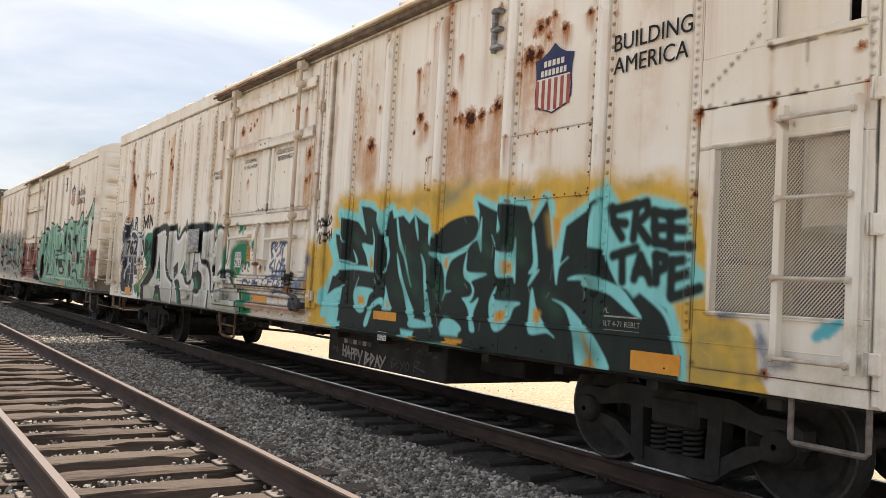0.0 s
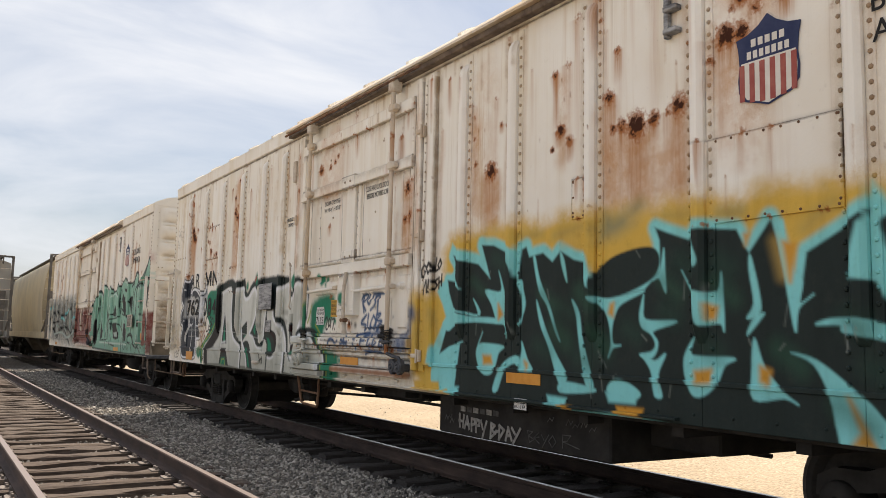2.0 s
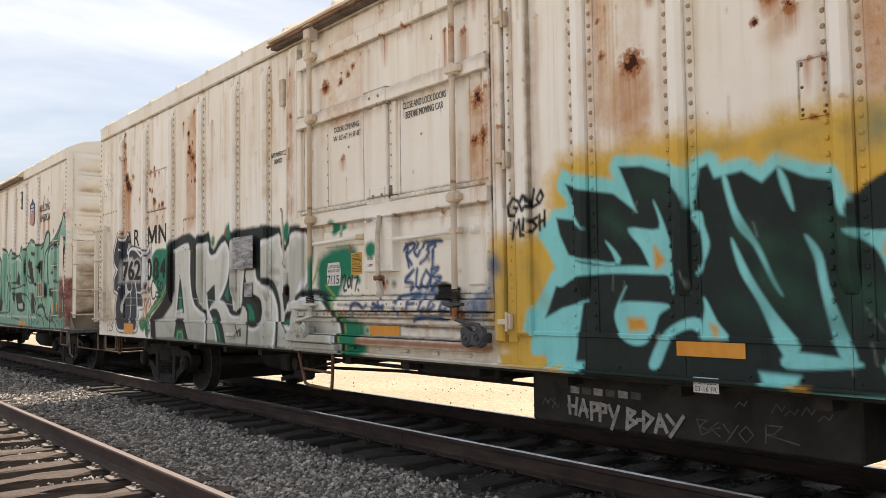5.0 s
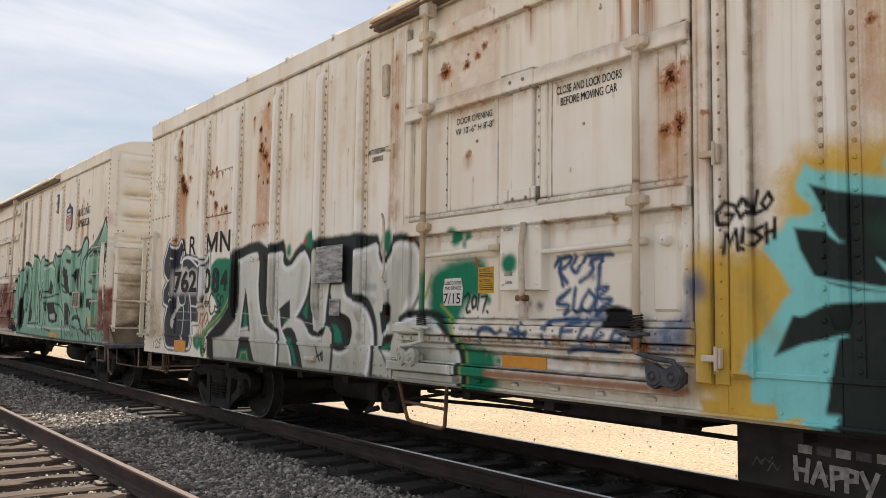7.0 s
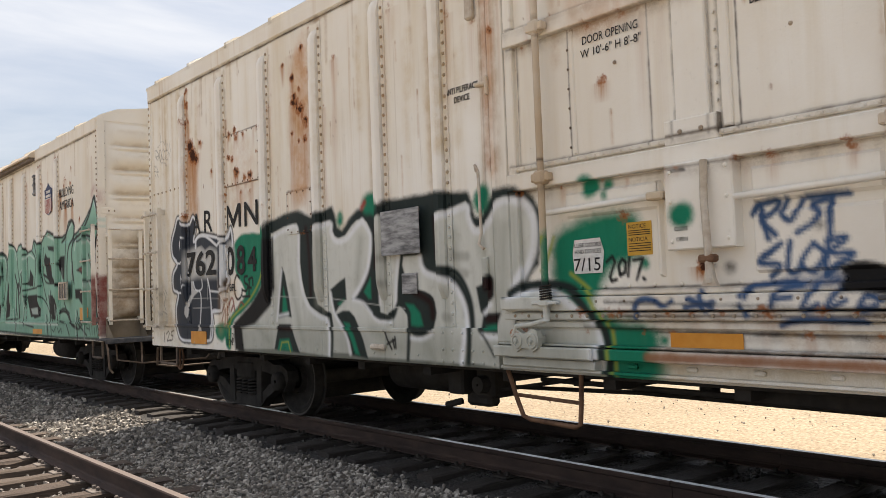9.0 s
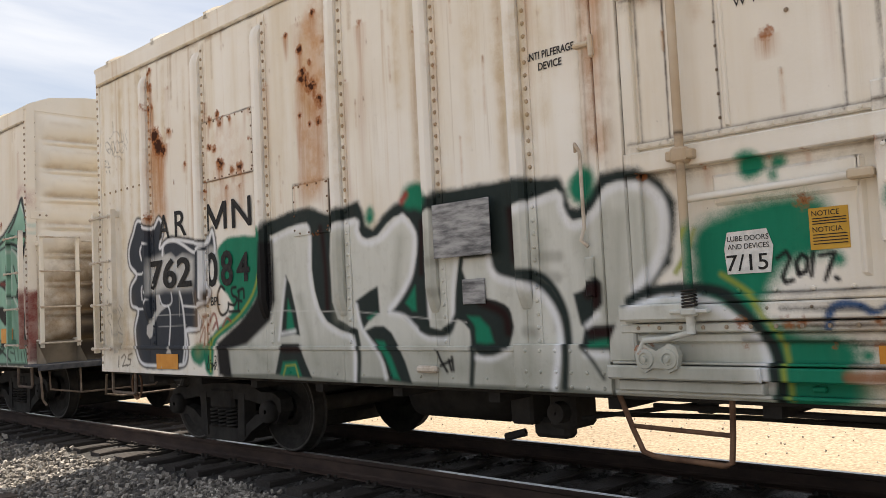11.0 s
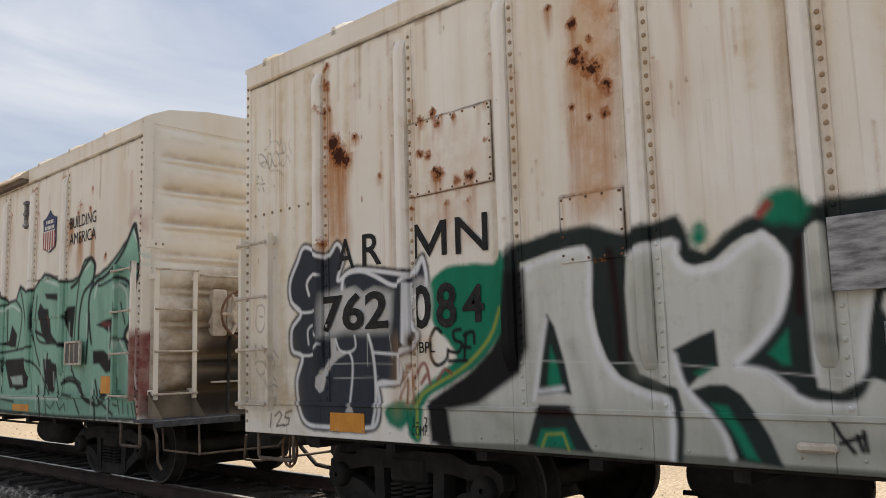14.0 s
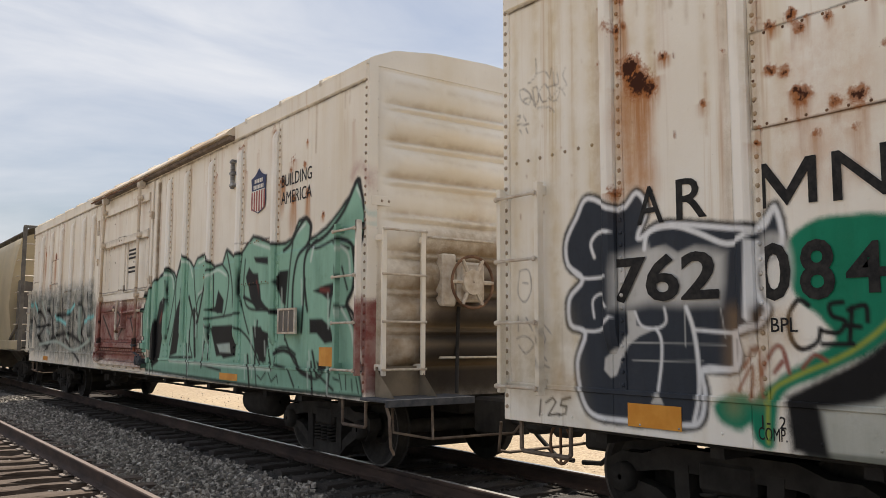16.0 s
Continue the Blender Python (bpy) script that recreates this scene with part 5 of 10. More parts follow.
A.line(SOOTY, [(9.64, 1.31), (9.64, 1.3)], 0.08, 0.03, 0)
A.line(SOOTY, [(9.68, 1.74), (9.68, 1.74)], 0.02, 0.03, 0)
A.line(SOOTY, [(10.66, 1.9), (10.66, 1.89)], 0.02, 0.03, 0)
A.line(OCHRE, [(9.49, 3.05), (9.49, 2.49)], 0.06, 0.06, 0)
A.line(OCHRE, [(9.33, 2.76), (9.35, 2.38)], 0.06, 0.06, 0)
A.line(OCHRE, [(9.66, 2.84), (9.66, 2.43)], 0.06, 0.06, 0)
A.line(OCHRE, [(11.81, 3.62), (11.78, 3.1)], 0.06, 0.06, 0)
A.line(OCHRE, [(10.03, 1.28), (10.01, 1.21)], 0.06, 0.06, 0)
A.line(OCHRE, [(9.81, 1.27), (9.81, 1.2)], 0.06, 0.06, 0)
A.line(OCHRE, [(10.26, 1.28), (10.26, 1.22)], 0.06, 0.06, 0)
A.line(INK, [(11.438, 1.732), (11.391, 1.764), (11.372, 1.727), (11.417, 1.637), (11.404, 1.606), (11.368, 1.618)], 0.022, 0.009, 0)
A.line(INK, [(11.315, 1.743), (11.346, 1.705), (11.336, 1.643), (11.296, 1.661), (11.287, 1.721), (11.315, 1.743)], 0.022, 0.009, 0)
A.line(INK, [(11.258, 1.749), (11.274, 1.633)], 0.022, 0.009, 0)
A.line(INK, [(11.228, 1.731), (11.155, 1.741), (11.211, 1.61)], 0.022, 0.009, 0)
A.line(INK, [(11.159, 1.619), (11.148, 1.61)], 0.022, 0.009, 0)
A.fill(INK, [(9.95, 1.64), (9.84, 1.65), (9.67, 1.6), (9.69, 1.52), (9.95, 1.52)], 0, 0.03, 0)
# grey character with white outlines
A.fill(GREEN, [(16.64, 1.87), (16.7, 2.06), (16.65, 2.2), (16.49, 2.27), (16.27, 2.27), (16.08, 2.25), (16.01, 2.29), (15.94, 2.31), (15.94, 2.08), (15.99, 1.86), (16.11, 1.68), (16.29, 1.55), (16.54, 1.43), (16.77, 1.31), (16.82, 1.03), (16.93, 1.07), (16.94, 1.24), (16.83, 1.36), (16.61, 1.5), (16.43, 1.62), (16.51, 1.75)], 0.01, 0.022, 1)
A.fill(GREEN, [(17.19, 1.25), (16.99, 1.3), (16.91, 1.21), (17.02, 1.11), (17.16, 1.15)], 0.01, 0.03, 1)
A.line(GREEN, [(16.9, 1.16), (16.9, 1.15)], 0.08, 0.04, 0)
A.line(LIME, [(16.02, 1.95), (16.12, 1.75), (16.36, 1.56), (16.68, 1.42), (16.83, 1.31), (16.85, 1.05)], 0.022, 0.016, 1)
A.fill(INK, [(15.93, 2.19), (15.8, 2.2), (15.79, 1.68), (15.86, 1.51), (16.25, 1.3), (16.53, 1.25), (16.49, 0.99), (16.71, 1.01), (16.74, 1.31), (16.26, 1.55), (15.99, 1.77)], 0, 0.03, 0)
A.fill(INK, [(18.21, 2.62), (18.33, 2.49), (18.44, 2.32), (18.42, 2.15), (18.28, 2.04), (18.41, 1.91), (18.4, 1.72), (18.26, 1.66), (18.34, 1.46), (18.3, 1.23), (18.19, 1.1), (17.93, 1.08), (17.43, 1.09), (17.3, 1.13), (17.26, 1.29), (17.27, 1.44), (17.04, 1.45), (17.01, 1.63), (17.03, 1.65), (16.88, 1.7), (16.82, 1.8), (16.87, 1.87), (16.88, 2.05), (16.72, 2.16), (16.76, 2.38), (16.84, 2.27), (16.95, 2.27), (17.43, 2.35), (17.61, 2.35), (17.76, 2.29), (17.68, 2.47), (17.77, 2.6), (17.92, 2.5)], 0.035, 0.02, 1)
A.fill(WHITE, [(18.21, 2.62), (18.33, 2.49), (18.44, 2.32), (18.42, 2.15), (18.28, 2.04), (18.41, 1.91), (18.4, 1.72), (18.26, 1.66), (18.34, 1.46), (18.3, 1.23), (18.19, 1.1), (17.93, 1.08), (17.43, 1.09), (17.3, 1.13), (17.26, 1.29), (17.27, 1.44), (17.04, 1.45), (17.01, 1.63), (17.03, 1.65), (16.88, 1.7), (16.82, 1.8), (16.87, 1.87), (16.88, 2.05), (16.72, 2.16), (16.76, 2.38), (16.84, 2.27), (16.95, 2.27), (17.43, 2.35), (17.61, 2.35), (17.76, 2.29), (17.68, 2.47), (17.77, 2.6), (17.92, 2.5)], 0.012, 0.012, 1)
A.fill(SLATE, [(18.21, 2.62), (18.33, 2.49), (18.44, 2.32), (18.42, 2.15), (18.28, 2.04), (18.41, 1.91), (18.4, 1.72), (18.26, 1.66), (18.34, 1.46), (18.3, 1.23), (18.19, 1.1), (17.93, 1.08), (17.43, 1.09), (17.3, 1.13), (17.26, 1.29), (17.27, 1.44), (17.04, 1.45), (17.01, 1.63), (17.03, 1.65), (16.88, 1.7), (16.82, 1.8), (16.87, 1.87), (16.88, 2.05), (16.72, 2.16), (16.76, 2.38), (16.84, 2.27), (16.95, 2.27), (17.43, 2.35), (17.61, 2.35), (17.76, 2.29), (17.68, 2.47), (17.77, 2.6), (17.92, 2.5)], -0.022, 0.012, 1)
A.fill(FIELD, [(17.98, 1.82), (17.98, 2.08), (17.95, 2.19), (17.71, 2.23), (17.59, 2.25), (17.44, 2.19), (17.31, 2.21), (17.15, 2.17), (17.08, 2.14), (17.09, 1.96), (17.13, 1.82), (17.43, 1.82), (17.68, 1.84), (17.86, 1.81)], -0.015, 0.055, 0)
A.fill(SLATE, [(17.66, 2.21), (17.66, 2.27), (17.59, 2.31), (17.43, 2.29), (17.19, 2.21), (17.07, 2.18), (17.31, 2.21), (17.44, 2.17), (17.53, 2.23)], 0, 0.012, 0)
A.fill(SLATE, [(17.06, 2.14), (16.95, 2.16), (16.95, 1.76), (17.05, 1.69), (17.1, 1.81)], 0, 0.014, 0)
A.fill(HILITE, [(16.93, 2.2), (16.86, 2.19), (16.89, 1.82), (16.92, 1.72), (16.95, 1.75)], 0, 0.012, 0)
A.fill(HAZE, [(16.86, 2.18), (16.77, 2.23), (16.68, 2.16), (16.66, 2.0), (16.7, 1.85), (16.79, 1.81), (16.86, 1.88)], 0, 0.03, 1)
A.fill(FIELD, [(17.87, 1.81), (17.8, 1.81), (17.79, 1.71), (17.63, 1.69), (17.77, 1.64), (17.86, 1.58), (17.92, 1.47), (17.97, 1.38), (18.02, 1.36), (18.08, 1.41), (18.07, 1.49), (18.0, 1.54), (17.93, 1.57), (17.86, 1.66)], 0, 0.01, 0)
A.fill(FIELD, [(17.68, 1.21), (17.62, 1.3), (17.58, 1.21)], 0, 0.01, 0)
A.line(HILITE, [(17.71, 2.21), (17.68, 2.31), (17.57, 2.34), (17.43, 2.33), (17.27, 2.27), (17.08, 2.19), (16.94, 2.22), (16.84, 2.29), (16.77, 2.37)], 0.034, 0.01, 1)
A.line(HILITE, [(17.98, 2.35), (18.11, 2.36), (18.19, 2.29), (18.16, 2.19)], 0.026, 0.01, 1)
A.line(HILITE, [(18.17, 1.77), (18.18, 1.89), (18.09, 1.93), (18.01, 1.84)], 0.018, 0.01, 1)
A.line(HILITE, [(18.42, 2.15), (18.28, 2.05), (18.02, 2.05)], 0.022, 0.01, 1)
A.line(HILITE, [(18.29, 1.68), (18.12, 1.68), (17.98, 1.77)], 0.022, 0.01, 1)
A.line(HILITE, [(17.8, 1.8), (17.75, 1.71), (17.63, 1.69), (17.55, 1.73), (17.56, 1.82)], 0.018, 0.01, 1)
A.line(HILITE, [(17.63, 1.69), (17.59, 1.62), (17.59, 1.48), (17.62, 1.3)], 0.022, 0.01, 1)
A.line(HILITE, [(17.39, 1.82), (17.34, 1.69), (17.31, 1.49), (17.31, 1.28), (17.35, 1.12)], 0.03, 0.01, 1)
A.line(HILITE, [(17.33, 1.68), (17.06, 1.66)], 0.022, 0.01, 1)
A.line(HILITE, [(17.29, 1.43), (17.04, 1.45)], 0.03, 0.01, 1)
A.line(HILITE, [(17.05, 1.66), (17.05, 1.46)], 0.028, 0.01, 1)
A.line(HILITE, [(17.05, 1.66), (16.93, 1.7)], 0.026, 0.01, 1)
A.line(SEAM, [(17.87, 1.6), (17.11, 1.59)], 0.006, 0.007, 0)
A.line(SEAM, [(17.83, 1.48), (17.27, 1.49)], 0.006, 0.007, 0)
A.line(SEAM, [(17.4, 1.8), (17.4, 1.58)], 0.006, 0.007, 0)
A.line(SEAM, [(17.14, 1.81), (17.11, 1.63)], 0.006, 0.007, 0)
A.line(INK, [(16.58, 1.81), (16.64, 1.84), (16.7, 1.75), (16.69, 1.63), (16.63, 1.57), (16.54, 1.61), (16.52, 1.68)], 0.028, 0.01, 1)
A.line(INK, [(16.39, 1.82), (16.46, 1.81), (16.45, 1.75), (16.38, 1.72), (16.42, 1.66), (16.51, 1.67)], 0.028, 0.01, 1)
A.line(INK, [(16.36, 1.78), (16.27, 1.8), (16.26, 1.72)], 0.028, 0.01, 1)
A.line(INK, [(16.38, 1.7), (16.3, 1.69)], 0.028, 0.01, 1)
A.line(INK, [(16.34, 1.79), (16.36, 1.61)], 0.028, 0.01, 1)
A.line(INK, [(16.51, 1.6), (16.34, 1.6)], 0.028, 0.01, 1)
A.line(INK, [(18.713, 1.171), (18.727, 1.059)], 0.018, 0.008, 0)
A.line(INK, [(18.659, 1.154), (18.587, 1.195), (18.552, 1.165), (18.636, 1.066), (18.518, 1.083)], 0.018, 0.008, 0)
A.line(INK, [(18.407, 1.206), (18.493, 1.185), (18.506, 1.144), (18.443, 1.14), (18.455, 1.091), (18.524, 1.07)], 0.018, 0.008, 0)
A.line(RUSTRED, [(16.99, 1.46), (16.9, 1.58), (16.87, 1.42)], 0.022, 0.014, 1)
A.line(RUSTRED, [(16.87, 1.43), (16.81, 1.56), (16.75, 1.58), (16.71, 1.44)], 0.022, 0.014, 1)
A.line(RUSTRED, [(16.63, 1.47), (16.56, 1.54), (16.49, 1.51)], 0.022, 0.014, 1)
A.line(RUSTRED, [(17.03, 1.33), (16.94, 1.47), (16.95, 1.29)], 0.022, 0.014, 1)
A.line(RUSTRED, [(16.89, 1.5), (16.87, 1.3)], 0.022, 0.014, 1)
A.line(RUSTRED, [(16.8, 1.44), (16.75, 1.5)], 0.022, 0.014, 1)
A.line(OCHRE, [(17.07, 1.23), (17.05, 1.76)], 0.1, 0.08, 0)
A.line(OCHRE, [(16.9, 1.31), (16.86, 1.75)], 0.1, 0.08, 0)
A.line(OCHRE, [(16.94, 1.63), (16.95, 1.34)], 0.1, 0.08, 0)
A.line(OCHRE, [(16.72, 1.75), (16.71, 1.63)], 0.1, 0.08, 0)
A.fill(DUST, [(19.15, 1.8), (18.45, 1.78), (18.3, 1.03), (19.15, 1.16)], 0, 0.2, 0)
A.line(OCHRE, [(18.55, 1.25), (18.52, 1.38)], 0.08, 0.08, 0)
A.line(OCHRE, [(18.43, 1.26), (18.39, 1.33)], 0.08, 0.08, 0)
A.line(SCRAWL, [(18.74, 3.78), (18.74, 3.65), (18.83, 3.6)], 0.01, 0.009, 1)
A.line(SCRAWL, [(18.74, 3.65), (18.64, 3.65), (18.59, 3.59), (18.57, 3.66)], 0.01, 0.009, 1)
A.line(SCRAWL, [(18.93, 3.57), (18.88, 3.57), (18.8, 3.5), (18.83, 3.44), (18.91, 3.49), (18.93, 3.55)], 0.01, 0.009, 1)
A.line(SCRAWL, [(18.89, 3.48), (18.8, 3.49), (18.75, 3.4), (18.78, 3.54), (18.73, 3.55), (18.72, 3.44), (18.77, 3.42)], 0.01, 0.009, 1)
A.line(SCRAWL, [(18.7, 3.52), (18.64, 3.55), (18.59, 3.45), (18.67, 3.42), (18.71, 3.5)], 0.01, 0.009, 1)
A.line(SCRAWL, [(18.62, 3.52), (18.51, 3.52)], 0.01, 0.009, 1)
A.line(SCRAWL, [(18.55, 3.62), (18.54, 3.52), (18.5, 3.52), (18.51, 3.6)], 0.01, 0.009, 1)
A.line(SCRAWL, [(18.59, 3.42), (18.48, 3.49), (18.52, 3.4), (18.59, 3.42)], 0.01, 0.009, 1)
A.line(SCRAWL, [(18.42, 3.63), (18.45, 3.57), (18.41, 3.49), (18.46, 3.47), (18.43, 3.42)], 0.01, 0.009, 1)
A.line(SCRAWL, [(18.73, 3.38), (18.61, 3.37), (18.55, 3.32)], 0.01, 0.009, 1)
A.line(SCRAWL, [(18.96, 3.37), (18.92, 3.36), (18.96, 3.33)], 0.01, 0.009, 1)
A.line(SCRAWL, [(18.89, 3.36), (18.86, 3.31)], 0.01, 0.009, 1)
A.line(SCRAWL, [(18.96, 3.3), (18.83, 3.28)], 0.01, 0.009, 1)
A.line(SCRAWL, [(18.93, 3.25), (18.91, 3.22)], 0.01, 0.009, 1)
A.line(SCRAWL, [(18.86, 3.25), (18.84, 3.21)], 0.01, 0.009, 1)
A.line(SCRAWL, [(18.94, 2.14), (18.84, 2.14), (18.81, 2.0), (18.88, 1.9), (18.96, 1.97), (18.94, 2.14)], 0.012, 0.009, 1)
A.line(SCRAWL, [(18.91, 2.05), (18.85, 2.04)], 0.012, 0.009, 1)
A.line(SCRAWL, [(18.98, 1.75), (18.79, 1.74)], 0.012, 0.009, 1)
A.line(SCRAWL, [(18.96, 1.79), (18.96, 1.68)], 0.012, 0.009, 1)
A.line(SCRAWL, [(18.87, 1.78), (18.8, 1.68)], 0.012, 0.009, 1)
A.line(SCRAWL, [(18.98, 1.62), (18.88, 1.64), (18.79, 1.58), (18.88, 1.51), (18.96, 1.57)], 0.012, 0.009, 1)
A.line(SCRAWL, [(18.72, 1.7), (18.66, 1.62), (18.71, 1.54), (18.65, 1.46)], 0.012, 0.009, 1)
A.line(SCRAWL, [(18.68, 1.73), (18.6, 1.66)], 0.012, 0.009, 1)
A.line(SCRAWL, [(18.76, 1.45), (18.62, 1.41)], 0.012, 0.009, 1)
# grime and painted-in shade below the rivets, grime along the seams of the machinery end
for y, z in [(3.609, v) for v in np.arange(1.34, 4.2, 0.0575)] + [(3.523 - 0.373 * k / 8, 2.894 + 0.288 * k / 8) for k in range(9)] + [(y, 2.796) for y in np.arange(2.505, 3.5, 0.1238)] + [(2.426, v) for v in np.arange(2.793, 3.6, 0.064)]:
    A.line(DARK_UMBER + (0.35,), [(y, z - 0.008), (y + 0.001, z - 0.008)], 0.034, 0.012, 0)
for a, e in ((3.557, 3.44), (3.33, 3.03), (2.92, 2.82)):
    A.line(DARK_UMBER, [(a, 2.772), (e, 2.769)], 0.012, 0.008, 0)
A.line(DARK_UMBER, [(3.58, 1.34), (3.575, 2.77)], 0.008, 0.006, 0)
A.line(UMBER + (0.6,), [(3.645, 1.34), (3.645, 4.2)], 0.008, 0.006, 0)
A.line(DARK_UMBER, [(3.06, 3.08), (2.76, 3.075)], 0.014, 0.008, 0)
A.line(DARK_UMBER, [(2.70, 3.08), (2.50, 3.072)], 0.01, 0.007, 0)
A.line(UMBER + (0.7,), [(2.818, 3.075), (2.817, 2.95)], 0.016, 0.012, 0)
A.line(DARK_UMBER, [(3.56, 2.512), (2.46, 2.506)], 0.010, 0.007, 0)
A.line(DARK_UMBER, [(2.398, 2.77), (2.39, 1.1)], 0.008, 0.006, 0)
A.line(UMBER + (0.5,), [(2.44, 3.08), (2.435, 2.8)], 0.02, 0.015, 0)
for y, z, r in ((3.576, 2.758, 0.05), (3.028, 2.755, 0.045), (3.05, 3.09, 0.04)):
    A.line(DARK_UMBER + (0.9,), [(y, z), (y, z - 0.01)], r, 0.014, 0)
    A.line((0.50, 0.30, 0.13, 0.45), [(y, z - 0.03), (y, z - 0.3)], 0.03, 0.025, 0)
# pin-prick rust specks with short tails
for k in range(150):
    y, z = wet.uniform(2.5, 19.0), wet.uniform(2.5, 4.15)
    A.line((0.30, 0.13, 0.06, wet.uniform(0.4, 0.9)), [(y, z), (y, z - wet.uniform(0.0, 0.03))], wet.uniform(0.006, 0.016), 0.009, 0)
    if k % 3 == 0:
        A.line((0.50, 0.28, 0.12, 0.4), [(y, z), (y, z - wet.uniform(0.1, 0.4))], 0.014, 0.014, 0)
# rust and dark gaps beside the door posts
A.line((0.26, 0.11, 0.055, 0.85), [(12.455, 4.2), (12.452, 2.45)], 0.022, 0.016, 0)
A.line((0.44, 0.21, 0.09, 0.5), [(12.50, 3.9), (12.49, 2.5)], 0.06, 0.04, 0)
for y in (12.257, 9.262, 9.142, 9.028):
    A.line(DARK_UMBER + (0.85,), [(y, 4.15), (y, 2.2)], 0.010, 0.009, 0)
# rusty run of the lower door track
A.line((0.33, 0.145, 0.07, 0.85), [(11.115, 1.147), (9.36, 1.147)], 0.06, 0.02, 0)
A.line(DARK_UMBER + (0.8,), [(11.115, 1.195), (9.36, 1.195)], 0.02, 0.012, 0)
# blue and turquoise touches at the machinery end
A.line(CYAN, [(2.71, 1.36), (2.65, 1.42)], 0.05, 0.02, 0)
A.line(CYAN, [(2.69, 1.36), (2.6, 1.43)], 0.05, 0.02, 0)
A.line(CYAN, [(2.64, 1.38), (2.56, 1.45)], 0.05, 0.02, 0)
# mint green piece on the second car
B.fill(INK, [(28.24, 1.1), (28.35, 1.96), (28.1, 2.38), (27.63, 2.58), (27.23, 2.67), (27.01, 2.59), (26.89, 2.5), (26.71, 2.75), (26.52, 2.82), (26.32, 2.72), (26.14, 2.62), (25.99, 2.74), (25.65, 2.78), (25.49, 2.66), (25.31, 2.57), (25.01, 2.59), (24.88, 2.77), (24.62, 2.65), (24.34, 2.69), (24.03, 2.87), (23.82, 2.83), (23.4, 2.72), (23.09, 2.7), (22.9, 2.75), (22.74, 2.93), (22.57, 2.95), (22.48, 2.87), (22.5, 2.68), (22.32, 2.72), (22.06, 2.79), (21.82, 2.92), (21.58, 3.07), (21.45, 3.21), (21.37, 3.06), (21.31, 2.87), (21.31, 2.75), (21.34, 2.68), (21.4, 2.61), (21.54, 2.53), (21.5, 2.3), (21.55, 2.07), (21.66, 1.96), (21.48, 1.72), (21.42, 1.5), (21.39, 1.3), (21.3, 1.06), (23.39, 1.04)], 0.045, 0.025, 0)
B.fill(MINT, [(28.24, 1.1), (28.35, 1.96), (28.1, 2.38), (27.63, 2.58), (27.23, 2.67), (27.01, 2.59), (26.89, 2.5), (26.71, 2.75), (26.52, 2.82), (26.32, 2.72), (26.14, 2.62), (25.99, 2.74), (25.65, 2.78), (25.49, 2.66), (25.31, 2.57), (25.01, 2.59), (24.88, 2.77), (24.62, 2.65), (24.34, 2.69), (24.03, 2.87), (23.82, 2.83), (23.4, 2.72), (23.09, 2.7), (22.9, 2.75), (22.74, 2.93), (22.57, 2.95), (22.48, 2.87), (22.5, 2.68), (22.32, 2.72), (22.06, 2.79), (21.82, 2.92), (21.58, 3.07), (21.45, 3.21), (21.37, 3.06), (21.31, 2.87), (21.31, 2.75), (21.34, 2.68), (21.4, 2.61), (21.54, 2.53), (21.5, 2.3), (21.55, 2.07), (21.66, 1.96), (21.48, 1.72), (21.42, 1.5), (21.39, 1.3), (21.3, 1.06), (23.39, 1.04)], 0, 0.018, 0)
B.fill(MINTSHADE, [(28.13, 1.17), (24.8, 1.3), (22.26, 1.36), (21.31, 1.28), (21.3, 1.06), (23.39, 1.04), (28.24, 1.08)], 0, 0.1, 0)
B.line(MINTSHADE, [(28.01, 2.14), (27.98, 1.41)], 0.14, 0.1, 0)
B.line(MINTSHADE, [(26.14, 1.92), (25.87, 1.44)], 0.14, 0.1, 0)
B.line(MINTSHADE, [(24.42, 2.48), (24.39, 2.04)], 0.14, 0.1, 0)
B.line(MINTSHADE, [(23.64, 2.57), (23.44, 2.01)], 0.14, 0.1, 0)
B.line(MINTSHADE, [(22.31, 2.47), (22.23, 2.22)], 0.14, 0.1, 0)
B.line(MINTSHADE, [(21.81, 2.8), (21.4, 2.87)], 0.14, 0.1, 0)
B.line(MINTSHADE, [(22.83, 1.86), (22.67, 1.48)], 0.14, 0.1, 0)
B.line(MINTSHADE, [(21.78, 1.84), (21.65, 1.38)], 0.14, 0.1, 0)
B.fill(INK, [(27.64, 2.17), (27.4, 2.26), (27.23, 2.21), (27.26, 2.03), (27.44, 1.68), (27.61, 1.23), (27.95, 1.13), (27.94, 1.59), (27.75, 1.95)], 0.004, 0.02, 0)
B.fill(INK, [(26.71, 2.19), (26.54, 2.31), (26.5, 2.14), (26.62, 1.85), (26.77, 1.38), (27.08, 1.33), (26.96, 1.68), (26.84, 2.02)], 0.004, 0.02, 0)
B.fill(INK, [(25.27, 2.02), (25.07, 2.17), (24.99, 2.13), (25.02, 1.98), (25.16, 1.94)], 0.004, 0.02, 0)
B.fill(INK, [(25.35, 1.77), (24.61, 1.78), (24.48, 1.6), (24.52, 1.38), (24.91, 1.34), (25.18, 1.52)], 0.004, 0.02, 0)
B.fill(INK, [(24.0, 2.42), (23.83, 2.41), (23.74, 2.05), (23.94, 2.02), (24.04, 2.2)], 0.004, 0.02, 0)
B.fill(INK, [(23.23, 2.4), (23.0, 2.4), (23.06, 2.0), (23.16, 2.03), (23.33, 2.28)], 0.004, 0.02, 0)
B.fill(INK, [(22.36, 2.13), (22.1, 2.18), (21.89, 2.2), (21.91, 2.08), (22.01, 2.02), (22.16, 2.09)], 0.004, 0.02, 0)
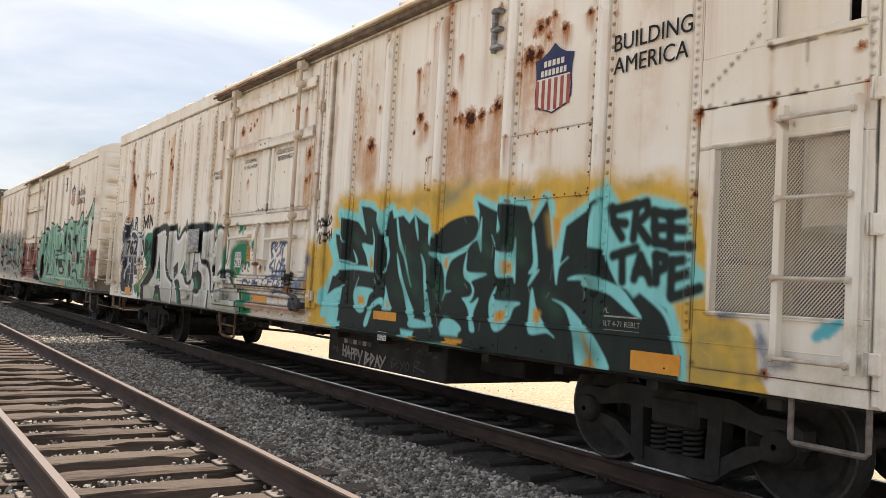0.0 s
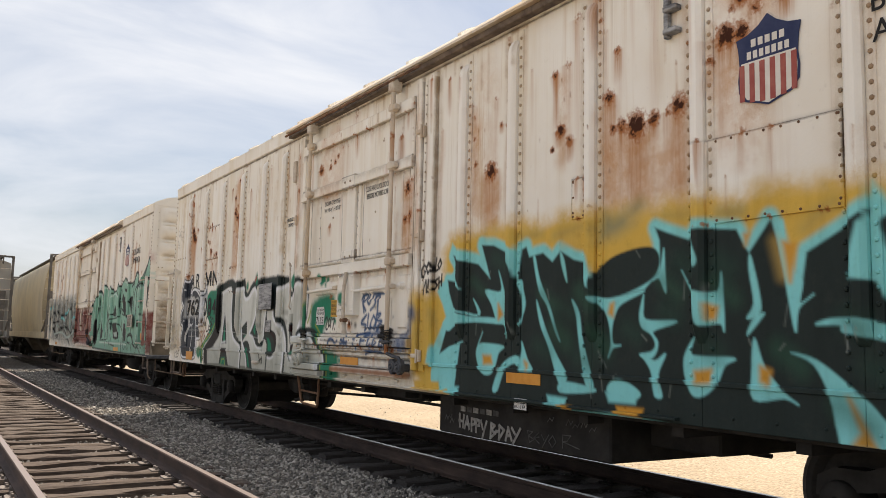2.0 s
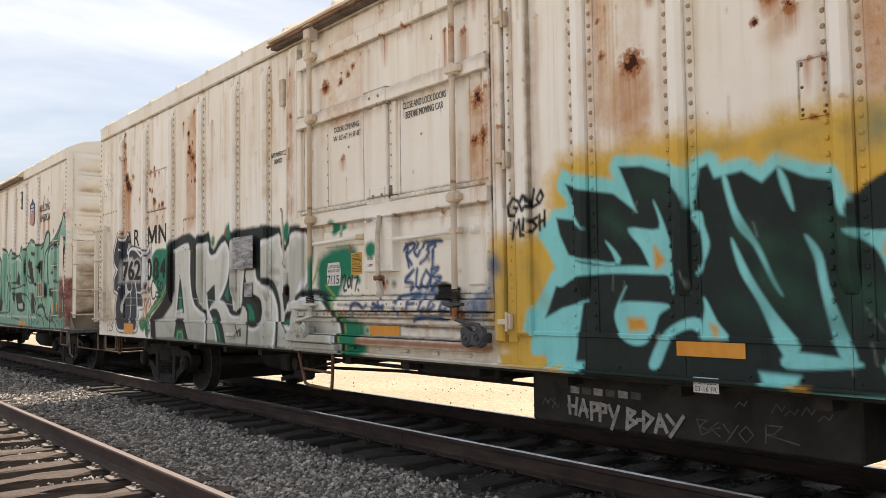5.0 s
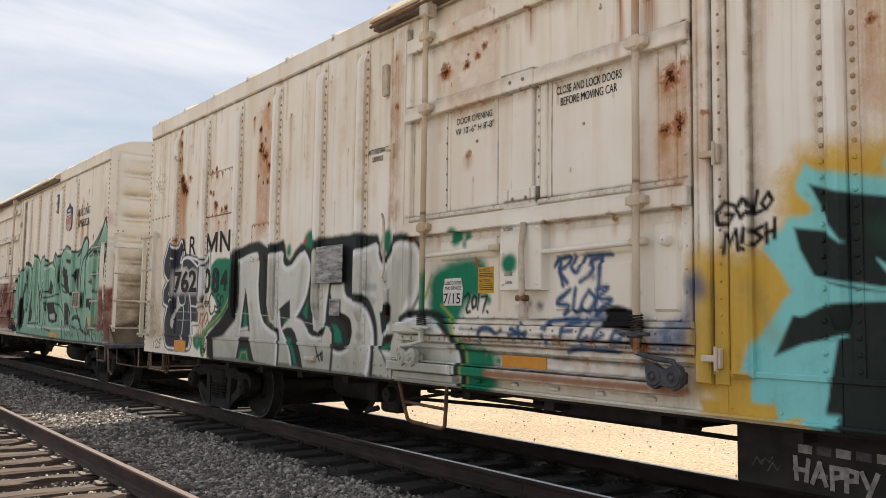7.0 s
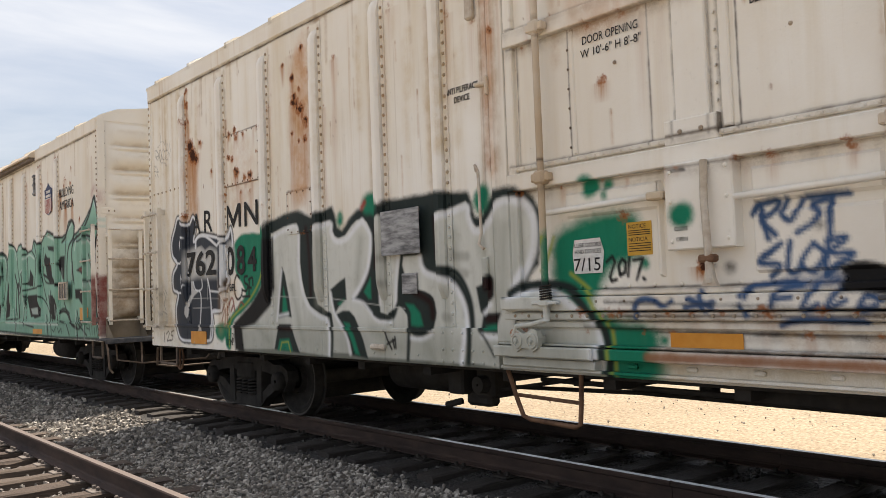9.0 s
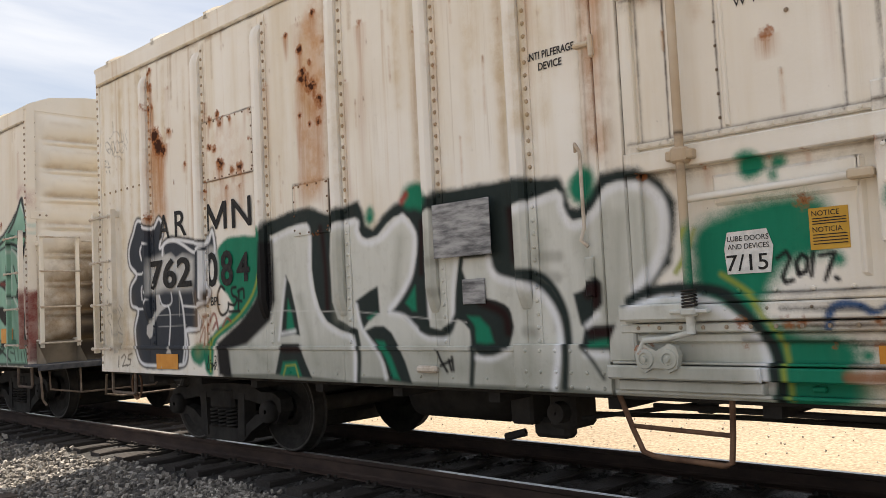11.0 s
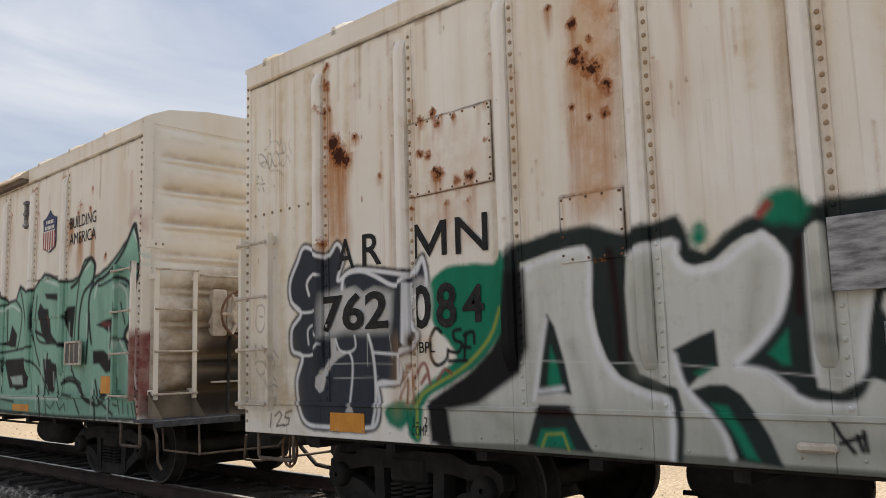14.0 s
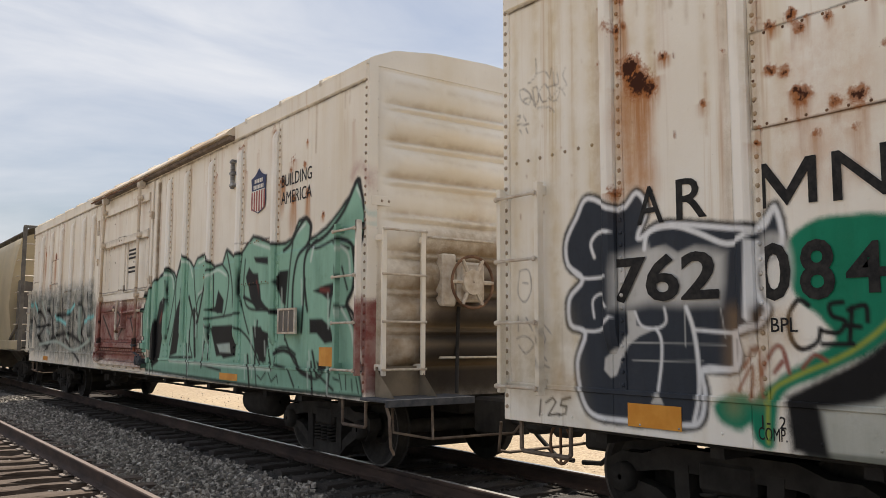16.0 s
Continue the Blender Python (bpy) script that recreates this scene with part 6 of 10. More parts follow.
B.fill(INK, [(22.44, 1.82), (22.15, 1.82), (21.96, 1.73), (21.89, 1.58), (22.08, 1.56), (22.27, 1.67), (22.43, 1.67)], 0.004, 0.02, 0)
B.fill(INK, [(23.89, 1.74), (23.5, 1.67), (23.57, 1.33), (23.76, 1.33)], 0.004, 0.02, 0)
B.fill(INK, [(22.26, 1.36), (22.0, 1.31), (22.19, 1.25)], 0.004, 0.02, 0)
B.fill(INK, [(21.54, 2.53), (21.34, 2.6), (21.38, 2.46), (21.47, 2.35)], 0.004, 0.02, 0)
B.line(REDWASH, [(27.6, 1.86), (27.48, 2.04)], 0.05, 0.03, 0)
B.line(REDWASH, [(24.98, 1.49), (24.67, 1.53)], 0.05, 0.03, 0)
B.line(REDWASH, [(23.87, 2.3), (23.84, 2.09)], 0.05, 0.03, 0)
B.line(REDWASH, [(22.19, 2.14), (22.01, 2.12)], 0.05, 0.03, 0)
B.line(INK, [(27.63, 2.58), (27.23, 2.65), (26.94, 2.46), (27.03, 2.07), (27.24, 1.59)], 0.034, 0.02, 1)
B.line(INK, [(26.71, 2.72), (26.89, 2.46), (26.88, 1.94), (27.1, 1.5)], 0.034, 0.02, 1)
B.line(INK, [(26.14, 2.62), (26.06, 2.25), (25.9, 1.84)], 0.034, 0.02, 1)
B.line(INK, [(25.91, 1.92), (26.15, 2.0), (26.23, 1.59), (26.09, 1.35)], 0.034, 0.02, 1)
B.line(INK, [(25.68, 2.31), (25.93, 2.16), (26.03, 1.92)], 0.034, 0.02, 1)
B.line(INK, [(25.31, 2.57), (25.63, 2.47), (25.62, 1.91), (25.45, 1.75)], 0.034, 0.02, 1)
B.line(INK, [(25.01, 2.59), (24.8, 2.42), (24.86, 2.05), (24.95, 1.9)], 0.034, 0.02, 1)
B.line(INK, [(25.57, 1.87), (24.95, 1.9), (24.38, 1.93)], 0.034, 0.02, 1)
B.line(INK, [(24.88, 2.76), (24.69, 2.34), (24.63, 2.01)], 0.034, 0.02, 1)
B.line(INK, [(24.23, 2.61), (24.27, 2.18), (24.11, 1.99), (23.6, 1.95), (23.05, 1.93)], 0.034, 0.02, 1)
B.line(INK, [(24.34, 2.69), (24.4, 2.18), (24.09, 1.67)], 0.034, 0.02, 1)
B.line(INK, [(24.46, 1.75), (24.09, 1.6), (23.73, 1.29)], 0.034, 0.02, 1)
B.line(INK, [(22.9, 2.71), (22.97, 2.39), (23.01, 1.93)], 0.034, 0.02, 1)
B.line(INK, [(22.5, 2.65), (22.6, 2.43), (22.53, 1.98)], 0.034, 0.02, 1)
B.line(INK, [(22.52, 2.68), (22.31, 2.6), (21.93, 2.66)], 0.034, 0.02, 1)
B.line(INK, [(23.04, 1.6), (22.81, 1.35), (22.45, 1.21), (22.25, 1.18), (22.07, 1.28)], 0.034, 0.02, 1)
B.line(INK, [(23.32, 1.3), (23.26, 1.47), (23.03, 1.51), (22.78, 1.43)], 0.034, 0.02, 1)
B.line(INK, [(23.32, 1.3), (23.02, 1.27)], 0.034, 0.02, 1)
B.line(INK, [(22.26, 1.24), (21.88, 1.08)], 0.034, 0.02, 1)
B.line(INK, [(22.95, 1.25), (22.79, 1.07)], 0.034, 0.02, 1)
B.line(INK, [(21.64, 1.94), (21.88, 1.93)], 0.034, 0.02, 1)
B.line(INK, [(27.08, 1.31), (26.09, 1.33)], 0.034, 0.02, 1)
B.line(INK, [(25.96, 1.27), (25.41, 1.21), (24.99, 1.18)], 0.034, 0.02, 1)
B.line(INK, [(21.93, 2.63), (21.59, 2.54)], 0.034, 0.02, 1)
B.line(PALE, [(27.49, 2.58), (27.11, 2.57), (27.01, 2.37)], 0.032, 0.022, 1)
B.line(PALE, [(26.66, 2.74), (26.36, 2.72), (26.18, 2.5)], 0.032, 0.022, 1)
B.line(PALE, [(25.94, 2.69), (25.58, 2.73)], 0.032, 0.022, 1)
B.line(PALE, [(25.56, 2.45), (25.21, 2.54), (24.89, 2.45)], 0.032, 0.022, 1)
B.line(PALE, [(25.94, 2.23), (25.72, 2.29)], 0.032, 0.022, 1)
B.line(PALE, [(22.8, 2.82), (22.59, 2.9)], 0.032, 0.022, 1)
B.line(PALE, [(21.45, 3.15), (21.2, 2.85), (21.2, 2.76)], 0.032, 0.022, 1)
B.line(PALE, [(21.8, 2.59), (21.61, 2.48), (21.56, 2.24)], 0.032, 0.022, 1)
B.line(PALE, [(21.73, 1.92), (21.54, 1.73), (21.47, 1.55)], 0.032, 0.022, 1)
B.line(PALE, [(22.37, 2.65), (22.44, 2.47)], 0.032, 0.022, 1)
B.line(PALE, [(27.07, 1.25), (23.4, 1.24)], 0.032, 0.022, 1)
B.line(PALE, [(23.99, 2.81), (23.4, 2.68)], 0.032, 0.022, 1)
B.line(INK, [(23.8, 1.16), (23.68, 1.11), (23.56, 1.2)], 0.02, 0.014, 0)
B.line(INK, [(23.48, 1.2), (23.39, 1.1), (23.24, 1.18), (23.21, 1.09)], 0.02, 0.014, 0)
B.line(INK, [(21.76, 1.26), (21.7, 1.09)], 0.02, 0.014, 0)
B.line(INK, [(21.88, 1.2), (21.76, 1.18)], 0.02, 0.014, 0)
B.line(INK, [(21.62, 1.24), (21.61, 1.1)], 0.02, 0.014, 0)
B.line(INK, [(21.5, 1.2), (21.48, 1.09)], 0.02, 0.014, 0)
B.line(INK, [(21.41, 1.22), (21.36, 1.08)], 0.02, 0.014, 0)
B.fill(REDWASH, [(21.37, 2.01), (21.19, 1.97), (21.02, 1.77), (21.01, 1.4), (21.14, 1.09), (21.25, 1.11), (21.32, 1.61)], 0.03, 0.05, 0)
B.fill(INK, [(24.199, 2.384), (24.105, 2.505), (23.914, 2.368), (23.807, 2.116), (23.595, 1.987), (23.872, 1.954), (24.065, 2.125)], 0.005, 0.02, 0)
B.fill(INK, [(23.96, 2.621), (23.554, 2.592), (23.546, 2.51), (23.902, 2.555)], 0.005, 0.02, 0)
B.fill(INK, [(23.974, 1.75), (23.72, 1.747), (23.552, 1.546), (23.627, 1.307), (23.893, 1.464)], 0.005, 0.02, 0)
B.fill(INK, [(25.39, 1.745), (24.679, 1.759), (24.581, 1.395), (25.158, 1.367)], 0.005, 0.02, 0)
B.fill(INK, [(25.549, 1.998), (25.243, 2.034), (25.149, 2.256), (24.953, 2.114), (24.991, 1.939)], 0.005, 0.02, 0)
B.line(INK, [(22.387, 2.659), (22.069, 2.735), (21.698, 2.96), (21.43, 3.24), (21.35, 3.08), (21.285, 2.9), (21.285, 2.75), (21.34, 2.6), (21.488, 2.497)], 0.05, 0.018, 1)
B.line(INK, [(21.831, 2.667), (21.566, 2.591), (21.447, 2.407), (21.47, 2.166), (21.626, 1.981), (21.488, 1.857), (21.393, 1.685), (21.396, 1.482), (21.317, 1.299)], 0.05, 0.018, 1)
B.line(INK, [(22.307, 2.69), (22.548, 2.558), (22.596, 2.296), (22.499, 1.918)], 0.045, 0.018, 1)
B.line(INK, [(23.13, 2.641), (22.953, 2.706), (22.786, 2.847), (22.578, 2.962), (22.443, 2.853), (22.514, 2.669), (22.761, 2.536), (22.869, 2.234), (22.876, 1.775)], 0.05, 0.018, 1)
B.line(INK, [(24.279, 2.133), (23.493, 1.944), (23.111, 1.895)], 0.05, 0.018, 1)
B.line(INK, [(23.349, 1.429), (23.074, 1.47), (22.801, 1.397), (22.659, 1.25), (22.362, 1.185)], 0.05, 0.018, 1)
B.line(INK, [(26.308, 2.209), (25.98, 1.822), (25.767, 2.189), (25.519, 2.733)], 0.06, 0.018, 1)
B.line(INK, [(25.98, 1.356), (26.074, 2.011)], 0.08, 0.018, 1)
B.fill(PALEG, [(25.153, 1.521), (24.711, 1.544), (24.673, 1.416), (25.045, 1.421)], 0, 0.02, 0)
B.line((0.45, 0.22, 0.2, 0.4), [(21.55, 3.3), (21.38, 3.38), (21.2, 3.2), (21.12, 3.05)], 0.1, 0.07, 1)
for k in range(26):
    y, z = streaks.uniform(21.4, 28.2), streaks.uniform(1.3, 2.5)
    B.line(INK, [(y, z), (y + streaks.uniform(-0.12, 0.12), z - streaks.uniform(0.2, 0.6))], streaks.uniform(0.02, 0.05), 0.018, 0)
    B.line(PALE + (0.6,), [(y + 0.08, z), (y + 0.06, z - streaks.uniform(0.15, 0.4))], 0.03, 0.02, 0)
B.fill(REDWASH, [(31.52, 2.24), (28.48, 2.2), (28.33, 1.12), (31.33, 1.19)], 0, 0.12, 0)
B.fill(WASH, [(38.04, 2.72), (34.67, 2.72), (31.89, 2.65), (31.6, 2.24), (31.61, 1.08), (37.48, 1.2)], 0.0, 0.25, 0)
B.line(INK, [(37.45, 2.41), (36.32, 1.97), (36.88, 1.56), (35.85, 1.36)], 0.1, 0.06, 1)
B.line(INK, [(35.5, 2.49), (35.43, 1.43)], 0.1, 0.06, 1)
B.line(INK, [(35.1, 2.08), (33.72, 2.12)], 0.1, 0.06, 1)
B.line(INK, [(34.61, 2.46), (34.27, 1.44)], 0.1, 0.06, 1)
B.line(INK, [(33.5, 2.3), (33.45, 1.57)], 0.1, 0.06, 1)
B.line(INK, [(33.02, 2.4), (32.46, 2.04), (32.85, 1.57)], 0.1, 0.06, 1)
B.line(INK, [(32.32, 2.5), (31.9, 1.46)], 0.1, 0.06, 1)
B.line(INK, [(35.59, 1.56), (33.9, 1.69), (32.34, 1.4)], 0.1, 0.06, 1)
B.line(INK, [(37.73, 2.13), (36.51, 1.42)], 0.07, 0.04, 1)
B.line(INK, [(35.89, 2.3), (35.31, 1.69), (36.15, 1.29)], 0.07, 0.04, 1)
B.line(INK, [(33.19, 2.05), (32.35, 1.46)], 0.07, 0.04, 1)
B.line(INK, [(34.14, 1.57), (32.76, 1.1)], 0.07, 0.04, 1)
B.line(INK, [(37.3, 1.84), (35.66, 1.89)], 0.07, 0.04, 1)
B.line(TURQ, [(37.69, 2.49), (37.02, 2.12)], 0.07, 0.05, 1)
B.line(TURQ, [(35.22, 2.09), (34.04, 1.88)], 0.07, 0.05, 1)
B.line(TURQ, [(33.98, 2.06), (33.4, 2.3)], 0.07, 0.05, 1)
B.line(TURQ, [(32.44, 1.92), (31.78, 2.02)], 0.07, 0.05, 1)
B.line(PALEG, [(36.77, 2.46), (35.74, 1.69)], 0.06, 0.04, 1)
B.line(PALEG, [(34.86, 2.27), (34.87, 1.56)], 0.06, 0.04, 1)
B.line(PALEG, [(34.04, 2.38), (33.76, 1.57)], 0.06, 0.04, 1)
B.line(PALEG, [(32.74, 2.22), (32.73, 1.45)], 0.06, 0.04, 1)
B.line(PALEG, [(36.84, 1.42), (34.97, 1.5), (33.3, 1.33), (31.92, 1.57)], 0.06, 0.04, 1)
B.line(INK, [(30.93, 2.01), (30.28, 1.58)], 0.05, 0.03, 1)
B.line(INK, [(30.18, 2.15), (29.43, 1.98), (29.9, 1.58)], 0.05, 0.03, 1)
B.line(INK, [(29.09, 1.98), (28.7, 1.49)], 0.05, 0.03, 1)
# rust blooms and their runs: place, size, length of the run, strength
A.rust(8.24, 3.58, 0.03, 0.6, 0.6)
A.rust(8.20, 3.13, 0.04, 0.5, 0.8)
A.rust(7.95, 3.03, 0.09, 0.7, 1.0)
A.rust(7.80, 3.43, 0.03, 0.1, 0.7)
A.rust(7.05, 3.68, 0.04, 0.5, 0.8)
A.rust(6.98, 3.20, 0.06, 0.15, 1.0)
A.rust(6.87, 3.10, 0.05, 0.2, 0.8)
A.rust(7.08, 3.06, 0.03, 0, 1.0)
A.rust(6.33, 3.68, 0.04, 0.3, 0.7)
A.rust(6.42, 3.34, 0.06, 1.0, 0.9)
A.rust(6.14, 3.07, 0.1, 0.9, 1.1)
A.rust(6.29, 3.10, 0.06, 0.7, 0.8)
A.rust(5.97, 3.08, 0.06, 0.2, 0.9)
A.rust(5.74, 3.13, 0.08, 1.0, 0.9)
A.rust(5.83, 3.10, 0.04, 0.6, 0.6)
A.rust(5.22, 3.71, 0.06, 0.1, 1.0)
A.rust(5.14, 3.73, 0.05, 0.3, 0.9)
A.rust(5.34, 3.49, 0.09, 0.3, 1.0)
A.rust(5.22, 3.48, 0.07, 0.3, 1.0)
A.rust(5.29, 3.65, 0.03, 0, 0.9)
A.rust(4.92, 3.64, 0.05, 0.2, 0.9)
A.rust(5.05, 3.77, 0.04, 0.2, 0.8)
A.rust(5.46, 3.35, 0.04, 0.3, 0.7)
A.rust(8.94, 4.13, 0.03, 0.5, 0.6)
A.rust(8.68, 4.07, 0.03, 0.4, 0.6)
A.rust(8.43, 4.01, 0.03, 0.3, 0.6)
A.rust(9.84, 5.07, 0.05, 0.3, 0.5)
A.rust(6.54, 4.21, 0.06, 0.6, 0.7)
A.rust(5.77, 4.02, 0.05, 0.4, 0.5)
A.rust(8.95, 4.38, 0.04, 0.25, 0.5)
A.rust(5.22, 2.84, 0.03, 0.3, 0.6)
A.rust(5.01, 2.82, 0.03, 0.4, 0.5)
A.rust(4.64, 3.70, 0.04, 0.2, 0.9)
A.rust(17.73, 3.34, 0.1, 0.9, 1.2)
A.rust(17.80, 3.46, 0.09, 0.9, 1.1)
A.rust(17.64, 3.28, 0.07, 0.1, 1.0)
A.rust(17.52, 3.46, 0.04, 0.1, 0.8)
A.rust(17.89, 4.00, 0.04, 0.2, 0.8)
A.rust(17.91, 3.75, 0.04, 0.4, 0.8)
A.rust(17.87, 4.17, 0.03, 0.1, 0.7)
A.rust(16.62, 3.46, 0.04, 0, 0.9)
A.rust(16.76, 3.44, 0.03, 0, 0.9)
A.rust(16.56, 3.37, 0.04, 0.1, 0.8)
A.rust(16.39, 3.38, 0.03, 0.1, 0.7)
A.rust(16.75, 3.17, 0.04, 0.05, 0.8)
A.rust(16.66, 3.14, 0.04, 0.05, 0.8)
A.rust(16.56, 2.98, 0.06, 0.25, 0.9)
A.rust(16.37, 2.90, 0.04, 0.15, 0.7)
A.rust(16.25, 2.90, 0.06, 0, 0.9)
A.rust(16.85, 2.76, 0.03, 0.2, 0.6)
A.rust(16.49, 2.75, 0.03, 0.3, 0.6)
A.rust(16.27, 2.75, 0.03, 0.35, 0.6)
A.rust(15.25, 3.50, 0.06, 1.0, 0.8)
A.rust(15.21, 3.42, 0.05, 0.8, 0.9)
A.rust(15.09, 3.30, 0.05, 0.9, 0.9)
A.rust(15.10, 3.12, 0.04, 0.5, 0.9)
A.rust(15.32, 3.52, 0.06, 1.2, 0.8)
A.rust(15.15, 3.35, 0.04, 0.9, 0.7)
A.rust(15.22, 3.11, 0.03, 0.1, 0.8)
A.rust(17.22, 3.08, 0.03, 0.1, 0.6)
A.rust(17.93, 2.62, 0.05, 0.3, 0.7)
A.rust(16.09, 3.15, 0.03, 0, 0.5)
A.rust(11.73, 3.65, 0.07, 0.1, 0.9)
A.rust(11.45, 3.64, 0.05, 0.05, 0.8)
A.rust(11.31, 3.69, 0.04, 0.05, 0.8)
A.rust(11.22, 3.74, 0.04, 0, 0.7)
A.rust(11.41, 2.89, 0.04, 0.15, 0.7)
A.rust(9.42, 3.08, 0.08, 0.7, 0.75)
A.rust(9.47, 2.76, 0.05, 0.3, 0.9)
A.rust(9.35, 2.80, 0.06, 0.5, 0.8)
A.rust(9.31, 3.17, 0.05, 0.9, 0.6)
A.rust(10.69, 3.89, 0.04, 0.3, 0.6)
A.rust(9.83, 3.73, 0.03, 0.6, 0.7)
A.rust(9.59, 3.66, 0.05, 0.5, 0.6)
A.rust(12.43, 3.93, 0.05, 1.2, 0.6)
A.rust(12.40, 3.47, 0.04, 0.8, 0.7)
A.rust(9.17, 2.82, 0.03, 0.6, 0.5)
A.rust(12.01, 3.89, 0.03, 0.8, 0.5)
A.rust(10.36, 3.91, 0.03, 0.05, 0.8)
A.rust(3.03, 2.73, 0.03, 0.15, 0.9)
A.rust(3.57, 2.76, 0.04, 0.1, 0.9)
A.rust(2.49, 2.98, 0.03, 0.05, 0.8)
A.rust(3.58, 2.22, 0.025, 0, 1.0)
A.rust(3.02, 1.12, 0.03, 0.05, 0.9)
A.rust(2.44, 2.78, 0.03, 0.2, 0.5)
A.rust(9.61, 1.40, 0.05, 0.1, 0.7)
A.rust(10.74, 1.67, 0.05, 0.1, 0.8)
A.rust(11.29, 2.01, 0.05, 0.2, 0.6)
B.rust(23.21, 3.49, 0.06, 0.5, 0.8)
B.rust(22.90, 3.24, 0.07, 0.6, 0.8)
B.rust(22.54, 3.26, 0.06, 0.6, 0.8)
B.rust(22.99, 3.59, 0.04, 0.2, 0.7)
B.rust(22.63, 3.60, 0.04, 0.1, 0.7)
B.rust(22.57, 3.85, 0.03, 0.1, 0.7)
B.rust(22.17, 2.96, 0.04, 0.1, 0.8)
B.rust(35.43, 3.49, 0.1, 1.0, 0.8)
B.rust(36.60, 3.65, 0.08, 1.2, 0.7)
B.rust(35.97, 3.19, 0.08, 0.9, 0.7)
B.rust(38.05, 3.31, 0.05, 0.6, 0.5)
B.rust(26.64, 4.44, 0.05, 0.1, 0.5)
B.rust(24.44, 4.13, 0.05, 0.1, 0.6)
B.rust(31.04, 3.88, 0.05, 0.3, 0.5)
B.rust(21.14, 3.18, 0.05, 0.1, 0.9)
A.rust(15.126, 4.032, 0.035, 0.3, 0.9)
A.rust(15.506, 3.939, 0.03, 0.25, 0.8)
A.rust(15.318, 3.765, 0.045, 0.5, 1.0)
A.rust(15.196, 3.63, 0.03, 0.2, 0.8)
A.rust(15.292, 3.566, 0.045, 0.8, 1.0)
A.rust(15.238, 3.439, 0.035, 0.5, 0.9)
A.rust(15.103, 3.316, 0.03, 0.4, 0.8)
A.rust(15.093, 3.113, 0.03, 0.4, 0.8)
A.rust(15.352, 3.209, 0.03, 0.6, 0.8)
A.rust(16.62, 3.476, 0.03, 0.1, 0.9)
A.rust(16.732, 3.427, 0.03, 0.1, 0.9)
A.rust(16.598, 3.015, 0.03, 0.2, 0.8)
A.rust(17.857, 3.773, 0.03, 0.5, 0.8)
A.rust(17.898, 4.143, 0.025, 0.3, 0.7)
A.rust(6.14, 3.02, 0.08, 0.8, 0.75)
A.rust(5.77, 3.09, 0.05, 0.9, 0.7)
A.rust(6.37, 3.09, 0.05, 0.9, 0.7)
A.rust(7.92, 3.00, 0.065, 0.6, 0.7)
A.rust(8.23, 3.37, 0.03, 0.8, 0.6)
A.rust(5.11, 3.60, 0.06, 0.5, 0.6)
A.rust(5.37, 3.46, 0.05, 0.8, 0.6)
A.rust(15.17, 3.43, 0.07, 0.9, 0.85)
A.rust(15.30, 3.50, 0.05, 1.1, 0.85)
A.rust(15.08, 3.26, 0.05, 0.9, 0.75)
A.rust(17.80, 3.38, 0.06, 0.85, 0.8)
A.rust(17.87, 3.95, 0.03, 1.2, 0.7)
A.rust(16.56, 2.93, 0.04, 0.4, 0.6)
A.rust(9.42, 3.12, 0.06, 0.9, 0.8)
A.rust(9.36, 2.74, 0.05, 0.5, 0.8)

# ---- ground ----
rng = np.random.default_rng(7)
SIDE = 4.42      # plane of the cars' painted side
MID = 5.96       # middle of the train's track
NEAR_MID = 1.84  # middle of the empty track
RAIL_TOP = 0.2

sand = Shape()
gx = np.concatenate((np.linspace(-900, -20, 8), np.linspace(-15, 40, 56), np.linspace(60, 900, 10)))
gy = np.concatenate((np.linspace(-900, -20, 8), np.linspace(-15, 90, 106), np.linspace(110, 1200, 10)))
px, py = np.meshgrid(gx, gy)
sand.grid(np.stack((px, py, np.where((px < 7.4) & (px > -1.2), -0.3, -0.09) + 0.03 * np.sin(px * 0.7 + 1.3 * np.sin(py * 0.31)) * (abs(px) < 45)), -1))
me = sand.mesh("ground", smooth=True)
me.materials.append(SAND)
tagged(new("ground", me), "pale tan desert sand with scattered gravel", "ground", kind="structure")

bed = Shape()
by = np.linspace(-6, 95, 500)
# bed stops at -1.3; the unseen sand beyond is added to bounce light
bx = np.concatenate(([-1.3, -1.0], np.linspace(-0.8, 4.5, 53)))
px, py = np.meshgrid(bx, by)
px[:, -1] += 0.06 * np.sin(by * 3.1) + 0.04 * np.sin(by * 11.4 + 1)
pz = 0.012 * np.sin(px * 5.1 + 2 * np.sin(py * 2.3)) + 0.01 * np.sin(py * 7.7 + px * 3.0) - 0.02
pz = pz - 0.05 * np.exp(-((px - 3.75) / 0.5) ** 2) - 0.13 * np.exp(-((px - NEAR_MID) / 1.05) ** 6)
pz[:, 0] = -0.4
bed.grid(np.stack((px, py, pz), -1))
me = bed.mesh("ballast_bed", smooth=True)
me.materials.append(BED)
tagged(new("ballast_bed", me), "grey crushed stone bed of the empty track", "ballast", kind="structure")

# strip of bed under the train, its shade painted in by a darker material
under_bed = Shape()
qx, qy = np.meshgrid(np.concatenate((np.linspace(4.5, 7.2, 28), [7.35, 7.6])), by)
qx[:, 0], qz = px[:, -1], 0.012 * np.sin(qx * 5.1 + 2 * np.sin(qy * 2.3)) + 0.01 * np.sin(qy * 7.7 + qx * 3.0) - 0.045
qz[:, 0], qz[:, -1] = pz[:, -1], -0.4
under_bed.grid(np.stack((qx, qy, qz), -1))
me = under_bed.mesh("shade_dark_bed", smooth=True)
me.materials.append(SHADED_BED)
